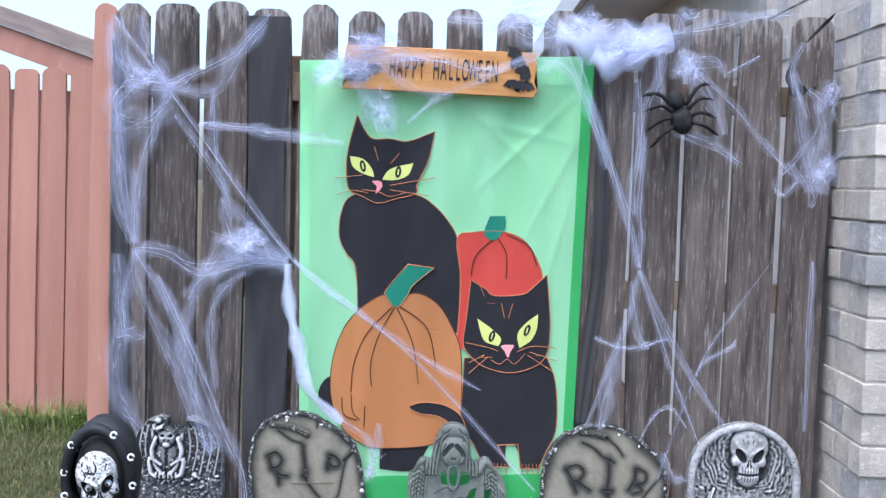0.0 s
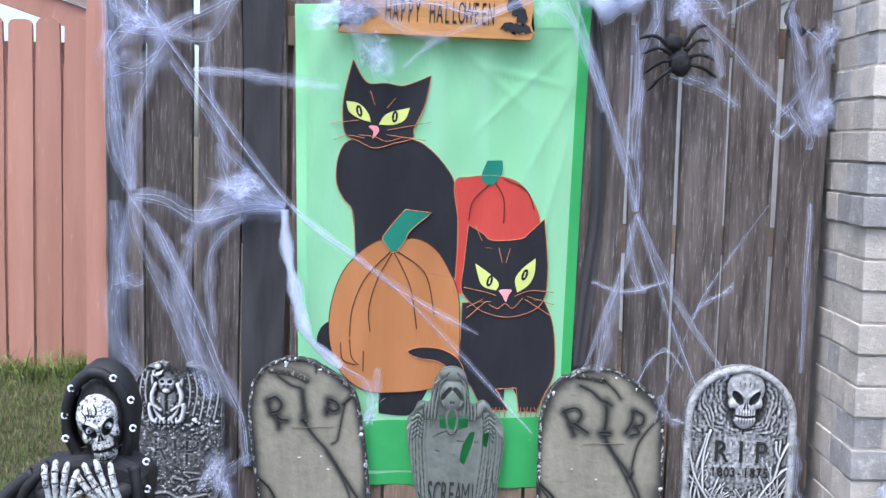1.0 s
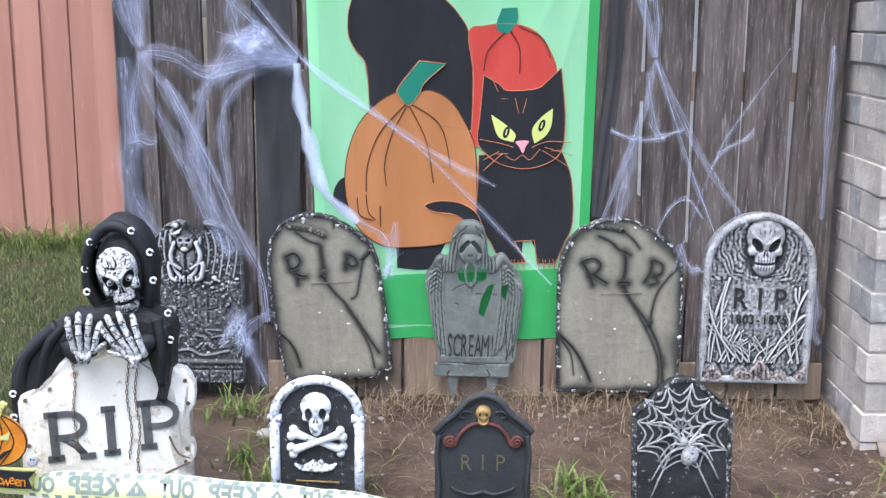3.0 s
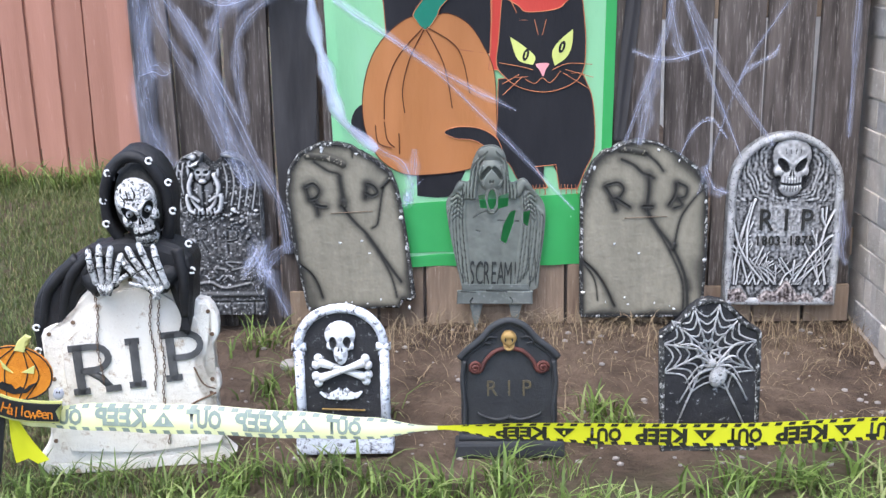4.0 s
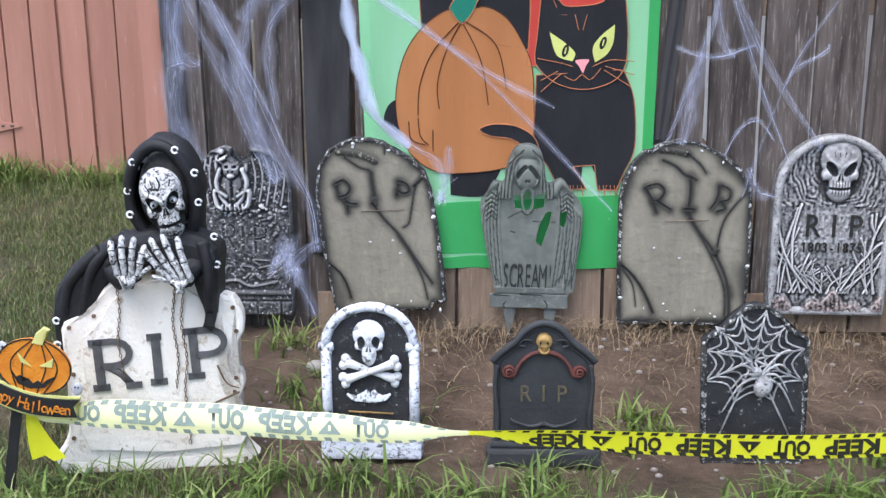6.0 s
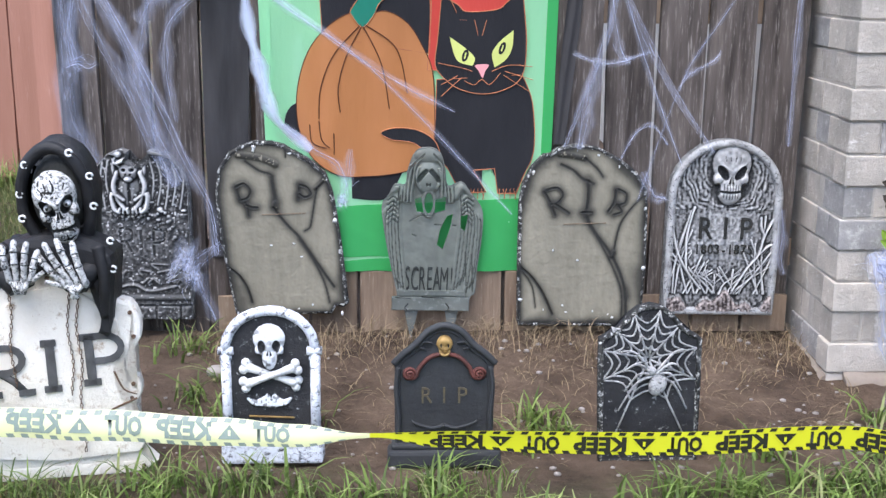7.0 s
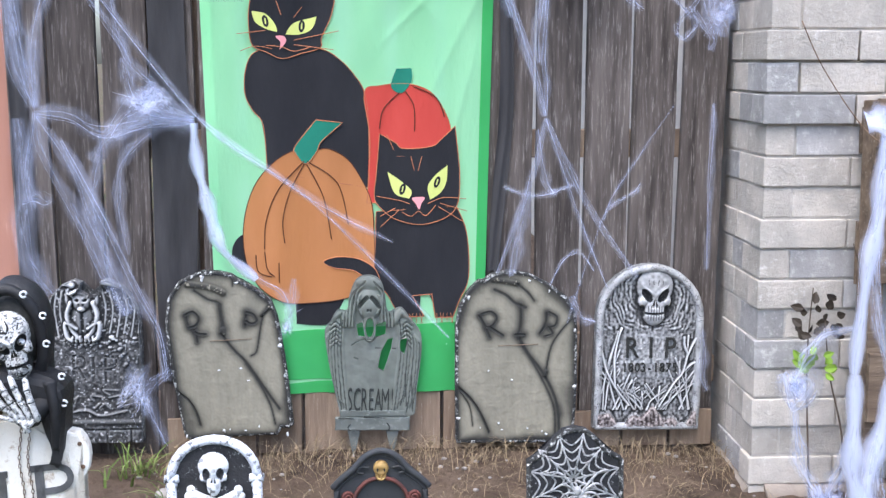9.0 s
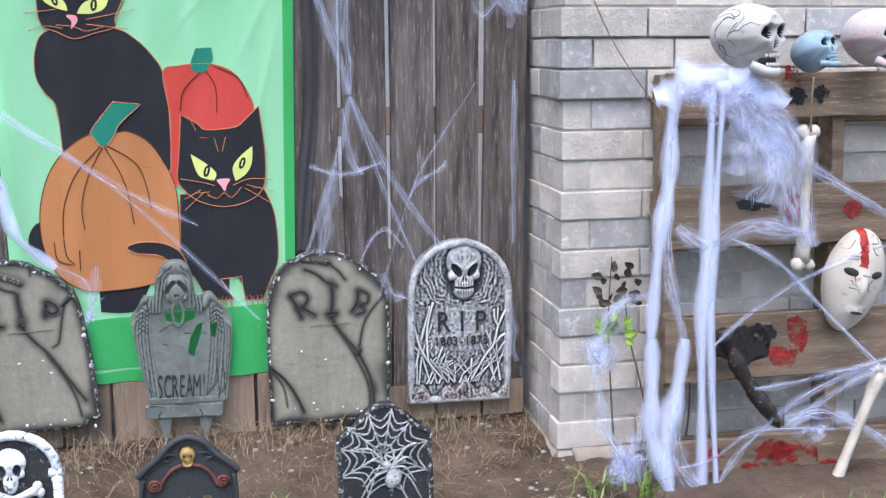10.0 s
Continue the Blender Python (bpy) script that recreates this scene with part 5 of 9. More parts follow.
part("foot", bm, M_CHAR, s2)
bm = bmesh.new()
skull(bm, (0, -0.034, 0.312), 0.040, deep=0.45, sub=3)
part("skull", bm, [M_GOLD, M_MATTBLACK], s2, "small old-gold skull")
bm = bmesh.new()
tube(bm, spline([(-0.082, -0.034, 0.225), (-0.070, -0.035, 0.232), (-0.060, -0.035, 0.255), (-0.035, -0.035, 0.280), (0, -0.035, 0.288), (0.035, -0.035, 0.280), (0.060, -0.035, 0.255), (0.070, -0.035, 0.232), (0.082, -0.034, 0.225)], 5), 0.0055, 6)
part("scroll_arch", bm, M_DULLRED, s2, "dull red scrolled arch")
for s in (-1, 1):
    bm = bmesh.new()
    tube(bm, [(s * 0.085 + 0.016 * (1 - k / 26) * math.cos(k * 0.55), -0.036 - 0.0002 * k, 0.237 + 0.016 * (1 - k / 26) * math.sin(k * 0.55)) for k in range(24)], 0.0035, 5)
    ball(bm, (s * 0.085, -0.032, 0.237), (0.018, 0.004, 0.018), 0, 2)
    part("rosette", bm, M_DULLRED, s2, "dull red spiral rosette")
    bm = bmesh.new()
    tube(bm, spline([(s * 0.118, -0.032, 0.05), (s * 0.112, -0.036, 0.12), (s * 0.118, -0.036, 0.2), (s * 0.112, -0.036, 0.255)], 5), 0.006, 6)
    part("side_moulding", bm, M_CHAR, s2)
    bm = bmesh.new()
    tube(bm, spline([(s * 0.03, -0.033, 0.315), (s * 0.05, -0.036, 0.318), (s * 0.06, -0.035, 0.305), (s * 0.045, -0.034, 0.30)], 5), 0.0035, 5)
    part("flourish", bm, M_CHAR, s2)
    bm = bmesh.new()
    tube(bm, spline([(0, -0.033, 0.105), (s * 0.03, -0.036, 0.098), (s * 0.07, -0.036, 0.11), (s * 0.08, -0.034, 0.118)], 5), 0.006, 6, 0.002)
    part("leaf_scroll", bm, M_CHAR, s2)
letters("letter", "RIP", 0.060, pose(0.0, -0.0295, 0.178, 90), 0.044, M_DULLGOLD, s2, "thin dull gold letter", 0.003, 0.85)

# spider web stone
s3_out = [(0.122, 0.0), (0.125, 0.2), (0.125, 0.318), (0.108, 0.328), (0.08, 0.345), (0.055, 0.378), (0.03, 0.398), (0, 0.405), (-0.03, 0.398), (-0.055, 0.378), (-0.08, 0.345), (-0.108, 0.328), (-0.125, 0.318), (-0.125, 0.2), (-0.122, 0.0)]
s3 = stone("tombstone", pose(0.587, 2.735, -0.128, -2, -1.0, 0), "small black tombstone with silver web and spider", s3_out, 0.03, M_DKFOAM)
bm = bmesh.new()
tube(bm, [(q[0], -0.027, q[1]) for q in outset(s3_out, -0.005)], 0.0075, 7, closed=True)
grain(bm, 60.0, 0.002)
part("rim", bm, M_EDGE, s3, "black rim with chipped white paint")
hub = (-0.005, 0.268)
spokes = [(math.radians(a), r) for a, r in ((12, 0.125), (48, 0.12), (78, 0.125), (108, 0.125), (138, 0.125), (168, 0.118), (205, 0.13), (248, 0.235), (295, 0.235), (335, 0.13))]


def on_web(k, u):
    a, r = spokes[k % len(spokes)]
    return (hub[0] + r * u * math.cos(a), -0.032, hub[1] + r * u * math.sin(a))


cords("web_spoke", s3, [([on_web(k, 0.03), on_web(k, 0.55), on_web(k, 1.0)], 0.003, 0.0022) for k in range(10)], M_PALERIM, "silver web thread in relief")
runs = []
for u in (0.28, 0.52, 0.76, 0.97):
    for k in range(10):
        v = u * (0.5 if k in (7, 8) else 1)
        w = u * (0.5 if (k + 1) % 10 in (7, 8) else 1)
        a, b = Vector(on_web(k, v)), Vector(on_web(k + 1, w))
        mid = (a + b) / 2
        runs.append((spline([a, mid + (Vector((hub[0], -0.032, hub[1])) - mid) * 0.22, b], 4), 0.0024, 0.0024))
cords("web_ring", s3, runs, M_PALERIM, "silver web thread in relief")
bm = bmesh.new()
ball(bm, (0.018, -0.040, 0.205), (0.022, 0.014, 0.030), 0, 3, pose(0, 0, 0, 0, 20, 0))
ball(bm, (0.002, -0.040, 0.240), (0.012, 0.011, 0.012), 0, 2)
part("spider", bm, M_PALERIM, s3, "silver spider in relief")
for k in range(4):
    for s in (-1, 1):
        a = (0.9, 0.35, -0.3, -0.8)[k]
        r = (0.085, 0.075, 0.07, 0.085)[k]
        p = Vector((0.008, -0.040, 0.228))
        kx, kz = s * r * 0.55, r * 0.55 * a + 0.018
        bm = bmesh.new()
        tube(bm, spline([p, p + Vector((kx, -0.008, kz)), p + Vector((s * r, 0.006, r * 1.05 * a - 0.02))], 5), 0.0042, 6, 0.002)
        part("spider_leg", bm, M_PALERIM, s3, "silver spider leg in relief")


# ---- screaming ghost plaque ----
def plate(bm, outline, holes, thick):
    """A thin cut-out plate, its front at y = 0 facing -y, with openings through it."""
    loops = []
    for y in (0.0, thick):
        edges = []
        ring = []
        for line in [outline] + holes:
            vs = [bm.verts.new((p[0], y, p[1])) for p in line]
            edges += [bm.edges.new((vs[i - 1], vs[i])) for i in range(len(vs))]
            ring.append(vs)
        bmesh.ops.triangle_fill(bm, use_beauty=True, edges=edges)
        loops.append(ring)
    for f, b in zip(*loops):
        for i in range(len(f)):
            bm.faces.new((f[i - 1], f[i], b[i], b[i - 1]))
    bmesh.ops.recalc_face_normals(bm, faces=bm.faces)


ghost = thing("ghost_plaque", pose(0.060, 3.44, -0.02, -1, 1.0, 0), "grey-green plastic screaming ghost tombstone on stakes", "tombstone", "Halloween tombstones")
go = spline([(0.118, 0.06), (0.118, 0.06), (0.120, 0.105), (0.135, 0.12), (0.14, 0.20), (0.152, 0.30), (0.15, 0.38), (0.115, 0.43), (0.085, 0.465), (0.045, 0.452), (0.035, 0.50), (0.022, 0.548), (-0.012, 0.568), (-0.055, 0.555), (-0.078, 0.50), (-0.085, 0.455), (-0.115, 0.455), (-0.135, 0.42), (-0.155, 0.385), (-0.145, 0.30), (-0.125, 0.20), (-0.105, 0.11), (-0.118, 0.10), (-0.122, 0.06), (-0.122, 0.06)], 4, True)


def oval(x, z, a, b, n=16, lean=0.0):
    return [(x + a * math.cos(2 * math.pi * k / n) + lean * math.sin(2 * math.pi * k / n), z + b * math.sin(2 * math.pi * k / n)) for k in range(n)]


at_g = lambda pts: [((x - 310) * 0.00058, (1045 - z) * 0.000622 - 0.035) for x, z in pts]
holes = [at_g(h_) for h_ in ([(214, 332), (248, 322), (262, 398), (226, 394)], [(322, 332), (378, 314), (374, 384), (320, 400)], [(386, 412), (416, 402), (404, 470), (366, 578), (336, 560), (350, 480)], [(456, 412), (494, 402), (490, 440), (480, 488), (457, 470)])] + [oval(-0.013, 0.397, 0.013, 0.032)]
bm = bmesh.new()
plate(bm, go, holes, 0.008)
part("plate", bm, M_GHOST, ghost)
rv = Relief(-0.165, 0.165, 0.06, 0.572, 0.0024, 0.75)
rv.H += 0.002 * rv.cloud(0.03, 2) + 0.001 * rv.cloud(0.008, 3)
rv.P += 0.25 * rv.cloud((0.04, 0.09), 4) - 0.2 * rv.cloud(0.015, 5)
rnd = random.Random(21)
# hood and hair falling in waves
for k in range(7):
    for s in (-1, 1):
        x = s * (0.014 + 0.0085 * k)
        line = [(-0.015 + x * 0.2, 0.560 - 0.003 * k), (-0.015 + x * 0.95, 0.535 - 0.006 * k), (-0.018 + x * 1.05 + 0.004 * math.sin(k), 0.485), (-0.02 + x * 1.25 - s * 0.004, 0.44 - 0.006 * (k % 3)), (-0.02 + x * 1.2, 0.405)]
        if k > 2:
            rv.stroke(line, 0.0062, 0.016)
            rv.stroke([(a + s * 0.0052, b) for a, b in line], 0.0024, -0.004, 0.0)
rv.blob(-0.013, 0.545, 0.045, 0.030, 0.020)
# long face with drooping eyes and a howling mouth
rv.blob(-0.015, 0.478, 0.040, 0.056, 0.024, 0.85)
for s in (-1, 1):
    rv.stroke([(-0.015 + s * 0.008, 0.497), (-0.015 + s * 0.018, 0.487), (-0.015 + s * 0.030, 0.470)], 0.0085, -0.010, 0.0)
    rv.blob(-0.015 + s * 0.0045, 0.457, 0.004, 0.005, -0.006, 0.0)
    rv.stroke([(-0.015 + s * 0.030, 0.505), (-0.015 + s * 0.036, 0.475), (-0.015 + s * 0.026, 0.445)], 0.004, 0.022)
rv.stroke([tuple(q) for q in oval(-0.013, 0.397, 0.0175, 0.038)] + [(0.0045, 0.397)], 0.0065, 0.017, 0.6)
# raised bony arms and the folds of the sleeves
for s in (-1, 1):
    cx = -0.008
    rv.stroke([(cx + s * 0.075, 0.42), (cx + s * 0.095, 0.450), (cx + s * 0.125, 0.43)], 0.013, 0.016)
    for k in range(7):
        x = s * (0.085 + 0.010 * k) + cx
        line = [(x, 0.435 - 0.012 * k), (x + s * 0.006, 0.34), (x - s * 0.002, 0.24 - 0.012 * (k % 3)), (x - s * 0.014, 0.13 + 0.012 * (k % 4))]
        rv.stroke(line, 0.0058, 0.006)
        rv.stroke([(a + s * 0.005, b - 0.01) for a, b in line], 0.0018, -0.002, 0.35 if k % 2 else 0.1)
    for k in range(6):
        rv.stroke([(cx + s * 0.098, 0.412 - 0.014 * k), (cx + s * 0.112, 0.424 - 0.014 * k), (cx + s * 0.128, 0.412 - 0.015 * k)], 0.005, 0.009)
        rv.stroke([(cx + s * 0.098, 0.405 - 0.014 * k), (cx + s * 0.112, 0.417 - 0.014 * k), (cx + s * 0.128, 0.405 - 0.015 * k)], 0.002, -0.003, 0.3)
# seams in the stone below
for line in ([(320, 455), (430, 458)], [(190, 440), (250, 410), (310, 405)], [(130, 640), (135, 780)], [(485, 590), (495, 760)], [(520, 600), (530, 790)], [(205, 505), (225, 512)]):
    rv.stroke(at_g(line), 0.0022, -0.003, 0.1)
rv.H = np.maximum(rv.H, 0.0)
keep = rv.inside(outset([(q.x, q.y) for q in go], -0.001))
for h_ in holes:
    keep &= ~rv.inside(h_)
rv.mesh("carved_face", keep, -0.001, P_GHOST, ghost, "screaming ghost with hollow eyes and folded sleeves")
letters("letter", "SCREAM!", 0.110, pose(-0.006, -0.004, 0.158, 90) @ pose(0, 0, 0, 0, 0, -1), 0.0225, M_GHOSTDK, ghost, "tall dark letter", 0.004, 0.33)
bm = bmesh.new()
box(bm, (-0.12, -0.012, 0.062), (0.118, 0.006, 0.105), 0.004)
box(bm, (-0.105, -0.008, 0.108), (0.105, 0.004, 0.128), 0.003)
grain(bm, 30.0, 0.002)
part("ledge", bm, M_GHOST, ghost)
cords("ledge_crack", ghost, [(spline([(-0.07, -0.013, 0.085), (-0.08, -0.013, 0.072), (-0.072, -0.013, 0.064)], 3), 0.002, 0.001), (spline([(0.045, -0.013, 0.088), (0.055, -0.013, 0.075), (0.05, -0.013, 0.064)], 3), 0.002, 0.001), ([(-0.11, -0.013, 0.105), (-0.06, -0.013, 0.102)], 0.002, 0.001), ([(-0.03, -0.012, 0.108), (0.04, -0.012, 0.104)], 0.002, 0.001)], M_GHOSTDK, "dark crack")
for x in (-0.06, 0.064):
    bm = bmesh.new()
    slab(bm, [(0.0, -0.035), (0.022, 0.064), (-0.022, 0.064)], 0.008, 0.001)
    ob = part("stake", bm, M_GHOST, ghost)
    ob.location = (x, 0.008, 0)


# ---- white tombstone and the hooded skeleton figure behind it ----
M_OLDWHITE = mat("dirty_white_foam", (0.80, 0.775, 0.71), (0.66, 0.61, 0.53), 7.0, 0.7, 0, 0.5, 45.0, light=(0.40, 0.31, 0.22), lamt=0.545)
M_GREYLET = mat("dark_grey_letter", (0.10, 0.10, 0.10), (0.05, 0.05, 0.05), 20.0, 0.7, 0, 0.3, 60.0, light=(0.25, 0.24, 0.23), lamt=0.66)
M_RUST = mat("rusty_chain", (0.22, 0.15, 0.10), (0.10, 0.06, 0.04), 60.0, 0.7, 0.4)
M_CLOAK = mat("black_cloak_foam", (0.014, 0.014, 0.016), (0.007, 0.007, 0.008), 10.0, 0.6, 0, 0.3, 60.0, light=(0.26, 0.24, 0.20), lamt=0.66, spec=0.4)
M_STUD = mat("white_plastic", (0.80, 0.80, 0.80), (0.7, 0.7, 0.7), 20.0, 0.4)
wt = thing("tombstone", pose(-0.868, 2.70, -0.135, -4, 0, 9), "dirty white broken tombstone with large grey letters", "tombstone", "Halloween tombstones")
wo = [(0.212, 0.0), (0.214, 0.05), (0.214, 0.10), (0.195, 0.16), (0.212, 0.20), (0.205, 0.235), (0.175, 0.255), (0.192, 0.30), (0.215, 0.335), (0.216, 0.385), (0.195, 0.425), (0.16, 0.435), (0.13, 0.475), (0.075, 0.502), (0.01, 0.508), (-0.06, 0.492), (-0.11, 0.455), (-0.145, 0.405), (-0.19, 0.385), (-0.214, 0.36), (-0.208, 0.25), (-0.21, 0.12), (-0.225, 0.08), (-0.228, 0.0)]
bm = bmesh.new()
slab(bm, spline(wo, 2, True), 0.055, 0.010)
part("slab", bm, M_OLDWHITE, wt)
inner = [(0.20, 0.055), (0.19, 0.13), (0.165, 0.19), (0.15, 0.26), (0.165, 0.31), (0.165, 0.38), (0.115, 0.43), (0.06, 0.465), (-0.0, 0.47), (-0.06, 0.45), (-0.105, 0.41), (-0.125, 0.36), (-0.165, 0.34), (-0.16, 0.20), (-0.165, 0.06)]
bm = bmesh.new()
slab(bm, spline(inner, 2, True), 0.008, 0.003, y0=-0.0545)
part("face_panel", bm, M_OLDWHITE, wt)
bm = bmesh.new()
box(bm, (-0.216, -0.0575, 0.0), (0.208, 0.0, 0.03), 0.004)
grain(bm, 25.0, 0.003)
part("foot", bm, M_OLDWHITE, wt)


def serif_letter(ch, h):
    """A slab-serif capital of height h with a stem, serifs and, where it has one, a bowl and a leg; front towards -y."""
    bm = bmesh.new()
    s = h * 0.165

    def bar(x0, z0, x1, z1):
        box(bm, (x0, -0.005, z0), (x1, 0.0, z1), 0.001)

    bar(0, 0.02 * h, s, h * 0.98)
    bar(-s * 0.45, 0, s * 1.45, h * 0.13)
    bar(-s * 0.45, h * 0.87, s * 1.2, h)
    if ch in "RP":
        r = h * 0.235
        arcs = [(s * 0.6, h * 0.935)] + [(s * 2.2 + r * 1.25 * math.sin(math.pi * k / 8), h * 0.70 + r * math.cos(math.pi * k / 8)) for k in range(9)] + [(s * 0.6, h * 0.465)]
        bowl = [[bm.verts.new((q[0] + d * nx_, y, q[1] + d * nz_)) for d in (-1, 1) for y in (-0.005, 0.0)] for q, nx_, nz_ in [(q, h * 0.062 * (math.sin(math.pi * (k - 1) / 8) if 0 < k < 10 else 0.0), h * 0.062 * (math.cos(math.pi * (k - 1) / 8) if 0 < k < 10 else 1.0 if k == 0 else -1.0)) for k, q in enumerate(arcs)]]
        for a, b in zip(bowl, bowl[1:]):
            for i, j in ((0, 1), (1, 3), (3, 2), (2, 0)):
                bm.faces.new((a[i], a[j], b[j], b[i]))
        bmesh.ops.recalc_face_normals(bm, faces=bm.faces)
    if ch == "R":
        tube(bm, [(s * 1.4, -0.001, h * 0.47), (s * 2.9, -0.001, h * 0.28), (s * 3.8, -0.001, h * 0.08)], h * 0.07, 6, flat=0.45)
        bar(s * 3.2, 0, s * 5.0, h * 0.12)
    return bm


for ch, x, z, a in (("R", -0.135, 0.208, -3), ("I", 0.0, 0.217, -2), ("P", 0.09, 0.227, -3)):
    ob = part("letter", serif_letter(ch, 0.128), M_GREYLET, wt, "dark grey slab-serif letter")
    ob.matrix_basis = pose(x, -0.0625, z, 0, a, 0)
for k in range(15):
    u = outset(spline(wo, 2, True), -0.017)[(k * 3 + 4) % 46]
    bm = bmesh.new()
    tube(bm, [(u[0], -0.052, u[1]), (u[0], -0.058, u[1])], 0.0055, 8)
    part("bolt", bm, M_RUST, wt, "small dark bolt head")
for x, z0, z1 in ((-0.075, 0.46, 0.22), (0.055, 0.50, 0.20), (0.075, 0.50, 0.05)):
    bm = bmesh.new()
    n = int((z0 - z1) / 0.011)
    for k in range(n):
        z = z0 - 0.011 * k
        ring = [(x + 0.003 * math.cos(b) * (1 if k % 2 else 0.3) + 0.004 * math.sin(k * 0.4), -0.068 - 0.003 * math.cos(b) * (0 if k % 2 else 1), z + 0.007 * math.sin(b)) for b in [j * math.pi / 3 for j in range(6)]]
        tube(bm, ring, 0.0011, 4, closed=True)
    part("chain", bm, M_RUST, wt, "thin rusty chain")
cords("crack", wt, [(spline([(0.20, -0.064, 0.19), (0.13, -0.064, 0.16), (0.08, -0.064, 0.12), (0.02, -0.064, 0.10)], 4), 0.0028, 0.0012), (spline([(0.15, -0.064, 0.26), (0.17, -0.064, 0.215), (0.20, -0.064, 0.20)], 4), 0.0025, 0.0015)], M_RUST, "dark crack")

# the figure is one moulded piece
bm = bmesh.new()
HX, HY = -0.826, 2.745


def oval_ring(cx, cy, z, a, b, n=28, fold=0.0, tilt=0.0):
    return [(cx + a * math.cos(q) * (1 + fold * math.sin(7 * q)), cy + b * math.sin(q) * (1 + fold * math.cos(9 * q)), z + tilt * math.cos(q)) for q in [2 * math.pi * k / n for k in range(n)]]


# cloak: a moulded cape, hollow-backed, draped over the shoulders of the stone
cape = spline([(-0.75, 0.455), (-0.80, 0.465), (-0.88, 0.458), (-0.97, 0.43), (-1.05, 0.375), (-1.095, 0.30), (-1.105, 0.22), (-1.09, 0.155), (-1.045, 0.135), (-1.025, 0.20), (-0.995, 0.27), (-0.955, 0.345), (-0.86, 0.365), (-0.775, 0.36), (-0.745, 0.30), (-0.732, 0.24), (-0.722, 0.215), (-0.708, 0.26), (-0.697, 0.35), (-0.695, 0.42)], 3, True)
slab(bm, cape, 0.10, 0.022, y0=2.755)
for a, b, c in (((-0.93, 0.44), (-1.0, 0.36), (-1.03, 0.22)), ((-0.97, 0.42), (-1.05, 0.34), (-1.075, 0.22)), ((-0.90, 0.43), (-0.94, 0.40), (-0.965, 0.36)), ((-0.73, 0.44), (-0.715, 0.36), (-0.722, 0.27))):
    tube(bm, spline([(a[0], 2.665, a[1]), (b[0], 2.655, b[1]), (c[0], 2.662, c[1])], 6), 0.017, 8, 0.010)
# hood: a shell open at the face, with a thick rolled lip
shell = []
for i in range(13):
    u = i / 12
    z = 0.445 + 0.232 * u
    a = 0.090 * math.sin(math.acos(max(-1, min(1, (u - 0.42) / 0.60)))) if u > 0.42 else 0.090 - 0.008 * (0.42 - u) / 0.42
    shell.append(oval_ring(HX - 0.004, HY + 0.035, z, max(a, 0.012), max(a * 0.95, 0.012), 28))
made = [[bm.verts.new(p) for p in r] for r in shell]
for i in range(12):
    for j in range(28):
        q = 2 * math.pi * (j + 0.5) / 28
        inside = abs(((q - 1.5 * math.pi + math.pi) % (2 * math.pi)) - math.pi) < 0.80 * (1 - max(0, i - 7) / 5.0) and 0 <= i < 10
        if not inside:
            f = bm.faces.new((made[i][j], made[i][(j + 1) % 28], made[i + 1][(j + 1) % 28], made[i + 1][j]))
            f.smooth = True
bm.faces.new(made[-1])
lip = spline([(HX - 0.05, HY - 0.03, 0.445), (HX - 0.076, HY - 0.035, 0.50), (HX - 0.078, HY - 0.04, 0.56), (HX - 0.06, HY - 0.05, 0.62), (HX - 0.02, HY - 0.05, 0.66), (HX + 0.025, HY - 0.05, 0.657), (HX + 0.06, HY - 0.05, 0.615), (HX + 0.075, HY - 0.04, 0.56), (HX + 0.075, HY - 0.035, 0.50), (HX + 0.06, HY - 0.03, 0.44)], 4)
tube(bm, lip, 0.015, 8)
# collar drape under the chin
tube(bm, spline([(HX - 0.11, HY, 0.43), (HX - 0.06, HY - 0.045, 0.415), (HX, HY - 0.05, 0.405), (HX + 0.07, HY - 0.04, 0.41), (HX + 0.10, HY, 0.40)], 4), 0.020, 8)
# cuffs round the wrists
tube(bm, spline([(-0.96, 2.69, 0.375), (-0.935, 2.66, 0.365), (-0.91, 2.65, 0.345)], 4), 0.030, 9, 0.026)
tube(bm, spline([(-0.735, 2.69, 0.385), (-0.755, 2.66, 0.375), (-0.775, 2.65, 0.345)], 4), 0.028, 9, 0.024)
for v in bm.verts:
    v.co += noise.noise_vector(v.co * 22.0) * 0.004
# skull face, turned a little to the side
FACE = Matrix.Translation((HX + 0.016, HY - 0.082, 0.535)) @ pose(0, 0, 0, -4, -13, 12)
face_bm, bm = bm, bmesh.new()
rv = Relief(-0.058, 0.058, -0.092, 0.084, 0.0013)
on = rv.skull(0.0, -0.004, 0.051, 0.086, 0.048, True)
for s in (-1, 1):
    for k in range(3):
        rv.stroke([(s * (0.020 + 0.008 * k), -0.018 - 0.004 * k), (s * (0.026 + 0.008 * k), -0.026 - 0.003 * k)], 0.0016, -0.002, 0.0)
for line in ([(-0.03, 0.05), (-0.022, 0.035), (-0.026, 0.026)], [(0.002, 0.062), (0.005, 0.045), (-0.001, 0.032)], [(0.03, 0.048), (0.024, 0.036)], [(-0.014, 0.058), (-0.012, 0.042)], [(-0.02, -0.075), (0.0, -0.079), (0.02, -0.074)]):
    rv.stroke(line, 0.0018, -0.003, 0.0)
wear = rv.cloud(0.008, 11) * rv.cloud(0.003, 12)
rv.P -= 0.9 * (wear > 0.55)
for s in (-1, 1):
    rv.blob(s * 0.0225, 0.001, 0.0098, 0.0090, 0.043, 1.0)
    rv.blob(s * 0.0225, 0.001, 0.0040, 0.0040, 0.044, 0.0)
n0 = len(rv.xs)
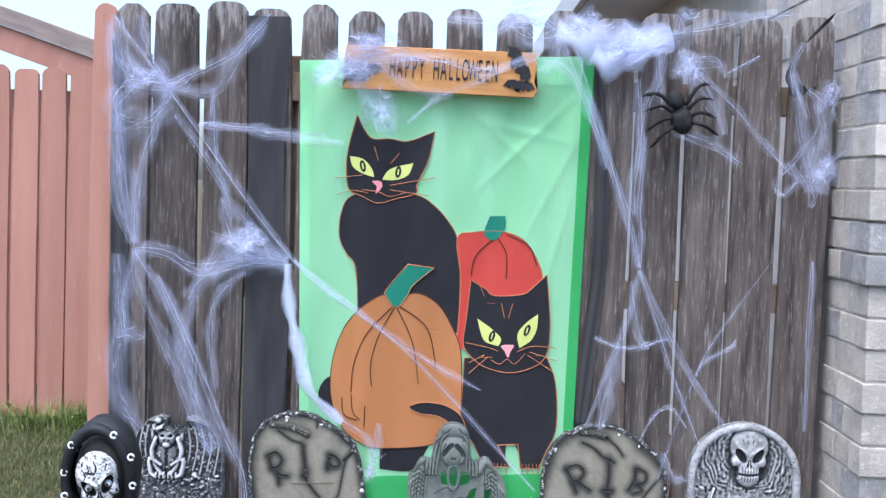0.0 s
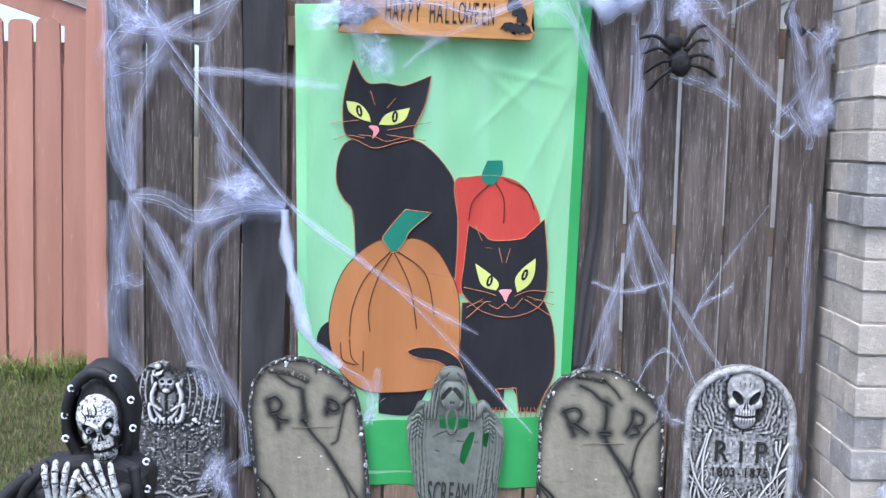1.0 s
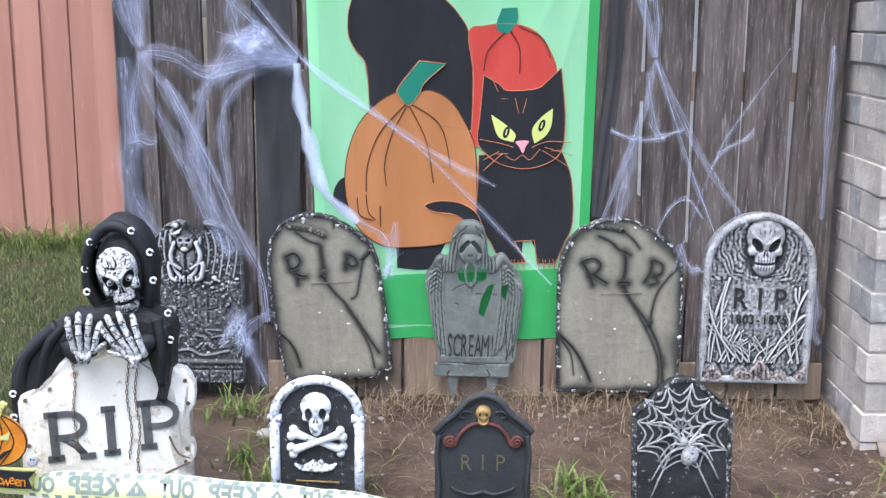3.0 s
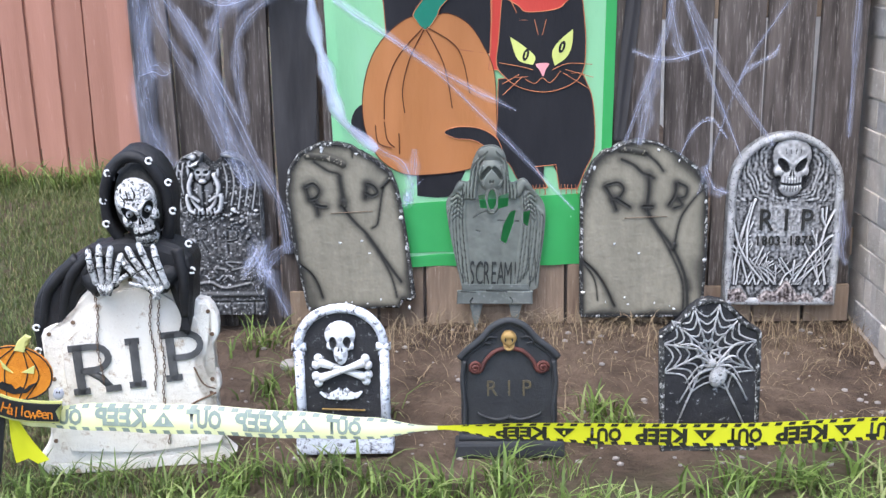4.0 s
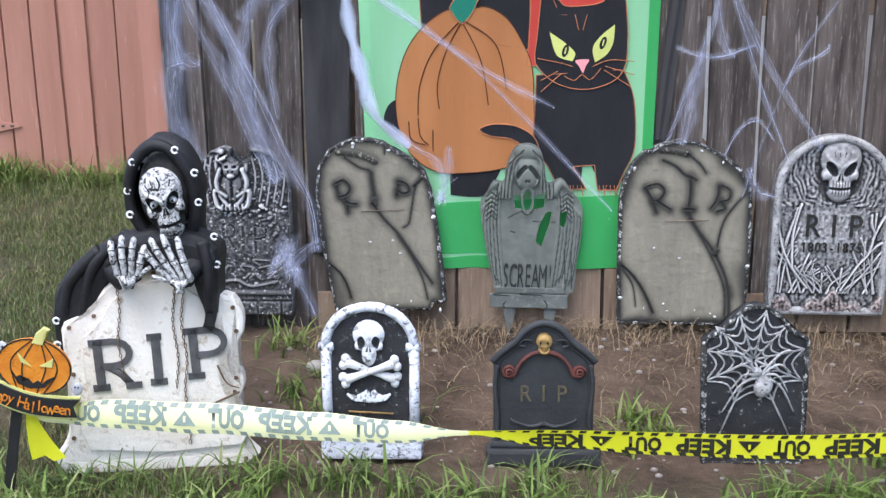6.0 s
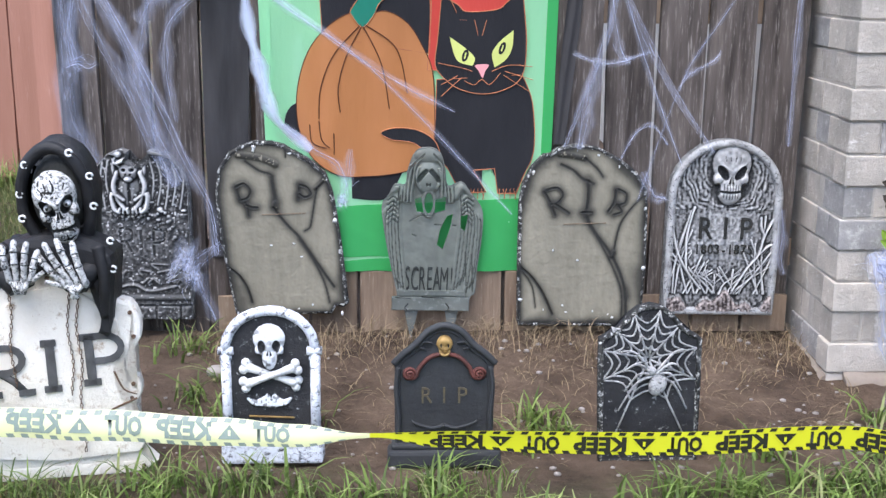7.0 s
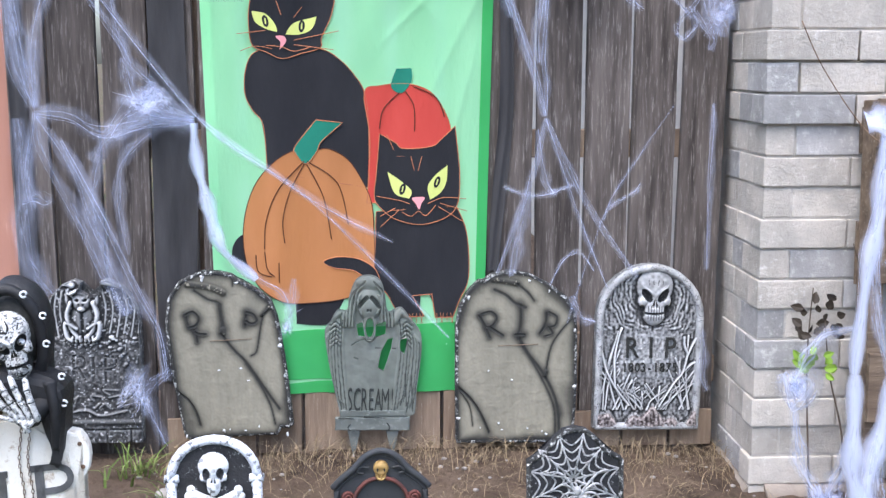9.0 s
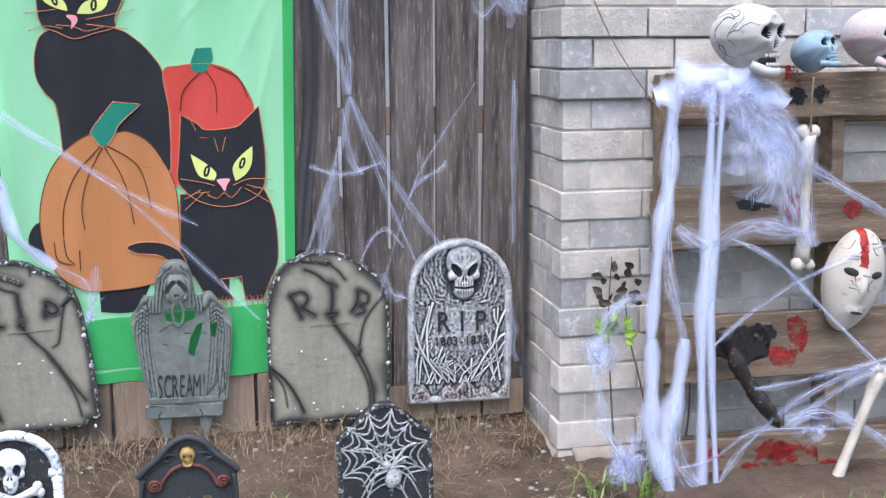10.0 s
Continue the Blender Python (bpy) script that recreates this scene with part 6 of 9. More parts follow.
cells = [(j, i) for j in range(len(rv.zs) - 1) for i in range(n0 - 1) if on[j:j + 2, i:i + 2].all()]
made = {}
for j, i in cells:
    quad = []
    for a, b in ((j, i), (j, i + 1), (j + 1, i + 1), (j + 1, i)):
        if (a, b) not in made:
            made[a, b] = face_bm.verts.new(FACE @ Vector((rv.X[a, b], 0.012 - rv.H[a, b], rv.Z[a, b])))
        quad.append(made[a, b])
    f = face_bm.faces.new(quad)
    f.smooth = True
    f.material_index = 2 if rv.P[j:j + 2, i:i + 2].mean() < 0.5 else 3 if math.hypot(abs(rv.X[j, i]) - 0.0225, rv.Z[j, i] - 0.001) < 0.0098 else 1
bm.free()
bm = face_bm
# dark lining of the hood behind the face
ball(bm, (HX + 0.004, HY - 0.012, 0.550), (0.066, 0.060, 0.100), 2, 3)


def hand(wrist, fan, length, side):
    """Bony fingers and thumb hanging over the edge of the stone."""
    w = Vector(wrist)
    for k in range(4):
        a = math.radians(fan + (k - 1.5) * 8 * side)
        d = Vector((math.sin(a), 0, math.cos(a)))
        base, L = w + Vector((0.016 * (k - 1.5) * side, -0.004, 0.0)), length * (0.92, 1.04, 1.0, 0.82)[k]
        q = [base, base + d * L * 0.45 + Vector((0, -0.008, 0)), base + d * L * 0.75 + Vector((0, -0.008, 0)), base + d * L + Vector((0, 0.0, 0))]
        for j in range(3):
            tube(bm, [q[j], q[j].lerp(q[j + 1], 0.25), q[j].lerp(q[j + 1], 0.7), q[j + 1]], [0.0098, 0.0078, 0.0074, 0.0092 - 0.0012 * j], 7, mi=1)
            ball(bm, q[j], 0.0094 - 0.0008 * j, 1, 1)
            e = (q[j + 1] - q[j]).normalized() * 0.0013
            if j:
                tube(bm, [q[j] - e, q[j] + e], 0.0104 - 0.0008 * j, 8, mi=2)
        ball(bm, q[3], 0.0056, 1, 1)
    a = math.radians(fan + 48 * side)
    tube(bm, [w + Vector((0.02 * side, -0.004, -0.005)), w + Vector((0.02 * side + 0.045 * math.sin(a), -0.012, 0.035 * math.cos(a)))], 0.0075, 6, 0.005, 1)
    ball(bm, w, (0.034, 0.010, 0.024), 2, 2)
    for k in range(4):
        tube(bm, [w + Vector((0.012 * (k - 1.5) * side, -0.011, 0.0)), w + Vector((0.005 * (k - 1.5), -0.012, -0.03))], 0.0055, 5, mi=1)


hand((-0.892, 2.618, 0.372), 4, 0.088, 1)
hand((-0.770, 2.618, 0.362), -26, 0.110, -1)
for k in range(14):
    x, y, z = [(-0.885, 2.69, 0.625), (-0.905, 2.70, 0.555), (-0.90, 2.69, 0.50), (-0.885, 2.70, 0.43), (-0.95, 2.69, 0.41), (-1.02, 2.66, 0.375), (-1.055, 2.66, 0.32), (-1.085, 2.65, 0.25), (-1.075, 2.62, 0.20), (-0.78, 2.68, 0.655), (-0.74, 2.69, 0.60), (-0.735, 2.69, 0.53), (-0.70, 2.68, 0.45), (-0.695, 2.67, 0.385)][k]
    tube(bm, [(x + 0.0075 * math.cos(j * math.pi / 4), y - 0.006, z + 0.0075 * math.sin(j * math.pi / 4)) for j in range(0, 8)], 0.0028, 5, mi=3)
M_OLDBONE = mat("blackened_bone_paint", (0.76, 0.76, 0.75), (0.42, 0.42, 0.41), 26.0, 0.6, 0, 0.5, 90.0, light=(0.03, 0.03, 0.03), lamt=0.475)
reaper = part("reaper_figure", bm, [M_CLOAK, M_OLDBONE, M_MATTBLACK, M_STUD])
tagged(reaper, "black hooded skeleton figure with white studs behind the white tombstone", "skeleton figure")


# ---- pumpkin stake and barrier tape ----
M_PUMPKIN = mat("glitter_orange", (0.72, 0.27, 0.02), (0.55, 0.17, 0.01), 18.0, 0.5, 0, 0.5, 200.0, light=(0.80, 0.40, 0.08), lamt=0.62)
M_LIME = mat("lime_edge", (0.62, 0.60, 0.22), (0.5, 0.5, 0.16), 20.0, 0.6)
M_GHOSTW = mat("white_ghost", (0.50, 0.50, 0.53), (0.38, 0.38, 0.41), 14.0, 0.6)
M_STAKE = mat("black_stake", (0.02, 0.02, 0.02), (0.012, 0.012, 0.012), 20.0, 0.6)
M_TAPE = see_through(mat("yellow_tape", (0.80, 0.80, 0.03), (0.72, 0.72, 0.02), 3.0, 0.32, 0, 0.04, 40.0, spec=0.5, coat=0.4), 0.25, (0.8, 0.8, 0.05))
# the back's yellow is paled, with whitish sky glare painted into it
M_TAPEB = see_through(mat("glare_pale_tape_back", (0.82, 0.83, 0.50), (0.76, 0.78, 0.42), 3.0, 0.18, 0, 0.05, 30.0, spec=0.9, coat=1.0), 0.25, (0.8, 0.8, 0.3))
M_TAPEINK = mat("tape_ink", (0.03, 0.03, 0.02), (0.02, 0.02, 0.015), 20.0, 0.4)
M_TAPEINKB = mat("tape_ink_through", (0.22, 0.27, 0.22), (0.17, 0.21, 0.17), 20.0, 0.3, coat=0.6)
pk = thing("pumpkin_stake", pose(-1.083, 2.480, 0.163, 0, 13, 4), "flat glittering orange pumpkin sign on a black stake", "yard sign")
bm = bmesh.new()
slab(bm, oval(0.0, 0.035, 0.083, 0.066, 28), 0.008, 0.002)
part("pumpkin", bm, M_PUMPKIN, pk)
cords("outline", pk, [([(p[0], -0.009, p[1]) for p in oval(0.0, 0.035, 0.082, 0.065, 28)] + [(0.082, -0.009, 0.035)], 0.0018, 0.0018)] + [(spline([(0.006 * k, -0.009, 0.098), (0.026 * k, -0.0095, 0.04), (0.014 * k, -0.009, -0.028)], 6), 0.0014, 0.0014) for k in (-2, -1, 1, 2)], M_STAKE, "black drawn line")
bm = bmesh.new()
slab(bm, [(-0.012, 0.09), (0.014, 0.09), (0.012, 0.115), (0.022, 0.128), (0.008, 0.132), (-0.006, 0.115)], 0.011, 0.002)
part("stem", bm, M_LIME, pk, "pale green stem")
for s in (-1, 1):
    bm = bmesh.new()
    slab(bm, [(s * 0.018 + 0.012, 0.035), (s * 0.018 + s * 0.022, 0.062), (s * 0.018 - 0.012, 0.042)] if s < 0 else [(0.040, 0.042), (0.040, 0.064), (0.012, 0.040)], 0.003, 0.0006, y0=-0.008)
    part("eye", bm, M_LIME, pk, "pale slanted eye")
bm = bmesh.new()
teeth = [(-0.05, 0.020), (-0.036, 0.004), (-0.028, 0.010), (-0.018, -0.002), (-0.008, 0.006), (0.003, -0.004), (0.013, 0.005), (0.024, -0.001), (0.032, 0.010), (0.052, 0.024), (0.03, -0.008), (0.0, -0.017), (-0.03, -0.010)]
slab(bm, teeth[::-1], 0.003, 0.0005, y0=-0.008)
part("mouth", bm, M_STAKE, pk, "jagged black grin")


def scroll_line(u):
    return (0.112 * u, -0.054 + 0.020 * abs(u) ** 1.6 - 0.008 * u)


for name, grow, material, y0, label in (("scroll_edge", 0.006, M_LIME, -0.006, "lime border of the scroll"), ("scroll", 0.0, M_STAKE, -0.010, "black curved scroll")):
    up = [(scroll_line(k / 10)[0], scroll_line(k / 10)[1] + 0.022 + grow) for k in range(-10, 11)]
    dn = [(scroll_line(k / 10)[0], scroll_line(k / 10)[1] - 0.022 - grow) for k in range(-10, 11)]
    bm = bmesh.new()
    slab(bm, dn + [(0.112 + grow - 0.012, scroll_line(1)[1])] + up[::-1] + [(-0.112 - grow + 0.012, scroll_line(-1)[1])], 0.005, 0.001, y0=y0)
    part(name, bm, material, pk, label)
for k, ch in enumerate("Happy Halloween"):
    u = -0.80 + 1.6 * k / 14
    x, z = scroll_line(u)
    words("letter", ch, 0.037, pose(x, -0.016, z - 0.002 + 0.003 * math.sin(k * 2.2), 90) @ pose(0, 0, 0, 0, 0, math.degrees(math.atan2(scroll_line(u + 0.05)[1] - z, 0.0064))), M_PUMPKIN, pk, "", 0.002, 0.85)
for x, z, s in ((-0.100, 0.035, 0.017), (-0.078, 0.062, 0.014), (0.100, 0.0, 0.013)):
    bm = bmesh.new()
    ball(bm, (x, -0.003, z), (s, 0.004, s * 1.25), 0, 2)
    ball(bm, (x + s * 0.2, -0.0065, z + s * 0.4), (s * 0.16, 0.002, s * 0.24), 1, 1)
    ball(bm, (x - s * 0.3, -0.0065, z + s * 0.35), (s * 0.16, 0.002, s * 0.24), 1, 1)
    part("small_ghost", bm, [M_GHOSTW, M_STAKE], pk, "small white ghost with black eyes")
bm = bmesh.new()
box(bm, (-0.012, 0.001, -0.34), (0.012, 0.010, 0.02), 0.002)
ob = part("stake", bm, M_STAKE, pk, "flat black stake")
ob.matrix_basis = pose(-0.03, 0, 0.0, 0, -2, 0)

tape = thing("barrier_tape", (0, 0, 0), "yellow plastic barrier tape with black warning print", "barrier tape")


def tape_at(x):
    """Centre, half width and forward lean of the tape above x."""
    keys = [(-1.105, 0.070, 0.012, 0.1), (-1.06, 0.074, 0.022, 0.4), (-0.90, 0.078, 0.034, 0.8), (-0.71, 0.069, 0.036, 1.0), (-0.447, 0.050, 0.033, 0.9), (-0.26, 0.040, 0.026, 0.7), (-0.12, 0.036, 0.006, 0.1), (-0.09, 0.036, 0.005, 0.0), (0.065, 0.022, 0.021, -0.2), (0.314, 0.013, 0.028, -0.1), (0.63, 0.010, 0.029, 0.0), (1.0, 0.020, 0.029, 0.0), (1.2, -0.005, 0.029, 0.0), (1.5, -0.055, 0.028, 0.1), (2.3, -0.10, 0.024, 0.2)]
    for a, b in zip(keys, keys[1:]):
        if x <= b[0]:
            u = max(0.0, (x - a[0]) / (b[0] - a[0]))
            u = u * u * (3 - 2 * u)
            return [a[i] + (b[i] - a[i]) * u for i in (1, 2, 3)]
    return list(keys[-1][1:])


def on_tape(x, v, lift=0.0):
    """The point of the tape above x, v from -1 (lower edge) to 1 (upper edge)."""
    z, hw, lean = tape_at(x)
    belly = 0.022 * lean * (1 - v) * 0.5 + 0.006 * lean * (1 - v * v)
    return Vector((x, 2.505 - belly - lift + 0.004 * math.sin(x * 9), z + hw * v * (1 - 0.08 * abs(lean))))


def ribbon(x0, x1, n):
    bm = bmesh.new()
    rows = [[bm.verts.new(on_tape(x0 + (x1 - x0) * i / n, -1 + j / 3)) for j in range(7)] for i in range(n + 1)]
    for a, b in zip(rows, rows[1:]):
        for j in range(6):
            bm.faces.new((a[j], b[j], b[j + 1], a[j + 1])).smooth = True
    return bm


part("tape_back", ribbon(-1.105, -0.10, 70), M_TAPEB, tape, "shiny reverse of the tape, paled for sky glare, print showing through")
part("tape_front", ribbon(-0.10, 2.3, 120), M_TAPE, tape)


def print_on_tape(text, x, wide, back):
    """A word printed on the tape; on the back it reads mirrored, on the front upside down."""
    cu = bpy.data.curves.new("print", "FONT")
    cu.body, cu.size, cu.align_x, cu.align_y, cu.resolution_u, cu.offset = text, 1.0, "CENTER", "CENTER", 2, 0.045
    tmp = bpy.data.objects.new("print", cu)
    me = bpy.data.meshes.new_from_object(tmp)
    bpy.data.objects.remove(tmp)
    bm = bmesh.new()
    bm.from_mesh(me)
    xs = [v.co.x for v in bm.verts]
    half = (max(xs) - min(xs)) / 2
    for v in bm.verts:
        u, w = v.co.x / half, v.co.y / 0.36
        u, w = (-u, w) if back else (-u, -w)
        v.co = on_tape(x + u * wide / 2, max(-0.99, min(0.99, 0.60 * w)), 0.0016)
    part("print", bm, M_TAPEINKB if back else M_TAPEINK, tape, "printed warning word")


def warn_mark(x, back):
    bm = bmesh.new()
    s = 1 if back else -1
    vs = [bm.verts.new(on_tape(x + a, s * b, 0.0016)) for a, b in ((-0.026, -0.45), (0.026, -0.45), (0.0, 0.55))]
    bm.faces.new(vs)
    part("print", bm, M_TAPEINKB if back else M_TAPEINK, tape, "printed warning triangle")
    bm = bmesh.new()
    vs = [bm.verts.new(on_tape(x + a, s * b, 0.0026)) for a, b in ((-0.003, -0.2), (0.003, -0.2), (0.003, 0.2), (-0.003, 0.2))]
    bm.faces.new(vs)
    part("print", bm, M_TAPEB if back else M_TAPE, tape, "printed bar in the triangle")


# the words OUT and KEEP and a triangle follow one another every third of a metre
for x0, back in ((-0.980, True), (-0.650, True), (-0.320, True), (-0.036, False), (0.294, False), (0.624, False), (0.950, False), (1.280, False), (1.610, False), (1.940, False)):
    if x0 != -0.036:
        print_on_tape("OUT", x0, 0.082, back)
    if x0 != -0.320:
        print_on_tape("KEEP", x0 + 0.135, 0.122, back)
        warn_mark(x0 + 0.235, back)
for back, x0, x1 in ((True, -1.0, -0.16), (False, -0.04, 2.2)):
    for edge in (-1, 1):
        bm = bmesh.new()
        x = x0
        while x < x1:
            vs = [bm.verts.new(on_tape(x + a, b, 0.0016)) for a, b in ((0, 0.98 * edge), (0.016, 0.98 * edge), (0.012, 0.70 * edge), (-0.004, 0.70 * edge))]
            bm.faces.new(vs)
            x += 0.032
        tagged(part("hatching", bm, M_TAPEINKB if back else M_TAPEINK, tape, "printed edge hatching"), kind="stuff")
bm = bmesh.new()
rows = [[bm.verts.new((-1.105 + 0.02 * (j - 1.5) * (0.35 + u) + 0.035 * u, 2.495 - 0.008 * math.sin(j * 2.1 + u * 3), 0.075 - 0.115 * u + 0.008 * (j % 2) * u)) for j in range(4)] for u in [k / 6 for k in range(7)]]
for a, b in zip(rows, rows[1:]):
    for j in range(3):
        bm.faces.new((a[j], a[j + 1], b[j + 1], b[j])).smooth = True
part("loose_end", bm, M_TAPE, tape, "crumpled loose end of the tape")
bm = bmesh.new()
tube(bm, [(-1.105 + 0.018 * math.cos(k), 2.512 + 0.016 * math.sin(k), 0.075 + 0.004 * k) for k in [j * 0.6 for j in range(12)]], 0.009, 6, flat=0.5)
part("knot", bm, M_TAPE, tape, "knotted yellow tape")


# ---- stretched cobwebs: fine threads within drawn-out veils of cotton ----
M_WEB = see_through(mat("cobweb_fibre", (0.70, 0.74, 0.92), (0.64, 0.68, 0.88), 9.0, 0.8, 0, 0.0), 0.35, (0.85, 0.88, 1.0))
M_VEIL = gauze("cobweb_veil", (0.70, 0.75, 0.96), 0.46, 0.30, 0.72)
M_THICK = gauze("cobweb_cotton", (0.70, 0.75, 0.96), 0.85, 0.34, 0.72)
M_STRIP = gauze("cobweb_cotton_strip", (0.72, 0.77, 0.97), 0.97, 0.14, 0.46)
L, MID, RIGHT, PALLET = ([], [], [], []), ([], [], [], []), ([], [], [], []), ([], [], [], [])
web_rnd = random.Random(77)


def strands(cobweb, pts, count, spread, r, solid=False):
    """A bundle along the points: a veil as wide as the bundle, and some single threads."""
    verts, faces, uvs, kinds_ = cobweb
    base = spline(pts, 6)
    n = len(base)
    shift, turn = web_rnd.uniform(0, 60), web_rnd.uniform(-0.5, 0.5)
    for layer in range(1):
        width = spread * (2.0 + 0.6 * layer) + 0.004
        run, rows = shift + 20 * layer, []
        for i in range(n):
            d = base[min(i + 1, n - 1)] - base[max(i - 1, 0)]
            s = d.cross(Vector((0.0, 1.0, 0.0)))
            s = s.normalized() if s.length > 1e-6 else Vector((1, 0, 0))
            s = (s + Vector((0, turn + 0.4 * math.sin(i * 0.6 + layer), 0))).normalized()
            u = i / (n - 1)
            w = width * (0.55 + 0.45 * math.sin(math.pi * u)) * (1 + 0.25 * math.sin(i * 1.1 + shift))
            mid = base[i] + Vector((0, 0.004 * layer, 0)) + s * spread * 0.3 * math.sin(i * 0.5 + shift)
            run += (d.length * 0.5) * 8.0
            row = []
            for v in (-1.0, -0.5, 0.0, 0.5, 1.0):
                row.append((len(verts), (run, v)))
                verts.append(mid + s * (v * w) + Vector((0, 0.25 * w * (v * v), 0)))
            rows.append(row)
        for e, f in zip(rows, rows[1:]):
            for j in range(4):
                quad = (e[j], e[j + 1], f[j + 1], f[j])
                faces.append([q[0] for q in quad])
                uvs.extend(q[1] for q in quad)
                kinds_.append(3 if solid else 1)
    for k in range(max(2, int(count * (0.06 if solid else 0.12)))):
        ph, ph2 = web_rnd.uniform(0, 9), web_rnd.uniform(0, 9)
        off = Vector((web_rnd.gauss(0, 1), web_rnd.gauss(0, 0.5), web_rnd.gauss(0, 1))) * spread * 0.7
        a, b = (0, n) if web_rnd.random() < 0.6 else sorted((web_rnd.randrange(0, n - 3), web_rnd.randrange(3, n + 1)))
        if b - a < 4:
            a, b = 0, n
        rr = r * web_rnd.choice((0.25, 0.3, 0.4, 0.5, 0.7))
        ring = []
        for i in range(a, b):
            u = i / (n - 1)
            loose = 0.45 + 0.55 * math.sin(math.pi * u)
            wob = Vector((math.sin(ph + u * 7), 0.5 * math.cos(ph2 + u * 6), math.sin(ph2 + u * 8))) * spread * 0.30
            p = base[i] + (off + wob) * loose
            d = base[min(i + 1, n - 1)] - base[max(i - 1, 0)]
            s = d.cross(Vector((0, 1, 0)))
            s = s.normalized() if s.length > 1e-6 else Vector((1, 0, 0))
            ids = []
            for q in (s, -0.5 * s + Vector((0, 0.87, 0)), -0.5 * s - Vector((0, 0.87, 0))):
                ids.append(len(verts))
                verts.append(p + q * rr)
            ring.append(ids)
        for e, f in zip(ring, ring[1:]):
            for j in range(3):
                faces.append((e[j], e[(j + 1) % 3], f[(j + 1) % 3], f[j]))
                uvs.extend(((0, 0),) * 4)
                kinds_.append(0)


strands(L, [(-1.03, 3.46, 1.772), (-0.848, 3.44, 1.545), (-0.452, 3.4, 1.041), (-0.135, 3.38, 0.804), (0.304, 3.42, 0.349)], 12, 0.006, 0.0008)
strands(L, [(-0.452, 3.4, 1.041), (-0.241, 3.4, 0.875), (-0.031, 3.4, 0.743), (0.127, 3.4, 0.658)], 8, 0.007, 0.0006)
strands(L, [(-1.032, 3.44, 1.744), (-1.014, 3.44, 1.454), (-0.995, 3.44, 1.213), (-0.948, 3.44, 1.067)], 34, 0.016, 0.0006)
strands(L, [(-1.015, 3.44, 1.761), (-0.979, 3.44, 1.609), (-0.875, 3.44, 1.561), (-0.849, 3.44, 1.553)], 40, 0.03, 0.0006)
strands(L, [(-0.938, 3.44, 1.772), (-0.911, 3.44, 1.662), (-0.866, 3.44, 1.578), (-0.84, 3.44, 1.536)], 34, 0.02, 0.0006)
strands(L, [(-1.011, 3.44, 1.497), (-0.952, 3.44, 1.558), (-0.848, 3.44, 1.545), (-0.797, 3.44, 1.58)], 50, 0.022, 0.0006)
strands(L, [(-1.012, 3.44, 1.557), (-0.994, 3.44, 1.454), (-0.916, 3.44, 1.448), (-0.839, 3.44, 1.528)], 50, 0.03, 0.0005)
strands(L, [(-1.011, 3.44, 1.471), (-0.998, 3.44, 1.403), (-0.978, 3.44, 1.248), (-0.948, 3.44, 1.076)], 26, 0.02, 0.0005)
strands(L, [(-0.848, 3.44, 1.545), (-0.898, 3.44, 1.406), (-0.939, 3.44, 1.249), (-0.944, 3.44, 1.076)], 10, 0.012, 0.0006)
strands(L, [(-0.849, 3.44, 1.562), (-0.678, 3.44, 1.644), (-0.611, 3.44, 1.714), (-0.544, 3.44, 1.784)], 22, 0.014, 0.0006)
strands(L, [(-0.849, 3.44, 1.553), (-0.711, 3.44, 1.549), (-0.644, 3.44, 1.653), (-0.56, 3.44, 1.758)], 10, 0.015, 0.0006)
strands(L, [(-0.943, 3.44, 1.059), (-0.848, 3.44, 1.044), (-0.745, 3.44, 1.002), (-0.606, 3.44, 1.031), (-0.476, 3.44, 1.03)], 34, 0.02, 0.0006)
strands(L, [(-0.943, 3.44, 1.059), (-0.928, 3.44, 0.938), (-0.834, 3.44, 0.729), (-0.748, 3.44, 0.517), (-0.695, 3.44, 0.429)], 22, 0.013, 0.0006)
strands(L, [(-0.943, 3.44, 1.05), (-0.833, 3.44, 0.879), (-0.782, 3.44, 0.695), (-0.678, 3.44, 0.447)], 22, 0.014, 0.0006)
strands(L, [(-0.949, 3.44, 1.059), (-0.975, 3.44, 0.902), (-0.969, 3.44, 0.797), (-0.956, 3.44, 0.771)], 18, 0.012, 0.0006)
strands(L, [(-0.995, 3.44, 1.041), (-0.997, 3.44, 0.814), (-0.989, 3.44, 0.62), (-0.933, 3.44, 0.496)], 40, 0.022, 0.0005)
strands(L, [(-0.476, 3.44, 1.03), (-0.589, 3.44, 1.049), (-0.658, 3.44, 1.125), (-0.683, 3.44, 1.219)], 26, 0.016, 0.0006)
strands(L, [(-0.476, 3.44, 1.03), (-0.606, 3.44, 1.066), (-0.658, 3.44, 1.065), (-0.728, 3.44, 0.994)], 44, 0.035, 0.0005)
strands(L, [(-0.476, 3.44, 1.03), (-0.572, 3.44, 1.049), (-0.623, 3.44, 1.074), (-0.675, 3.44, 1.047)], 44, 0.02, 0.0006)
strands(L, [(-0.476, 3.44, 1.03), (-0.624, 3.44, 1.013), (-0.728, 3.44, 0.977), (-0.78, 3.44, 0.906)], 26, 0.02, 0.0005)
strands(L, [(-0.827, 3.44, 1.47), (-0.683, 3.44, 1.27), (-0.649, 3.44, 1.194), (-0.476, 3.44, 1.03)], 16, 0.01, 0.0006)
strands(L, [(-0.759, 3.44, 1.446), (-0.606, 3.44, 1.432), (-0.486, 3.44, 1.418), (-0.315, 3.44, 1.396)], 16, 0.012, 0.0005)
strands(L, [(-0.745, 3.44, 0.994), (-0.777, 3.44, 0.871), (-0.781, 3.44, 0.748), (-0.756, 3.44, 0.589), (-0.704, 3.44, 0.428)], 12, 0.014, 0.0005)
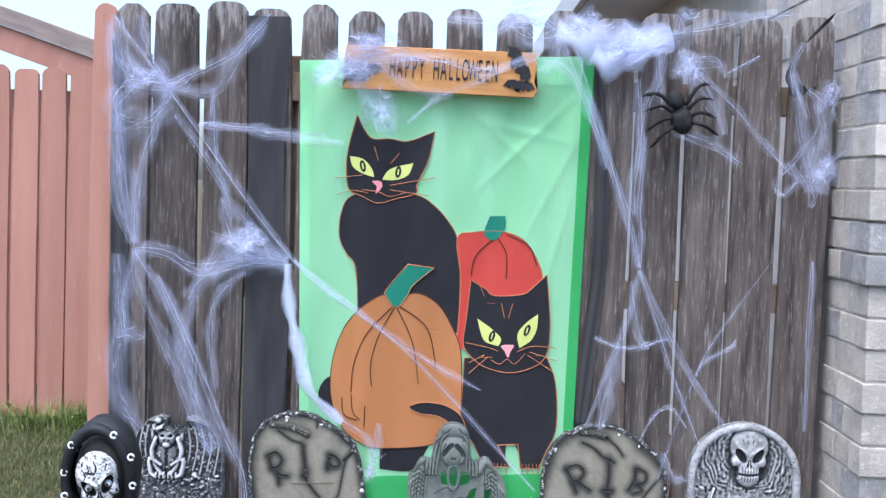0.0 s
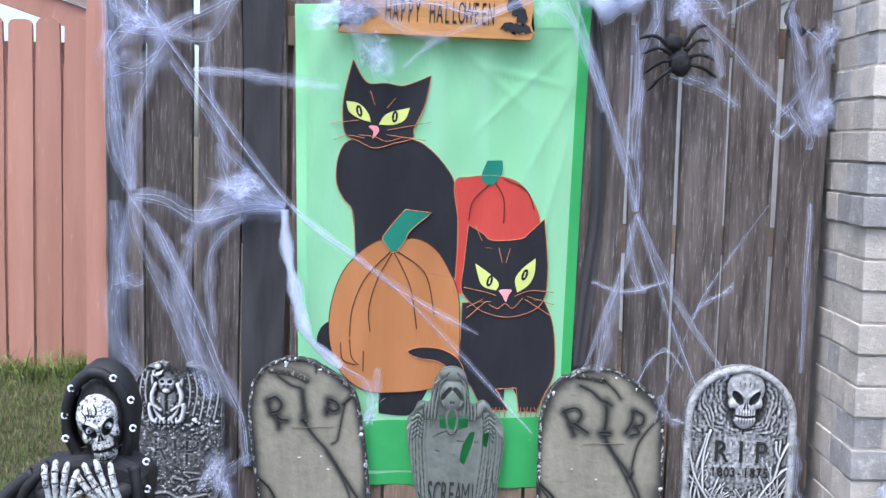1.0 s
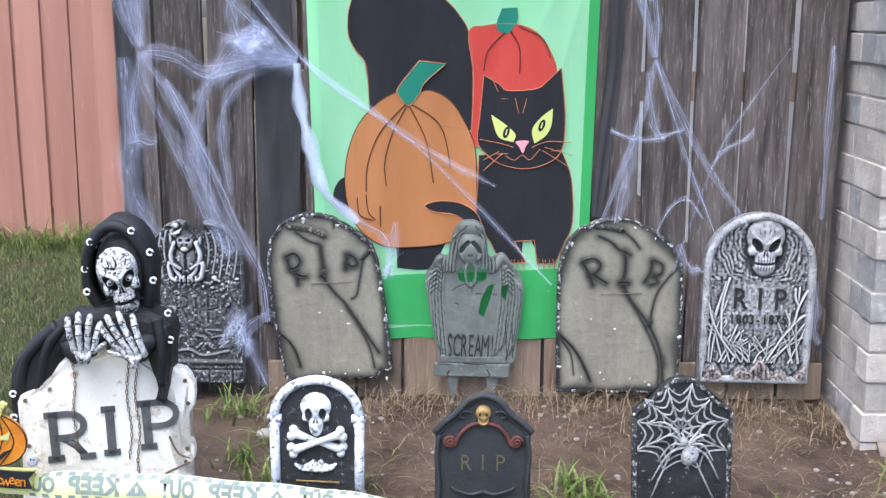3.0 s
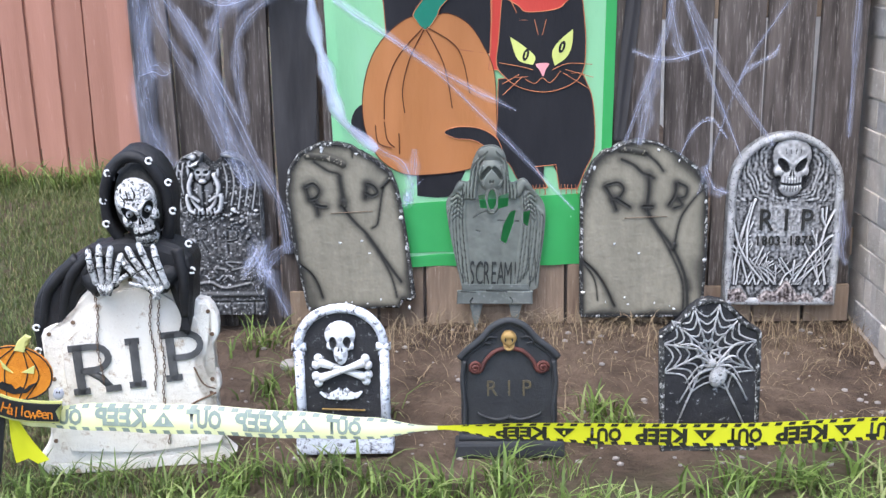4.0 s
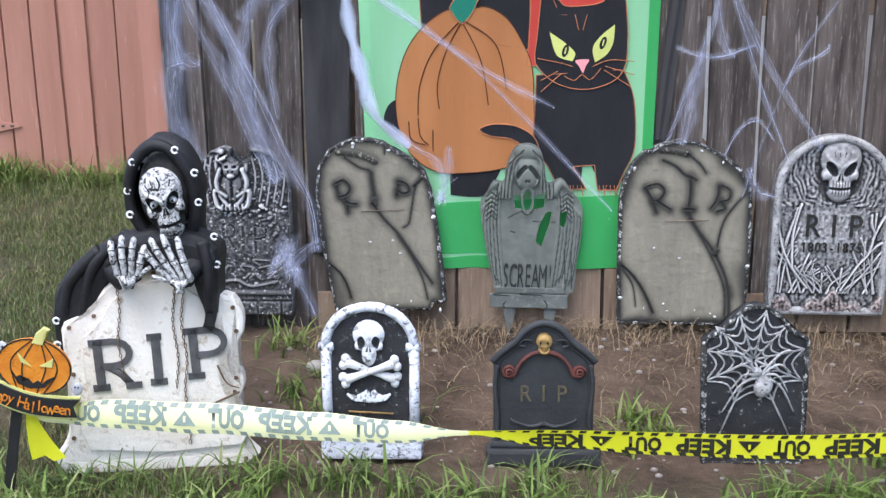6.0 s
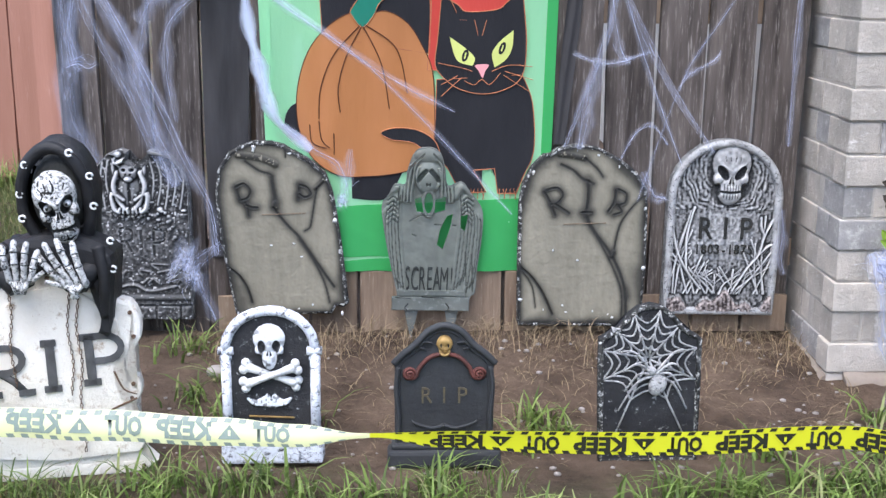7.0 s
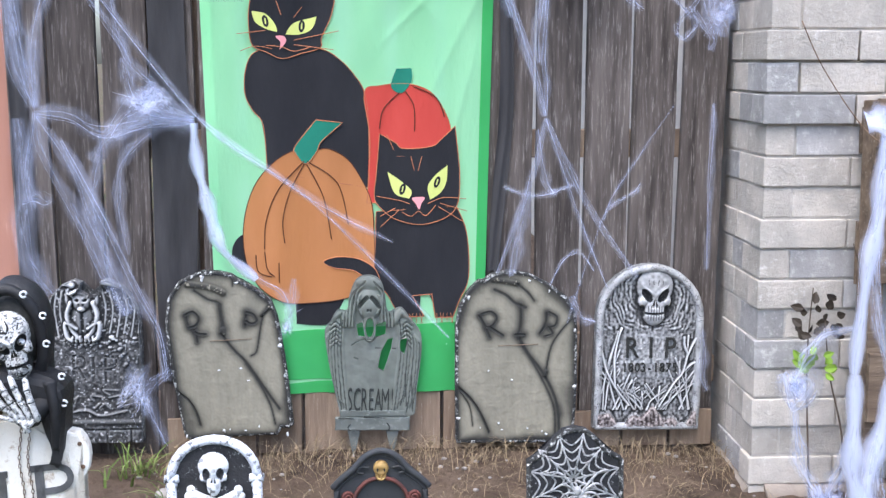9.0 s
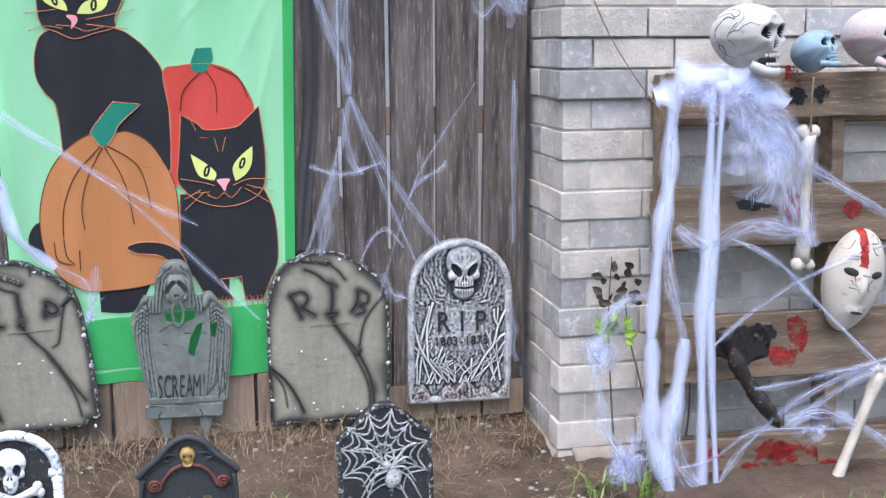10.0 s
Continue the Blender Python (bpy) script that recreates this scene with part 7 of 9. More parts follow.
strands(L, [(-0.606, 3.44, 0.996), (-0.693, 3.44, 0.908), (-0.711, 3.44, 0.785), (-0.686, 3.44, 0.626)], 7, 0.012, 0.0005)
strands(L, [(-0.716, 3.44, 1.556), (-0.708, 3.44, 1.405), (-0.683, 3.44, 1.27), (-0.658, 3.44, 1.202)], 14, 0.012, 0.0005)
strands(L, [(-0.474, 3.42, 1.026), (-0.461, 3.42, 0.879), (-0.433, 3.41, 0.759), (-0.391, 3.4, 0.638), (-0.295, 3.4, 0.543)], 54, 0.012, 0.0008, True)
strands(L, [(-0.444, 3.4, 0.812), (-0.43, 3.4, 0.743), (-0.418, 3.4, 0.708), (-0.426, 3.4, 0.682)], 30, 0.012, 0.0007)
strands(L, [(-0.874, 3.43, 0.974), (-0.735, 3.42, 0.685), (-0.654, 3.4, 0.497), (-0.599, 3.4, 0.372), (-0.578, 3.4, 0.227)], 26, 0.014, 0.0006)
strands(L, [(-0.568, 3.4, 0.264), (-0.632, 3.4, 0.209), (-0.644, 3.4, 0.154), (-0.59, 3.4, 0.024)], 44, 0.016, 0.0006)
strands(L, [(-0.996, 3.44, 0.784), (-0.953, 3.44, 0.801), (-0.932, 3.44, 0.784), (-0.905, 3.44, 0.794)], 30, 0.012, 0.0007)
strands(L, [(-0.371, 3.38, 0.621), (-0.287, 3.38, 0.551), (-0.219, 3.38, 0.507), (-0.19, 3.38, 0.428)], 12, 0.008, 0.0007)
strands(L, [(-0.176, 3.38, 0.551), (-0.182, 3.38, 0.481), (-0.195, 3.38, 0.437), (-0.19, 3.38, 0.407)], 30, 0.01, 0.0007)
strands(MID, [(-0.4, 3.42, 1.608), (-0.298, 3.42, 1.645), (-0.196, 3.42, 1.674), (-0.127, 3.42, 1.667)], 30, 0.028, 0.0006)
strands(MID, [(-0.35, 3.42, 1.677), (-0.264, 3.42, 1.663), (-0.161, 3.42, 1.658), (-0.059, 3.42, 1.669)], 23, 0.02, 0.0006)
strands(MID, [(-0.297, 3.42, 1.594), (-0.244, 3.42, 1.545), (-0.174, 3.42, 1.496), (-0.172, 3.42, 1.444)], 20, 0.022, 0.0006)
strands(MID, [(-0.161, 3.42, 1.658), (-0.025, 3.42, 1.662), (0.113, 3.42, 1.632), (0.265, 3.42, 1.679)], 11, 0.014, 0.0006)
strands(MID, [(-0.121, 3.42, 1.463), (-0.021, 3.42, 1.551), (0.114, 3.42, 1.607), (0.248, 3.42, 1.692)], 5, 0.006, 0.0006)
strands(MID, [(-0.23, 3.42, 1.647), (-0.125, 3.42, 1.582), (-0.038, 3.42, 1.551), (0.013, 3.42, 1.561)], 6, 0.012, 0.0006)
strands(MID, [(-0.011, 3.42, 1.781), (0.108, 3.42, 1.784), (0.227, 3.42, 1.797), (0.331, 3.42, 1.766)], 25, 0.022, 0.0006)
strands(MID, [(0.126, 3.42, 1.743), (0.177, 3.42, 1.77), (0.264, 3.42, 1.722), (0.323, 3.42, 1.749)], 20, 0.022, 0.0006)
strands(MID, [(0.284, 3.42, 1.629), (0.333, 3.42, 1.698), (0.348, 3.42, 1.75), (0.399, 3.42, 1.768)], 12, 0.02, 0.0006)
strands(MID, [(-0.361, 3.42, 1.422), (-0.498, 3.42, 1.426), (-0.618, 3.42, 1.434), (-0.756, 3.42, 1.44)], 5, 0.008, 0.0006)
strands(RIGHT, [(0.323, 3.42, 1.749), (0.434, 3.42, 1.735), (0.554, 3.42, 1.722), (0.672, 3.42, 1.76)], 110, 0.035, 0.0006, True)
strands(RIGHT, [(0.436, 3.42, 1.693), (0.505, 3.42, 1.67), (0.572, 3.42, 1.697), (0.622, 3.42, 1.741)], 70, 0.028, 0.0006, True)
strands(RIGHT, [(0.672, 3.42, 1.76), (0.79, 3.42, 1.789), (0.909, 3.42, 1.818), (1.027, 3.42, 1.83)], 14, 0.012, 0.0006)
strands(RIGHT, [(0.322, 3.42, 1.766), (0.462, 3.42, 1.464), (0.54, 3.42, 1.226), (0.599, 3.42, 1.047)], 16, 0.007, 0.0006)
strands(RIGHT, [(0.365, 3.42, 1.75), (0.48, 3.42, 1.431), (0.568, 3.42, 1.176), (0.602, 3.42, 1.047)], 14, 0.006, 0.0006)
strands(RIGHT, [(0.283, 3.42, 1.663), (0.37, 3.42, 1.632), (0.444, 3.42, 1.481), (0.492, 3.42, 1.345)], 8, 0.01, 0.0006)
strands(RIGHT, [(0.672, 3.42, 1.76), (0.643, 3.42, 1.64), (0.597, 3.42, 1.52), (0.59, 3.42, 1.348)], 16, 0.01, 0.0006)
strands(RIGHT, [(0.575, 3.42, 1.621), (0.584, 3.42, 1.417), (0.569, 3.42, 1.279), (0.575, 3.42, 1.21)], 14, 0.01, 0.0006)
strands(RIGHT, [(0.631, 3.42, 1.724), (0.635, 3.42, 1.64), (0.65, 3.42, 1.555), (0.648, 3.42, 1.53)], 20, 0.008, 0.0006)
strands(RIGHT, [(0.691, 3.42, 1.709), (0.746, 3.42, 1.626), (0.81, 3.42, 1.543), (0.839, 3.42, 1.459)], 50, 0.014, 0.0006)
strands(RIGHT, [(0.71, 3.42, 1.676), (0.778, 3.42, 1.687), (0.821, 3.42, 1.671), (0.837, 3.42, 1.632)], 36, 0.01, 0.0006)
strands(RIGHT, [(0.685, 3.42, 1.463), (0.771, 3.42, 1.448), (0.824, 3.42, 1.424), (0.895, 3.42, 1.375)], 34, 0.012, 0.0006)
strands(RIGHT, [(0.745, 3.42, 1.652), (0.87, 3.42, 1.545), (0.96, 3.42, 1.445), (1.051, 3.42, 1.345)], 12, 0.008, 0.0006)
strands(RIGHT, [(0.689, 3.42, 1.76), (0.703, 3.42, 1.828), (0.721, 3.42, 1.812), (0.755, 3.42, 1.821)], 16, 0.012, 0.0006)
strands(RIGHT, [(0.848, 3.42, 1.646), (0.881, 3.42, 1.664), (0.915, 3.42, 1.682), (0.94, 3.42, 1.7)], 5, 0.004, 0.0006)
strands(RIGHT, [(1.068, 3.4, 1.744), (1.032, 3.4, 1.667), (1.053, 3.4, 1.6), (1.088, 3.4, 1.516)], 22, 0.008, 0.0006)
strands(RIGHT, [(1.083, 3.4, 1.601), (1.127, 3.4, 1.577), (1.149, 3.4, 1.586), (1.121, 3.4, 1.534)], 50, 0.014, 0.0006)
strands(RIGHT, [(1.119, 3.4, 1.568), (1.133, 3.4, 1.467), (1.111, 3.4, 1.381), (1.133, 3.4, 1.288)], 60, 0.018, 0.0006)
strands(RIGHT, [(1.038, 3.4, 1.65), (1.071, 3.4, 1.499), (1.094, 3.4, 1.381), (1.124, 3.4, 1.296)], 20, 0.012, 0.0006)
strands(RIGHT, [(1.115, 3.4, 1.483), (1.059, 3.4, 1.397), (1.011, 3.4, 1.344), (0.996, 3.4, 1.301)], 20, 0.008, 0.0006)
strands(RIGHT, [(0.996, 3.4, 1.301), (1.022, 3.4, 1.28), (1.054, 3.4, 1.32), (1.044, 3.4, 1.354)], 22, 0.006, 0.0006)
strands(RIGHT, [(1.043, 3.4, 1.379), (1.08, 3.4, 1.329), (1.116, 3.4, 1.288), (1.109, 3.4, 1.248)], 40, 0.012, 0.0006)
strands(RIGHT, [(0.603, 3.42, 1.042), (0.679, 3.42, 0.884), (0.773, 3.42, 0.72), (0.904, 3.42, 0.536)], 24, 0.007, 0.0006)
strands(RIGHT, [(0.603, 3.42, 1.048), (0.602, 3.42, 1.159), (0.595, 3.42, 1.244), (0.604, 3.42, 1.447)], 14, 0.007, 0.0006)
strands(RIGHT, [(0.603, 3.42, 1.042), (0.574, 3.42, 0.9), (0.536, 3.42, 0.777), (0.456, 3.42, 0.554)], 20, 0.006, 0.0006)
strands(RIGHT, [(0.552, 3.42, 0.812), (0.538, 3.42, 0.724), (0.515, 3.42, 0.618), (0.5, 3.42, 0.546)], 26, 0.013, 0.0006)
strands(RIGHT, [(0.603, 3.42, 1.039), (0.662, 3.42, 0.867), (0.721, 3.42, 0.71), (0.81, 3.42, 0.499)], 7, 0.004, 0.0006)
strands(RIGHT, [(0.579, 3.42, 1.004), (0.591, 3.42, 0.9), (0.612, 3.42, 0.831), (0.639, 3.42, 0.796)], 7, 0.008, 0.0006)
strands(RIGHT, [(1.006, 3.42, 1.081), (0.902, 3.42, 0.924), (0.798, 3.42, 0.747), (0.683, 3.42, 0.388)], 4, 0.003, 0.0006)
strands(RIGHT, [(0.625, 3.42, 0.513), (0.665, 3.42, 0.594), (0.717, 3.42, 0.618), (0.766, 3.42, 0.56)], 4, 0.003, 0.0006)
strands(RIGHT, [(1.13, 3.42, 1.084), (1.134, 3.42, 1.015), (1.13, 3.42, 0.824), (1.131, 3.42, 0.559)], 7, 0.006, 0.0006)
strands(RIGHT, [(1.13, 3.42, 1.084), (1.13, 3.42, 1.058), (1.133, 3.42, 1.032), (1.13, 3.42, 1.006)], 14, 0.005, 0.0006)
strands(RIGHT, [(0.696, 3.42, 0.479), (0.717, 3.42, 0.416), (0.744, 3.42, 0.399), (0.771, 3.42, 0.39)], 22, 0.01, 0.0006)
strands(RIGHT, [(0.791, 3.42, 0.72), (0.815, 3.42, 0.765), (0.891, 3.42, 0.81), (0.907, 3.42, 0.837)], 4, 0.004, 0.0006)
strands(RIGHT, [(0.473, 3.42, 0.828), (0.543, 3.42, 0.803), (0.613, 3.42, 0.805), (0.698, 3.42, 0.833)], 4, 0.006, 0.0006)
strands(RIGHT, [(1.116, 3.4, 0.366), (1.127, 3.4, 0.276), (1.124, 3.4, 0.204), (1.141, 3.4, 0.164)], 26, 0.009, 0.0006)
strands(PALLET, [(1.454, 2.93, 1.084), (1.459, 2.93, 0.843), (1.43, 2.93, 0.647), (1.417, 2.93, 0.345)], 70, 0.013, 0.0007, True)
strands(PALLET, [(1.417, 2.93, 0.345), (1.418, 2.93, 0.137), (1.446, 2.93, -0.007), (1.498, 2.93, -0.192)], 80, 0.016, 0.0007, True)
strands(PALLET, [(1.465, 2.93, 1.02), (1.449, 2.93, 0.713), (1.475, 2.93, 0.478), (1.519, 2.93, 0.338)], 30, 0.01, 0.0007)
strands(PALLET, [(1.524, 2.93, 0.338), (1.494, 2.93, 0.166), (1.473, 2.93, -0.009), (1.489, 2.93, -0.191)], 50, 0.016, 0.0007, True)
strands(PALLET, [(1.578, 2.93, 1.082), (1.583, 2.93, 0.674), (1.573, 2.93, 0.335), (1.602, 2.93, -0.202)], 60, 0.012, 0.0007, True)
strands(PALLET, [(1.613, 2.93, 1.082), (1.6, 2.93, 0.674), (1.609, 2.93, 0.263), (1.643, 2.93, -0.206)], 34, 0.009, 0.0007, True)
strands(PALLET, [(1.404, 2.93, 1.045), (1.455, 2.93, 1.06), (1.522, 2.93, 1.099), (1.626, 2.93, 1.105)], 110, 0.028, 0.0007, True)
strands(PALLET, [(1.591, 2.93, 1.098), (1.662, 2.93, 1.081), (1.733, 2.93, 1.064), (1.808, 2.93, 1.014)], 90, 0.03, 0.0007, True)
strands(PALLET, [(1.54, 2.93, 1.067), (1.595, 2.93, 1.018), (1.646, 2.93, 1.049), (1.718, 2.93, 1.024)], 60, 0.03, 0.0007)
strands(PALLET, [(1.646, 2.93, 1.049), (1.703, 2.93, 0.967), (1.763, 2.93, 0.835), (1.75, 2.93, 0.735)], 70, 0.05, 0.0007)
strands(PALLET, [(1.717, 2.93, 1.032), (1.813, 2.93, 0.916), (1.859, 2.93, 0.748), (1.896, 2.93, 0.594)], 60, 0.04, 0.0007)
strands(PALLET, [(1.644, 2.93, 1.081), (1.704, 2.93, 0.935), (1.672, 2.93, 0.87), (1.656, 2.93, 0.821)], 30, 0.03, 0.0007)
strands(PALLET, [(1.631, 2.93, 0.993), (1.796, 2.93, 0.9), (1.967, 2.93, 0.795), (2.183, 2.93, 0.677)], 24, 0.009, 0.0007)
strands(PALLET, [(1.616, 2.93, 0.315), (1.766, 2.93, 0.428), (1.947, 2.93, 0.522), (2.188, 2.93, 0.598)], 10, 0.004, 0.0007)
strands(PALLET, [(1.647, 2.93, 0.638), (1.796, 2.93, 0.564), (1.953, 2.93, 0.417), (2.243, 2.93, 0.148)], 9, 0.005, 0.0007)
strands(PALLET, [(1.485, 2.93, 0.678), (1.594, 2.93, 0.607), (1.735, 2.93, 0.668), (1.921, 2.93, 0.627)], 30, 0.02, 0.0007)
strands(PALLET, [(1.512, 2.93, -0.066), (1.622, 2.93, -0.049), (1.768, 2.93, 0.029), (2.036, 2.93, 0.016)], 24, 0.007, 0.0007)
strands(PALLET, [(1.644, 2.93, -0.133), (1.732, 2.93, -0.013), (1.932, 2.93, 0.134), (2.216, 2.93, 0.241)], 22, 0.009, 0.0007)
strands(PALLET, [(1.742, 2.93, 0.166), (1.873, 2.93, 0.174), (2.024, 2.93, 0.199), (2.235, 2.93, 0.239)], 14, 0.007, 0.0007)
strands(PALLET, [(1.881, 2.93, 0.029), (1.972, 2.93, 0.104), (2.103, 2.93, 0.176), (2.237, 2.93, 0.221)], 16, 0.008, 0.0007)
strands(PALLET, [(1.861, 2.93, 0.049), (1.974, 2.93, 0.076), (2.073, 2.93, 0.041), (2.238, 2.93, -0.056)], 34, 0.016, 0.0007)
strands(PALLET, [(1.504, 2.93, 0.165), (1.491, 2.93, 0.007), (1.54, 2.93, -0.087), (1.589, 2.93, -0.146)], 20, 0.02, 0.0007)
strands(PALLET, [(1.452, 3.0, 0.464), (1.345, 3.0, 0.435), (1.294, 3.0, 0.369), (1.269, 3.0, 0.284)], 22, 0.012, 0.0006)
strands(PALLET, [(1.241, 3.0, 0.337), (1.27, 3.0, 0.249), (1.304, 3.0, 0.299), (1.259, 3.0, 0.319)], 70, 0.03, 0.0006)
strands(PALLET, [(1.27, 3.0, 0.249), (1.285, 3.0, 0.124), (1.329, 3.0, 0.014), (1.376, 3.0, -0.063)], 14, 0.014, 0.0006)
strands(PALLET, [(1.357, 3.0, -0.007), (1.378, 3.0, -0.118), (1.412, 3.0, -0.03), (1.397, 3.0, -0.156)], 80, 0.035, 0.0006)
strands(PALLET, [(1.444, 3.0, 0.148), (1.419, 3.0, 0.042), (1.394, 3.0, -0.028), (1.377, 3.0, -0.081)], 16, 0.014, 0.0006)


def tuft(cobweb, c, size, count, r=0.00045):
    """A wad of cotton: a few soft, crumpled flocks with curls of fibre round them."""
    verts, faces, uvs, kinds_ = cobweb
    for k in range(3 + count // 500):
        p = Vector(c) + Vector([web_rnd.gauss(0, 0.30) * q for q in size])
        ra, rb = size[0] * web_rnd.uniform(0.6, 0.9), size[2] * web_rnd.uniform(0.7, 1.1)
        lean = pose(0, 0, 0, web_rnd.uniform(-35, 35), web_rnd.uniform(-30, 30), web_rnd.uniform(-35, 35))
        shift = web_rnd.uniform(0, 80)
        grid = []
        for i in range(6):
            q = i / 5
            row = []
            for j in range(15):
                a = 2 * math.pi * j / 14
                crumple = 1 + 0.25 * math.sin(3 * a + shift) + 0.15 * math.sin(5 * a + 2 * shift)
                at = Vector((ra * q * math.cos(a) * crumple, 0.012 * math.cos(3 * a + shift) * q, rb * q * math.sin(a) * crumple))
                row.append((len(verts), (shift + a * 0.45 * (1 if a <= math.pi else 1), q)))
                verts.append(p + lean @ at)
            grid.append(row)
        for e, f in zip(grid, grid[1:]):
            for j in range(14):
                quad = (e[j], e[j + 1], f[j + 1], f[j])
                faces.append([q[0] for q in quad])
                uvs.extend(q[1] for q in quad)
                kinds_.append(2)
    for k in range(count // 130):
        p = Vector(c) + Vector([web_rnd.gauss(0, 0.40) * q for q in size])
        d = Vector((web_rnd.uniform(-1, 1), web_rnd.uniform(-0.4, 0.4), web_rnd.uniform(-0.7, 0.7))).normalized()
        e = Vector((web_rnd.uniform(-1, 1), web_rnd.uniform(-0.4, 0.4), web_rnd.uniform(-1, 1)))
        ring = []
        for i in range(9):
            d = (d + e * 0.45).normalized()
            p = p + d * 0.007
            ids = []
            for q in (Vector((1, 0, 0)), Vector((-0.5, 0.4, 0.75)), Vector((-0.5, -0.4, -0.75))):
                ids.append(len(verts))
                verts.append(p + q * r * 0.7)
            ring.append(ids)
        for a, b in zip(ring, ring[1:]):
            for j in range(3):
                faces.append((a[j], a[(j + 1) % 3], b[(j + 1) % 3], b[j]))
                uvs.extend(((0, 0),) * 4)
                kinds_.append(0)


tuft(RIGHT, (0.55, 3.42, 1.715), (0.13, 0.03, 0.05), 2600)
tuft(RIGHT, (0.42, 3.42, 1.78), (0.10, 0.03, 0.035), 1000)
tuft(RIGHT, (0.25, 3.43, 1.80), (0.14, 0.03, 0.035), 900)
tuft(RIGHT, (1.135, 3.40, 1.36), (0.05, 0.03, 0.06), 900)
tuft(RIGHT, (1.15, 3.40, 1.58), (0.035, 0.03, 0.05), 500)
tuft(RIGHT, (0.73, 3.41, 1.66), (0.05, 0.03, 0.05), 500)
tuft(MID, (-0.30, 3.41, 1.625), (0.10, 0.03, 0.05), 1300)
tuft(MID, (-0.22, 3.41, 1.70), (0.10, 0.03, 0.035), 700)
tuft(MID, (-0.20, 3.42, 1.50), (0.05, 0.02, 0.06), 500)
tuft(L, (-0.95, 3.43, 1.58), (0.09, 0.02, 0.06), 400)
tuft(L, (-0.60, 3.43, 1.10), (0.08, 0.02, 0.05), 700)
tuft(L, (-0.66, 3.38, 0.18), (0.04, 0.02, 0.07), 700)
tuft(L, (-0.20, 3.37, 0.40), (0.02, 0.02, 0.04), 300)
tuft(PALLET, (1.53, 2.93, 1.07), (0.09, 0.05, 0.04), 2600, 0.0006)
tuft(PALLET, (1.66, 2.93, 1.06), (0.10, 0.05, 0.05), 1400, 0.0006)
tuft(PALLET, (1.76, 2.94, 0.92), (0.10, 0.02, 0.10), 300, 0.0005)
tuft(PALLET, (1.27, 3.0, 0.29), (0.035, 0.03, 0.06), 900)
tuft(PALLET, (1.36, 3.0, -0.09), (0.05, 0.03, 0.06), 1200)
tuft(PALLET, (1.97, 2.92, 0.02), (0.08, 0.03, 0.03), 600)

for (verts, faces, uvs, kinds_), label in ((L, "white stretched cobweb fibres hung across the fence"), (MID, "white cobweb cotton draped over the sign"), (RIGHT, "white cobweb tufts and threads on the fence"), (PALLET, "thick white cobweb strands draped over the pallet")):
    me = bpy.data.meshes.new("cobweb")
    me.from_pydata(verts, [], faces)
    me.materials.append(M_WEB)
    me.materials.append(M_THICK if verts is PALLET[0] else M_VEIL)
    me.materials.append(M_THICK)
    me.materials.append(M_STRIP)
    me.polygons.foreach_set("material_index", kinds_)
    me.polygons.foreach_set("use_smooth", [True] * len(kinds_))
    me.uv_layers.new(name="fibre").data.foreach_set("uv", [c for q in uvs for c in q])
    tagged(new("cobweb", me), label, "cobweb", "stretched cobwebs", "stuff")


# ---- toy spider and black rag on the fence ----
M_BLKPL = mat("dull_black_plastic", (0.02, 0.02, 0.02), (0.01, 0.01, 0.01), 30.0, 0.7, 0, 0.5, 120.0)
spider = thing("toy_spider", pose(0.712, 3.44, 1.50, 0, -12, 0), "large fuzzy black toy spider hung on the fence", "toy spider")
bm = bmesh.new()
ball(bm, (0, -0.02, 0.0), (0.034, 0.028, 0.042), 0, 3)
grain(bm, 90.0, 0.006)
part("abdomen", bm, M_BLKPL, spider)
bm = bmesh.new()
ball(bm, (-0.008, -0.025, 0.062), (0.026, 0.022, 0.028), 0, 3)
grain(bm, 90.0, 0.004)
part("head", bm, M_BLKPL, spider)
for k in range(4):
    for s in (-1, 1):
        z0, dz = 0.045 - 0.018 * k, (0.05, 0.02, -0.02, -0.055)[k]
        bm = bmesh.new()
        tube(bm, spline([(s * 0.02, -0.02, z0), (s * 0.06, -0.04, z0 + dz * 0.6 + 0.015), (s * 0.105, -0.005, z0 + dz)], 5), 0.007, 6, 0.004)
        grain(bm, 120.0, 0.003)
        part("leg", bm, M_BLKPL, spider)
rag = thing("black_rag", (0, 3.46, 0), "torn strip of black gauze hooked on the fence", "rag")
bm = bmesh.new()
path = spline([(1.172, 0, 1.835), (1.10, -0.01, 1.765), (1.048, -0.005, 1.69), (1.043, -0.01, 1.62), (1.075, -0.012, 1.60), (1.12, -0.006, 1.607)], 6)
rows = []
for i, q in enumerate(path):
    w = 0.004 + 0.016 * abs(math.sin(i * 0.33 + 0.4))
    rows.append([bm.verts.new(q + Vector((w * (j - 1) * 0.6, 0.003 * math.sin(i + j), w * (j - 1)))) for j in range(3)])
for a, b in zip(rows, rows[1:]):
    for j in range(2):
        bm.faces.new((a[j], a[j + 1], b[j + 1], b[j]))
part("strip", bm, M_BLKPL, rag)

M_DARKSTRIP = mat("dull_dark_sheet", (0.050, 0.048, 0.050), (0.028, 0.027, 0.028), 5.0, 0.8, 0, 0.3, 25.0, (4, 1, 0.6), spec=0.3)


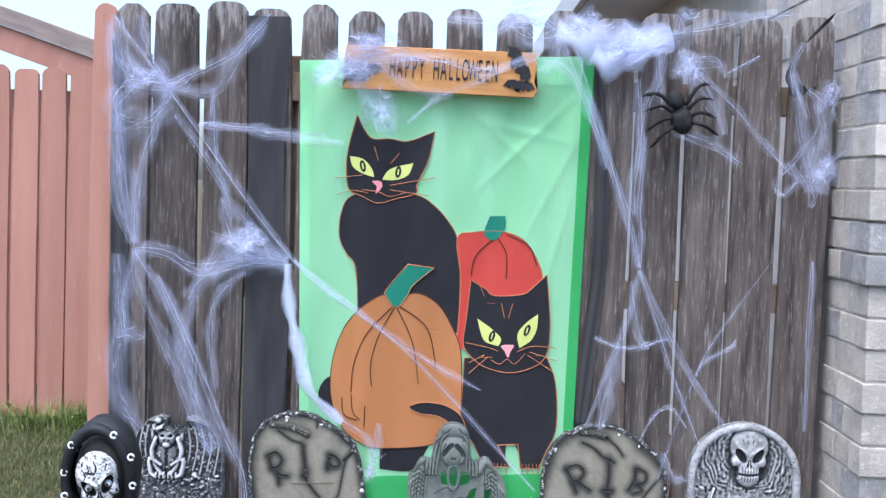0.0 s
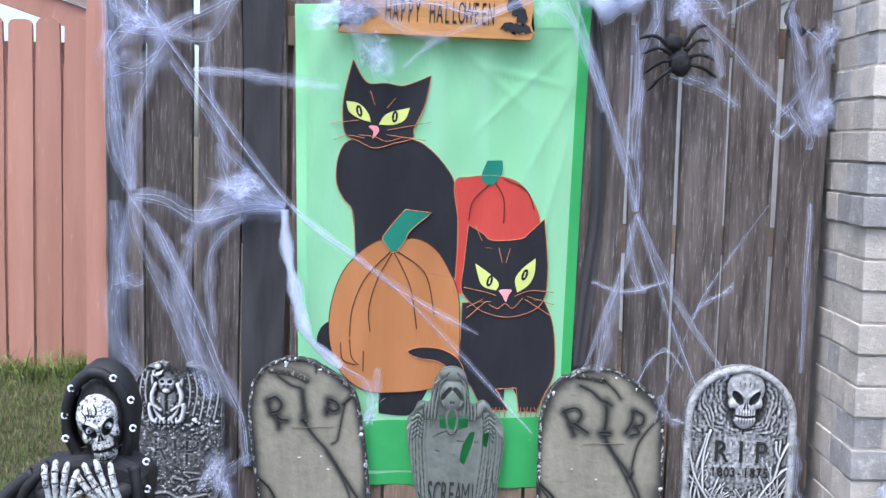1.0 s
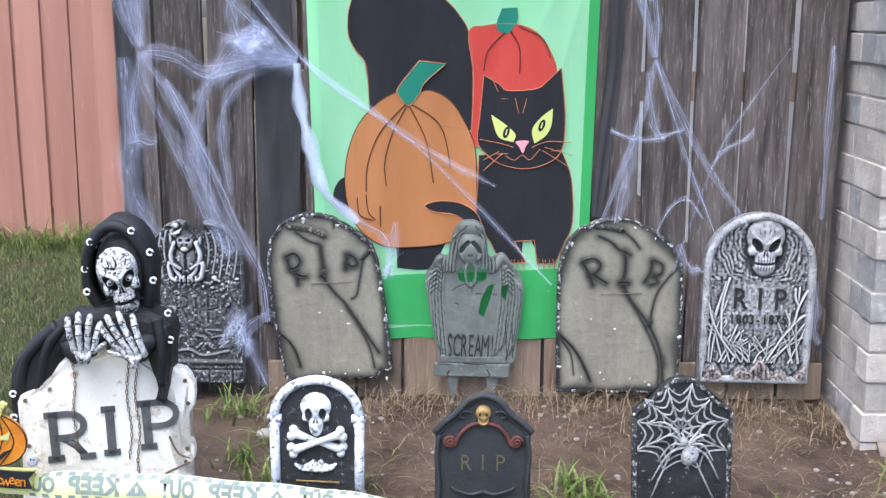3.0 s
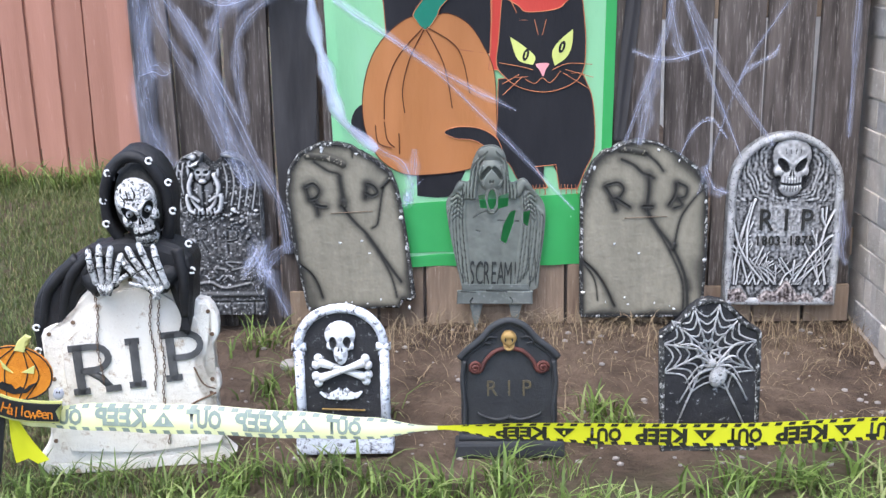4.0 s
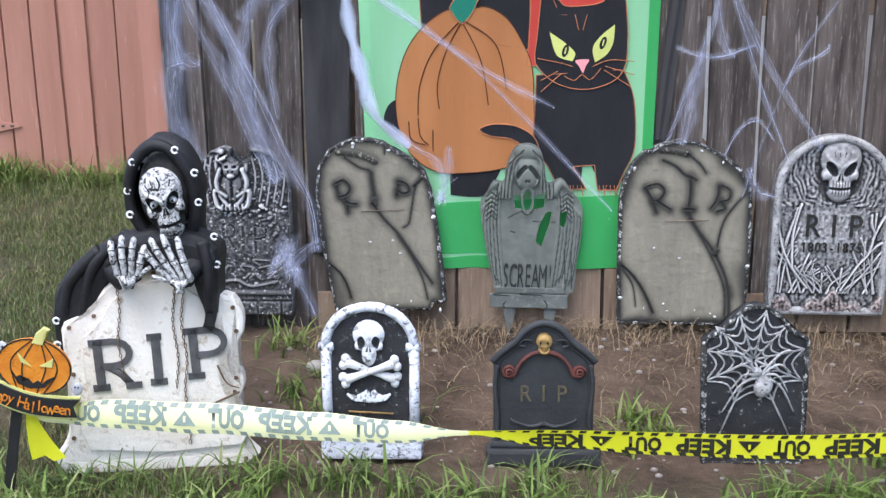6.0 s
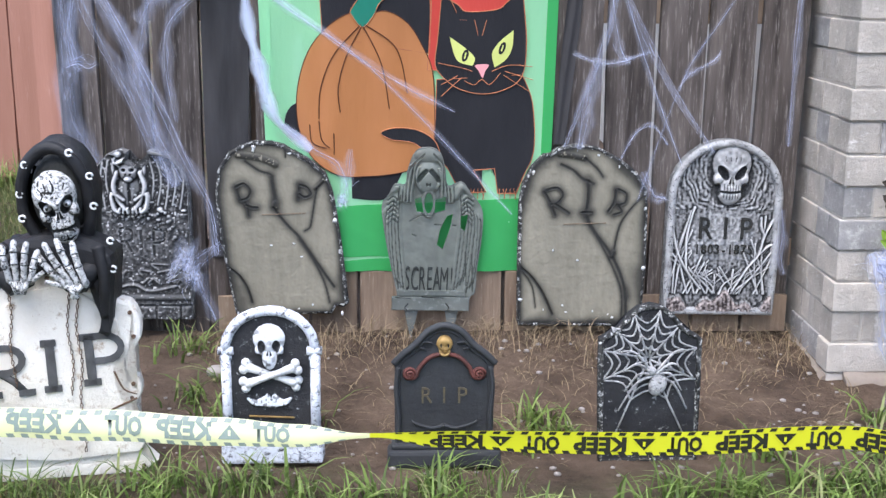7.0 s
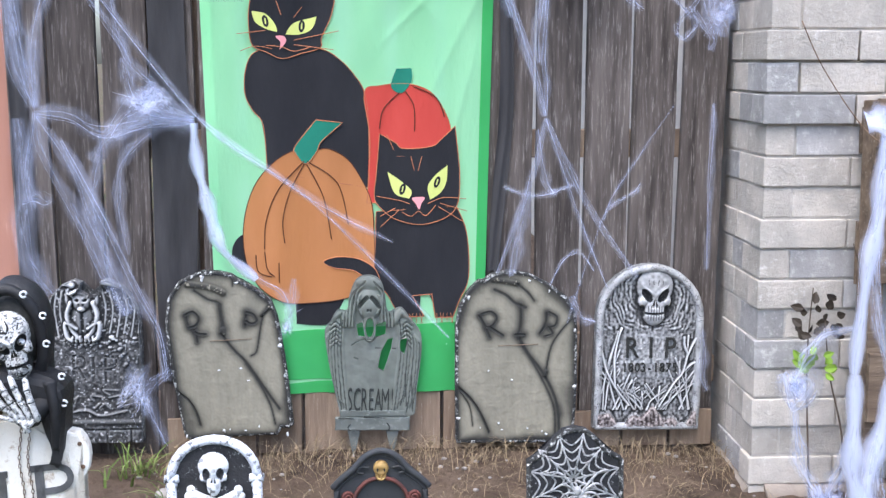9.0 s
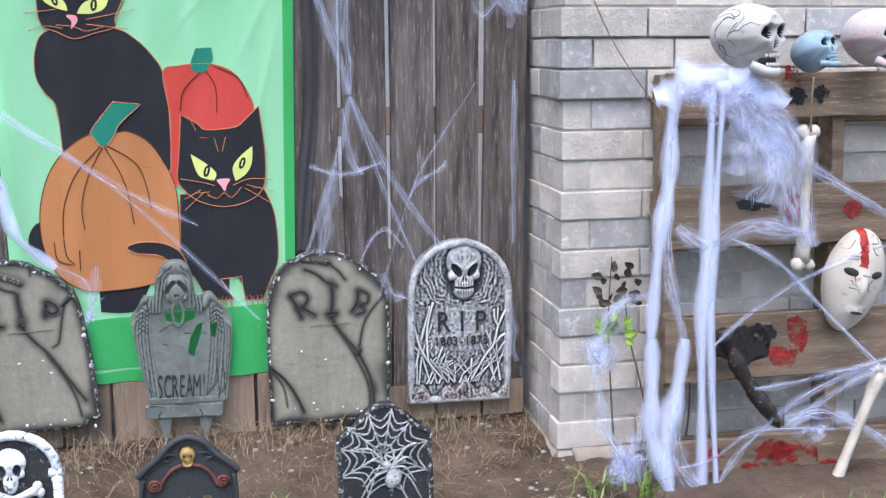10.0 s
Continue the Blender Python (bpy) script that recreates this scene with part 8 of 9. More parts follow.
def fabric_strip(edges, label):
    """A thin dark strip just in front of the fence; edges hold height, left and right edge from top to foot."""
    line = spline(edges, 8)
    bm = bmesh.new()
    rows = []
    for i, q in enumerate(line):
        rows.append([bm.verts.new((q.y + (q.z - q.y) * k / 8, 3.4915 - 0.0035 * math.sin(k * 1.3 + i * 0.11) - 0.002 * math.sin(i * 0.35 + k), q.x)) for k in range(9)])
    for a, b in zip(rows, rows[1:]):
        for k in range(8):
            bm.faces.new((a[k], b[k], b[k + 1], a[k + 1])).smooth = True
    tagged(part("fabric_strip", bm, M_DARKSTRIP), label, "fabric", "black fabric on the fence")


# the first is an added sheet standing in for one board's darker wood
fabric_strip([(1.785, -0.622, -0.492), (1.62, -0.618, -0.496), (1.31, -0.612, -0.502), (1.07, -0.612, -0.494), (0.80, -0.615, -0.478), (0.58, -0.616, -0.486), (0.20, -0.61, -0.50)], "thin dark sheet added over one fence board for its darker wood")
fabric_strip([(1.70, -1.040, -1.022), (1.50, -1.036, -0.996), (1.30, -1.036, -0.985), (1.0, -1.034, -0.982), (0.60, -1.034, -0.972), (0.20, -1.03, -0.97)], "narrow black weed fabric along the fence end")
fabric_strip([(1.66, 0.452, 0.470), (1.45, 0.462, 0.500), (1.20, 0.468, 0.512), (1.0, 0.462, 0.508), (0.80, 0.446, 0.490), (0.55, 0.430, 0.466)], "narrow black weed fabric beside the banner")

# ---- pallet dressed with skulls and bones, against the brick wall ----
M_BLOOD = mat("red_paint", (0.36, 0.02, 0.018), (0.22, 0.012, 0.012), 14.0, 0.5, 0, 0.1)
M_SMEAR = patchy(mat("red_smear", (0.34, 0.025, 0.02), (0.20, 0.015, 0.014), 14.0, 0.6, 0, 0.1), 22.0, 0.42, 0.60, (0.5, 1, 1))
M_BLKPAINT = patchy(mat("black_splash", (0.02, 0.018, 0.017), (0.012, 0.011, 0.01), 14.0, 0.6), 20.0, 0.36, 0.52)
M_SKULLW = mat("bone_white_plastic", (0.52, 0.50, 0.465), (0.36, 0.34, 0.31), 14.0, 0.5, 0, 0.3, 60.0, light=(0.16, 0.12, 0.10), lamt=0.57)
M_SKULLB = mat("blue_grey_plastic", (0.27, 0.36, 0.43), (0.16, 0.22, 0.28), 14.0, 0.5, 0, 0.2, 60.0)
M_SKULLP = mat("blood_smeared_plastic", (0.52, 0.46, 0.45), (0.38, 0.31, 0.31), 12.0, 0.5, 0, 0.2, 60.0, light=(0.50, 0.10, 0.12), lamt=0.56)
M_MASK = mat("ivory_mask", (0.55, 0.50, 0.43), (0.42, 0.37, 0.31), 8.0, 0.45, 0, 0.1, 60.0, light=(0.30, 0.09, 0.09), lamt=0.555)
M_BONEBR = mat("ivory_bone", (0.50, 0.46, 0.39), (0.33, 0.29, 0.24), 14.0, 0.55, 0, 0.3, 60.0)
M_CHARBONE = mat("charred_bone", (0.035, 0.028, 0.024), (0.015, 0.012, 0.011), 16.0, 0.45, 0, 0.5, 70.0, light=(0.34, 0.24, 0.17), lamt=0.585)
PY = 3.02
pallet = thing("wooden_pallet", pose(1.5, PY, -0.16, -3, 0, 0), "old wooden pallet splashed with red and black, against the brick wall", "pallet")


def plank(x0, x1, z0, z1, y0, y1, seed):
    bm = bmesh.new()
    rnd = random.Random(seed)
    n = 10
    rings = []
    for i in range(n + 1):
        x = x0 + (x1 - x0) * i / n
        a, b = z0 + rnd.uniform(-0.003, 0.003), z1 + rnd.uniform(-0.004, 0.003)
        rings.append([bm.verts.new(q) for q in ((x, y0, a + 0.003), (x, y0, b - 0.003), (x, y0 + 0.003, b), (x, y1, b), (x, y1, a), (x, y0 + 0.003, a))])
    for a, b in zip(rings, rings[1:]):
        for j in range(6):
            bm.faces.new((a[j], a[(j + 1) % 6], b[(j + 1) % 6], b[j]))
    bm.faces.new(rings[0][::-1])
    bm.faces.new(rings[-1])
    bmesh.ops.recalc_face_normals(bm, faces=bm.faces)
    return bm


for k, (a, b) in enumerate(((1.135, 1.272), (0.745, 0.935), (0.33, 0.535), (-0.07, 0.145))):
    part("slat", plank(0.0, 1.15, a, b, -0.018, 0.0, k), M_PALLET, pallet)
    part("back_slat", plank(0.0, 1.15, a - 0.02, b - 0.02, 0.092, 0.11, k + 9), M_PALLET, pallet)
for x in (0.0, 0.555, 1.11):
    bm = bmesh.new()
    box(bm, (x, 0.002, -0.07), (x + 0.042, 0.09, 1.27), 0.004)
    part("stringer", bm, M_PALLET, pallet)


def splash(x, z, a, b, seed, material, label, y=-0.0205):
    """A flat, ragged splash of paint with drips."""
    rnd = random.Random(seed)
    pts = []
    for k in range(40):
        q = 2 * math.pi * k / 40
        r = 1 + 0.35 * noise.noise((math.cos(q) * 2 + seed, math.sin(q) * 2, 0.5)) + 0.18 * rnd.uniform(-1, 1)
        pts.append((x + a * r * math.cos(q), z + b * r * math.sin(q)))
    bm = bmesh.new()
    slab(bm, pts, 0.0015, 0.0004, y0=y + 0.0015)
    part("paint_splash", bm, material, pallet, label)


for x, z, a, b, s, red_ in ((0.26, 0.44, 0.085, 0.075, 1, 0), (0.44, 0.46, 0.035, 0.07, 2, 1), (0.39, 0.395, 0.05, 0.04, 3, 1), (0.33, 0.47, 0.04, 0.03, 4, 0), (0.43, 0.06, 0.09, 0.07, 5, 1), (0.30, 0.04, 0.05, 0.03, 6, 1), (0.55, 0.02, 0.06, 0.03, 7, 1), (0.37, 0.09, 0.06, 0.04, 8, 1), (0.40, 1.245, 0.03, 0.05, 9, 1), (0.42, 1.20, 0.03, 0.03, 10, 0), (0.50, 1.205, 0.025, 0.03, 11, 0), (0.42, 0.86, 0.03, 0.05, 12, 1), (0.28, 0.88, 0.05, 0.03, 13, 0), (0.62, 0.85, 0.03, 0.03, 14, 1), (0.15, 0.09, 0.04, 0.03, 15, 1)):
    splash(x, z, a, b * 0.85, s, M_SMEAR if red_ else M_BLKPAINT, "dark red paint splash" if red_ else "black paint splash")


def loose_skull(name, at, w, bone, label, deep=0.75, jaw=0.1, cracks=0):
    bm = bmesh.new()
    skull(bm, (0, 0, 0), w, 0, 1, None, deep, 5, jaw, 0.0, 0.98, 1.3)
    bm.verts.ensure_lookup_table()
    shell = [v.co.copy() for v in bm.verts[:2562]]
    q = random.Random(int(w * 1000))
    for k in range(cracks):
        p = Vector((-0.42 * w + q.uniform(-0.1, 0.1) * w, q.uniform(-0.15, 0.35) * w, q.uniform(-0.25, 0.35) * w))
        d = Vector((0, q.uniform(-1, 1), q.uniform(-1, 1))).normalized()
        line = []
        for j in range(7):
            at_ = min(shell, key=lambda c: (c - p).length)
            line.append(at_ * 1.004)
            d = (d + Vector((0, q.uniform(-0.7, 0.7), q.uniform(-0.7, 0.7)))).normalized()
            p = at_ + d * w * 0.085
        tube(bm, line, 0.0013, 5, 0.0006, 1)
    ob = part(name, bm, [bone, M_MATTBLACK])
    ob.matrix_basis = at
    return tagged(ob, label, "skull", "skulls on the pallet")


loose_skull("toy_skull", pose(1.70, 2.98, 1.225, -4, 0, 28), 0.172, M_SKULLW, "large bone-white plastic skull with black cracks on the pallet", 0.85, 0.12, 9)
loose_skull("toy_skull", pose(1.92, 2.985, 1.178, -24, 0, 24), 0.112, M_SKULLB, "small blue-grey plastic skull tipped back on the pallet", 0.8, 0.0)
loose_skull("toy_skull", pose(2.11, 2.98, 1.222, -5, 0, 20), 0.155, M_SKULLP, "blood-smeared pale plastic skull on the pallet", 0.8, 0.05)

# face mask, one plain moulded shell
bm = bmesh.new()
got = bmesh.ops.create_icosphere(bm, subdivisions=5, radius=1.0)["verts"]
bmesh.ops.delete(bm, geom=[v for v in bm.verts if v.co.y > 0.15], context="VERTS")
for v in bm.verts:
    x, y, z = v.co
    px, pz = x * 0.098 * (1 - 0.22 * max(0, -z)), z * 0.165
    py = y * 0.07
    if y < 0.05:
        py -= 0.018 * math.exp(-((px / 0.016) ** 2)) * max(0, 1 - abs((pz + 0.005) / 0.055)) ** 0.6
        py -= 0.010 * math.exp(-((px / 0.026) ** 2 + ((pz + 0.085) / 0.016) ** 2))
    v.co = (px, py, pz)
for f in bm.faces:
    f.smooth = True
# black ovals set slightly proud paint in the shaded eye holes
for s in (-1, 1):
    ball(bm, (s * 0.042, -0.0565, 0.036), (0.025, 0.008, 0.0145), 1, 3, pose(0, 0, 0, 0, -8 * s, 24 * s))
ball(bm, (0, -0.0745, -0.085), (0.021, 0.005, 0.005), 1, 3)
for f in bm.faces:
    c = f.calc_center_median()
    if f.material_index == 0 and abs(c.x + 0.012 + 0.1 * (c.z - 0.1)) < 0.013 and c.z > 0.055:
        f.material_index = 2
shell = [v.co.copy() for v in bm.verts if v.co.y < -0.01]
q = random.Random(15)
for k in range(16):
    p = Vector((q.uniform(-0.08, 0.08), -0.05, q.uniform(-0.05, 0.14)))
    d = Vector((q.uniform(-1, 1), 0, q.uniform(-1, 1))).normalized()
    line = []
    for j in range(5):
        near_ = min(shell, key=lambda c: (c.x - p.x) ** 2 + (c.z - p.z) ** 2)
        line.append(near_ + Vector((0, -0.0008, 0)))
        d = (d + Vector((q.uniform(-0.8, 0.8), 0, q.uniform(-0.8, 0.8)))).normalized()
        p = near_ + d * 0.011
    tube(bm, line, 0.0014, 5, 0.0005, 1)
mask = part("face_mask", bm, [M_MASK, M_MATTBLACK, M_BLOOD])
mask.matrix_basis = pose(2.095, 2.99, 0.475, 4, 10, -4)
tagged(mask, "ivory face mask smeared with red, hung on the pallet", "mask")
for a, b, at, label, material in (((1.905, 2.965, 0.935), (1.905, 2.955, 0.54), None, "ivory plastic thigh bone tied to the pallet", M_BONEBR), ((2.185, 2.945, 0.19), (2.03, 2.925, -0.185), None, "ivory plastic leg bone leaning on the pallet", M_BONEBR)):
    bm = bmesh.new()
    long_bone(bm, a, b, 0.019)
    grain(bm, 30.0, 0.007)
    tagged(part("toy_bone", bm, material), label, "bone", "toy bones")
bm = bmesh.new()
tube(bm, spline([(1.645, 2.96, 0.35), (1.68, 2.955, 0.29), (1.72, 2.95, 0.21), (1.77, 2.95, 0.14), (1.845, 2.94, 0.045)], 5), [0.022, 0.024, 0.03, 0.028, 0.022, 0.02, 0.022, 0.026, 0.03, 0.026, 0.022, 0.02, 0.02, 0.022, 0.022, 0.024, 0.027, 0.025, 0.022, 0.018, 0.012], 8)
grain(bm, 40.0, 0.008)
tagged(part("charred_arm_bone", bm, M_CHARBONE), "charred black toy arm bone tied to the pallet", "bone", "toy bones")
bm = bmesh.new()
tube(bm, spline([(1.905, 2.95, 1.10), (1.90, 2.945, 1.02), (1.905, 2.95, 0.94)], 4), 0.003, 5)
tagged(part("twine", bm, M_WOOD2), "brown twine holding the bone", "twine")
bm = bmesh.new()
tube(bm, spline([(1.30, 3.17, 1.33), (1.36, 3.15, 1.20), (1.45, 3.08, 1.04), (1.50, 3.02, 0.98)], 6), 0.0018, 5)
tagged(part("twine", bm, M_RUST), "loose brown twine along the brick wall", "twine")

# dry climber beside the pallet
M_LEAFD = mat("dark_leaf", (0.06, 0.045, 0.03), (0.03, 0.022, 0.016), 40.0, 0.6)
M_LEAFG = mat("fresh_leaf", (0.28, 0.42, 0.05), (0.18, 0.30, 0.03), 30.0, 0.5)
M_VINE = mat("dry_vine", (0.12, 0.085, 0.06), (0.06, 0.045, 0.03), 30.0, 0.8)
plant = thing("climbing_plant", (1.42, 3.13, -0.16), "thin climbing plant with dark and lime leaves by the wall", "plant")
rnd = random.Random(31)
for k, (x, top) in enumerate(((-0.02, 0.72), (0.05, 0.64), (0.12, 0.85), (0.20, 0.60), (0.30, 0.75))):
    bm = bmesh.new()
    tube(bm, spline([(x, 0.02, 0), (x + rnd.uniform(-0.03, 0.03), 0.0, top * 0.35), (x + rnd.uniform(-0.05, 0.03), 0.01, top * 0.7), (x + rnd.uniform(-0.09, 0.02), -0.02, top)], 5), 0.004, 5, 0.0015)
    part("stem", bm, M_VINE, plant)


def leaf(at, size, material):
    bm = bmesh.new()
    out = [(0, 0), (0.30, 0.25), (0.36, 0.5), (0.22, 0.8), (0, 1.05), (-0.22, 0.8), (-0.36, 0.5), (-0.30, 0.25)]
    vs = [bm.verts.new((x * size, -0.18 * size * abs(x), y * size)) for x, y in out]
    mid = bm.verts.new((0, 0.03 * size, 0.5 * size))
    for a, b in zip(vs, vs[1:] + vs[:1]):
        bm.faces.new((a, b, mid))
    ob = part("leaf", bm, material, plant)
    ob.matrix_basis = at


for k in range(22):
    x, z = rnd.uniform(-0.12, 0.02), rnd.uniform(0.56, 0.68)
    leaf(pose(x, rnd.uniform(-0.05, 0.0), z, rnd.uniform(-50, 50), rnd.uniform(-140, 140), rnd.uniform(-60, 60)), rnd.uniform(0.025, 0.04), M_LEAFD)
for k in range(16):
    x, z = rnd.uniform(-0.11, 0.0), rnd.uniform(0.46, 0.52)
    leaf(pose(x, rnd.uniform(-0.05, 0.0), z, rnd.uniform(-60, 60), rnd.uniform(-120, 120), rnd.uniform(-60, 60)), rnd.uniform(0.03, 0.045), M_LEAFG)


# ---- shed roof behind the red fence, eave of the brick house ----
M_SHINGLE = mat("weathered_fascia", (0.30, 0.24, 0.21), (0.20, 0.16, 0.14), 6.0, 0.85, 0, 0.3, 40.0, (1, 6, 6))
M_SOFFIT = mat("pale_soffit", (0.55, 0.55, 0.55), (0.48, 0.48, 0.48), 5.0, 0.8)
shed = thing("shed", (-2.3, 6.5, 0.0), "red-stained shed with a low sloping roof behind the fence", "shed")
slope = pose(0, 0, 2.02, 0, 18.2, 0)
for name, lo, hi, material in (("roof", (-1.6, -0.06, 0.045), (0.42, 2.4, 0.115), M_SHINGLE), ("roof_edge", (-1.6, -0.075, 0.015), (0.42, -0.062, 0.112), M_SHINGLE), ("fascia", (-1.6, -0.05, -0.125), (0.42, -0.02, 0.013), M_RED)):
    bm = bmesh.new()
    box(bm, lo, hi, 0.004)
    ob = part(name, bm, material, shed)
    ob.matrix_basis = slope
bm = bmesh.new()
box(bm, (-1.5, 0.3, -0.1), (0.25, 0.36, 1.78), 0.004)
part("wall", bm, M_RED, shed)
eave = thing("house_eave", (0, 0, 0), "pale boxed eave of the brick house", "eave", kind="structure")
bm = bmesh.new()
box(bm, (0.78, 4.4, 2.36), (1.40, 12.0, 2.40), 0.004)
part("soffit", bm, M_SOFFIT, eave)
bm = bmesh.new()
box(bm, (0.74, 4.4, 2.36), (0.775, 12.0, 2.55), 0.004)
part("fascia", bm, M_SOFFIT, eave)

# ---- grass ----
M_GRASS = bpy.data.materials.new("grass_blade")
M_GRASS.use_nodes = True
gt = M_GRASS.node_tree
gb = gt.nodes["Principled BSDF"]
gb.inputs["Roughness"].default_value = 0.55
gb.inputs["Specular IOR Level"].default_value = 0.3
gi = gt.nodes.new("ShaderNodeNewGeometry")
gr = gt.nodes.new("ShaderNodeValToRGB")
gr.color_ramp.elements[0].color, gr.color_ramp.elements[1].color = (0.045, 0.060, 0.022, 1), (0.22, 0.26, 0.09, 1)
dry = gr.color_ramp.elements.new(0.74)
dry.color = (0.13, 0.165, 0.055, 1)
straw = gr.color_ramp.elements.new(0.88)
straw.color = (0.30, 0.25, 0.13, 1)
gt.links.new(gi.outputs["Random Per Island"], gr.inputs[0])
gt.links.new(gr.outputs[0], gb.inputs["Base Color"])
see_through(M_GRASS, 0.3, (0.16, 0.20, 0.06))
M_TALL = M_GRASS.copy()
M_TALL.name = "tall_grass_blade"
for e, c in zip([q for q in M_TALL.node_tree.nodes if q.type == "VALTORGB"][0].color_ramp.elements, ((0.055, 0.085, 0.02), (0.19, 0.28, 0.06), (0.30, 0.30, 0.14), (0.30, 0.42, 0.11))):
    e.color = (*c, 1)
M_STRAW = mat("dry_straw", (0.30, 0.23, 0.14), (0.18, 0.13, 0.08), 40.0, 0.85)


def blades(name, spots, label, material):
    """Bent, tapering blades as one mesh; spots hold x, y, length, width, heading and droop."""
    verts, faces = [], []
    for x, y, length, wide, head, droop in spots:
        z = ground_z(x, y) - 0.004
        dx, dy = math.cos(head), math.sin(head)
        b = len(verts)
        for u, w in ((0.0, 1.0), (0.4, 0.9), (0.75, 0.6)):
            r = length * droop * u * u
            h = length * u * (1 - 0.45 * droop * u)
            for s in (-1, 1):
                verts.append((x + dx * r - s * dy * wide * w / 2, y + dy * r + s * dx * wide * w / 2, z + h))
        verts.append((x + dx * length * droop, y + dy * length * droop, z + length * (1 - 0.5 * droop)))
        faces += [(b, b + 1, b + 3, b + 2), (b + 2, b + 3, b + 5, b + 4), (b + 4, b + 5, b + 6)]
    me = bpy.data.meshes.new(name)
    me.from_pydata(verts, [], faces)
    me.materials.append(material)
    return tagged(new(name, me), label, "grass", kind="stuff")


rnd = random.Random(9)
spots = []
while len(spots) < 66000:
    x, y = rnd.uniform(-3.2, -0.7), rnd.uniform(1.9, 5.7)
    if x > -1.12 and y > 2.6:
        continue
    d = noise.noise((x * 1.6, y * 1.6, 5.0)) + 0.5 * noise.noise((x * 5, y * 5, 1.0))
    if d < -0.30 + rnd.uniform(-0.28, 0.28) and y < 5.2:
        continue
    tall = 1.0 + 1.2 * max(0.0, (y - 5.2) / 0.5)
    spots.append((x, y, rnd.uniform(0.025, 0.06) * tall, rnd.uniform(0.002, 0.004), rnd.uniform(0, 6.28), rnd.uniform(0.2, 0.9)))
blades("lawn", spots, "short patchy green lawn", M_GRASS)
spots = []
while len(spots) < 4200:
    x, y = rnd.uniform(-1.3, 2.2), rnd.uniform(1.9, 2.72)
    d = noise.noise((x * 2.2, y * 2.2, 15.0)) + 0.4 * noise.noise((x * 7, y * 7, 3.0))
    if d < -0.05 + 0.35 * max(0.0, (y - 2.45) / 0.25) - 0.15 * (y < 2.45):
        continue
    spots.append((x, y, rnd.uniform(0.03, 0.09), rnd.uniform(0.0025, 0.005), rnd.uniform(0, 6.28), rnd.uniform(0.2, 0.9)))
clumps = [(rnd.uniform(-1.25, 1.9), rnd.uniform(2.1, 2.62)) for k in range(120)]
clumps += [(-0.70, 3.32), (-0.66, 3.36), (-0.50, 3.15), (-0.44, 2.98), (-0.40, 3.10), (0.36, 2.86), (0.33, 2.92), (0.30, 2.80), (-0.28, 2.95), (0.40, 2.80), (0.9, 2.72), (1.2, 2.75), (-0.62, 3.05), (-0.55, 2.95), (1.27, 2.95), (1.40, 2.9)]
clumps += [(rnd.uniform(-3.2, -1.2), rnd.uniform(5.45, 5.66)) for k in range(60)]
for cx, cy in clumps:
    far = cy > 5
    for k in range(rnd.randrange(12, 30)):
        length = rnd.uniform(0.10, 0.26) if far else rnd.uniform(0.05, 0.135) if cy > 2.7 else rnd.uniform(0.05, 0.145)
        spots.append((cx + rnd.gauss(0, 0.03), cy + rnd.gauss(0, 0.025), length, rnd.uniform(0.004, 0.0105), rnd.uniform(0, 6.28), rnd.uniform(0.35, 1.15)))
blades("tall_grass", spots, "long loose blades of green grass in clumps", M_TALL)
spots = [(rnd.uniform(-0.65, 1.25), 3.46 - abs(rnd.gauss(0, 0.12)), rnd.uniform(0.05, 0.14), rnd.uniform(0.0015, 0.003), rnd.uniform(0, 6.28), rnd.uniform(0.7, 1.25)) for k in range(900)]
spots += [(rnd.uniform(-0.6, 1.3), rnd.uniform(2.7, 3.4), rnd.uniform(0.02, 0.08), rnd.uniform(0.0015, 0.003), rnd.uniform(0, 6.28), rnd.uniform(1.2, 1.6)) for k in range(1100)]
blades("straw_litter", spots, "dry straw and twigs on bare soil", M_STRAW)
M_PEBBLE = mat("pale_pebble", (0.50, 0.46, 0.42), (0.32, 0.28, 0.25), 20.0, 0.85, vary=0.4)
bm = bmesh.new()
for k in range(240):
    x, y, r = rnd.uniform(-0.75, 1.25), rnd.uniform(2.6, 3.44), rnd.choice((0.003, 0.004, 0.005, 0.008))
    ball(bm, (x, y, ground_z(x, y) + r * 0.3), (r * 1.3, r, r * 0.8), 0, 1)
ball(bm, (-0.56, 3.20, ground_z(-0.56, 3.20) + 0.01), (0.032, 0.025, 0.02), 0, 2)
tagged(part("pebbles", bm, M_PEBBLE), "small pale pebbles and clods scattered on soil", "pebbles", kind="stuff")


# ---- brick house corner: every brick laid singly ----
CX, CY, Z0 = 1.222, 3.20, -0.168
COURSE, LONG = 0.0925, 0.262
GREY_FRONT = {(12, 1), (8, 1), (5, 0), (7, 1), (13, 0), (15, 3), (17, 1)}
GREY_SIDE = {9, 14, 6, 17, 18}
house = thing("wall_brick", (0, 0, 0), "pale buff and grey brick house corner", "brick wall", kind="structure")
bm = bmesh.new()
box(bm, (CX + 0.005, CY + 0.005, -0.4), (4.2, CY + 0.20, 2.9))
part("mortar_front", bm, M_MORTAR, house, "pale mortar behind the bricks")
bm = bmesh.new()
box(bm, (CX + 0.007, CY + 0.202, -0.4), (CX + 0.20, 12.0, 2.9))
part("mortar_side", bm, M_MORTAR, house, "pale mortar behind the bricks")
bm = bmesh.new()
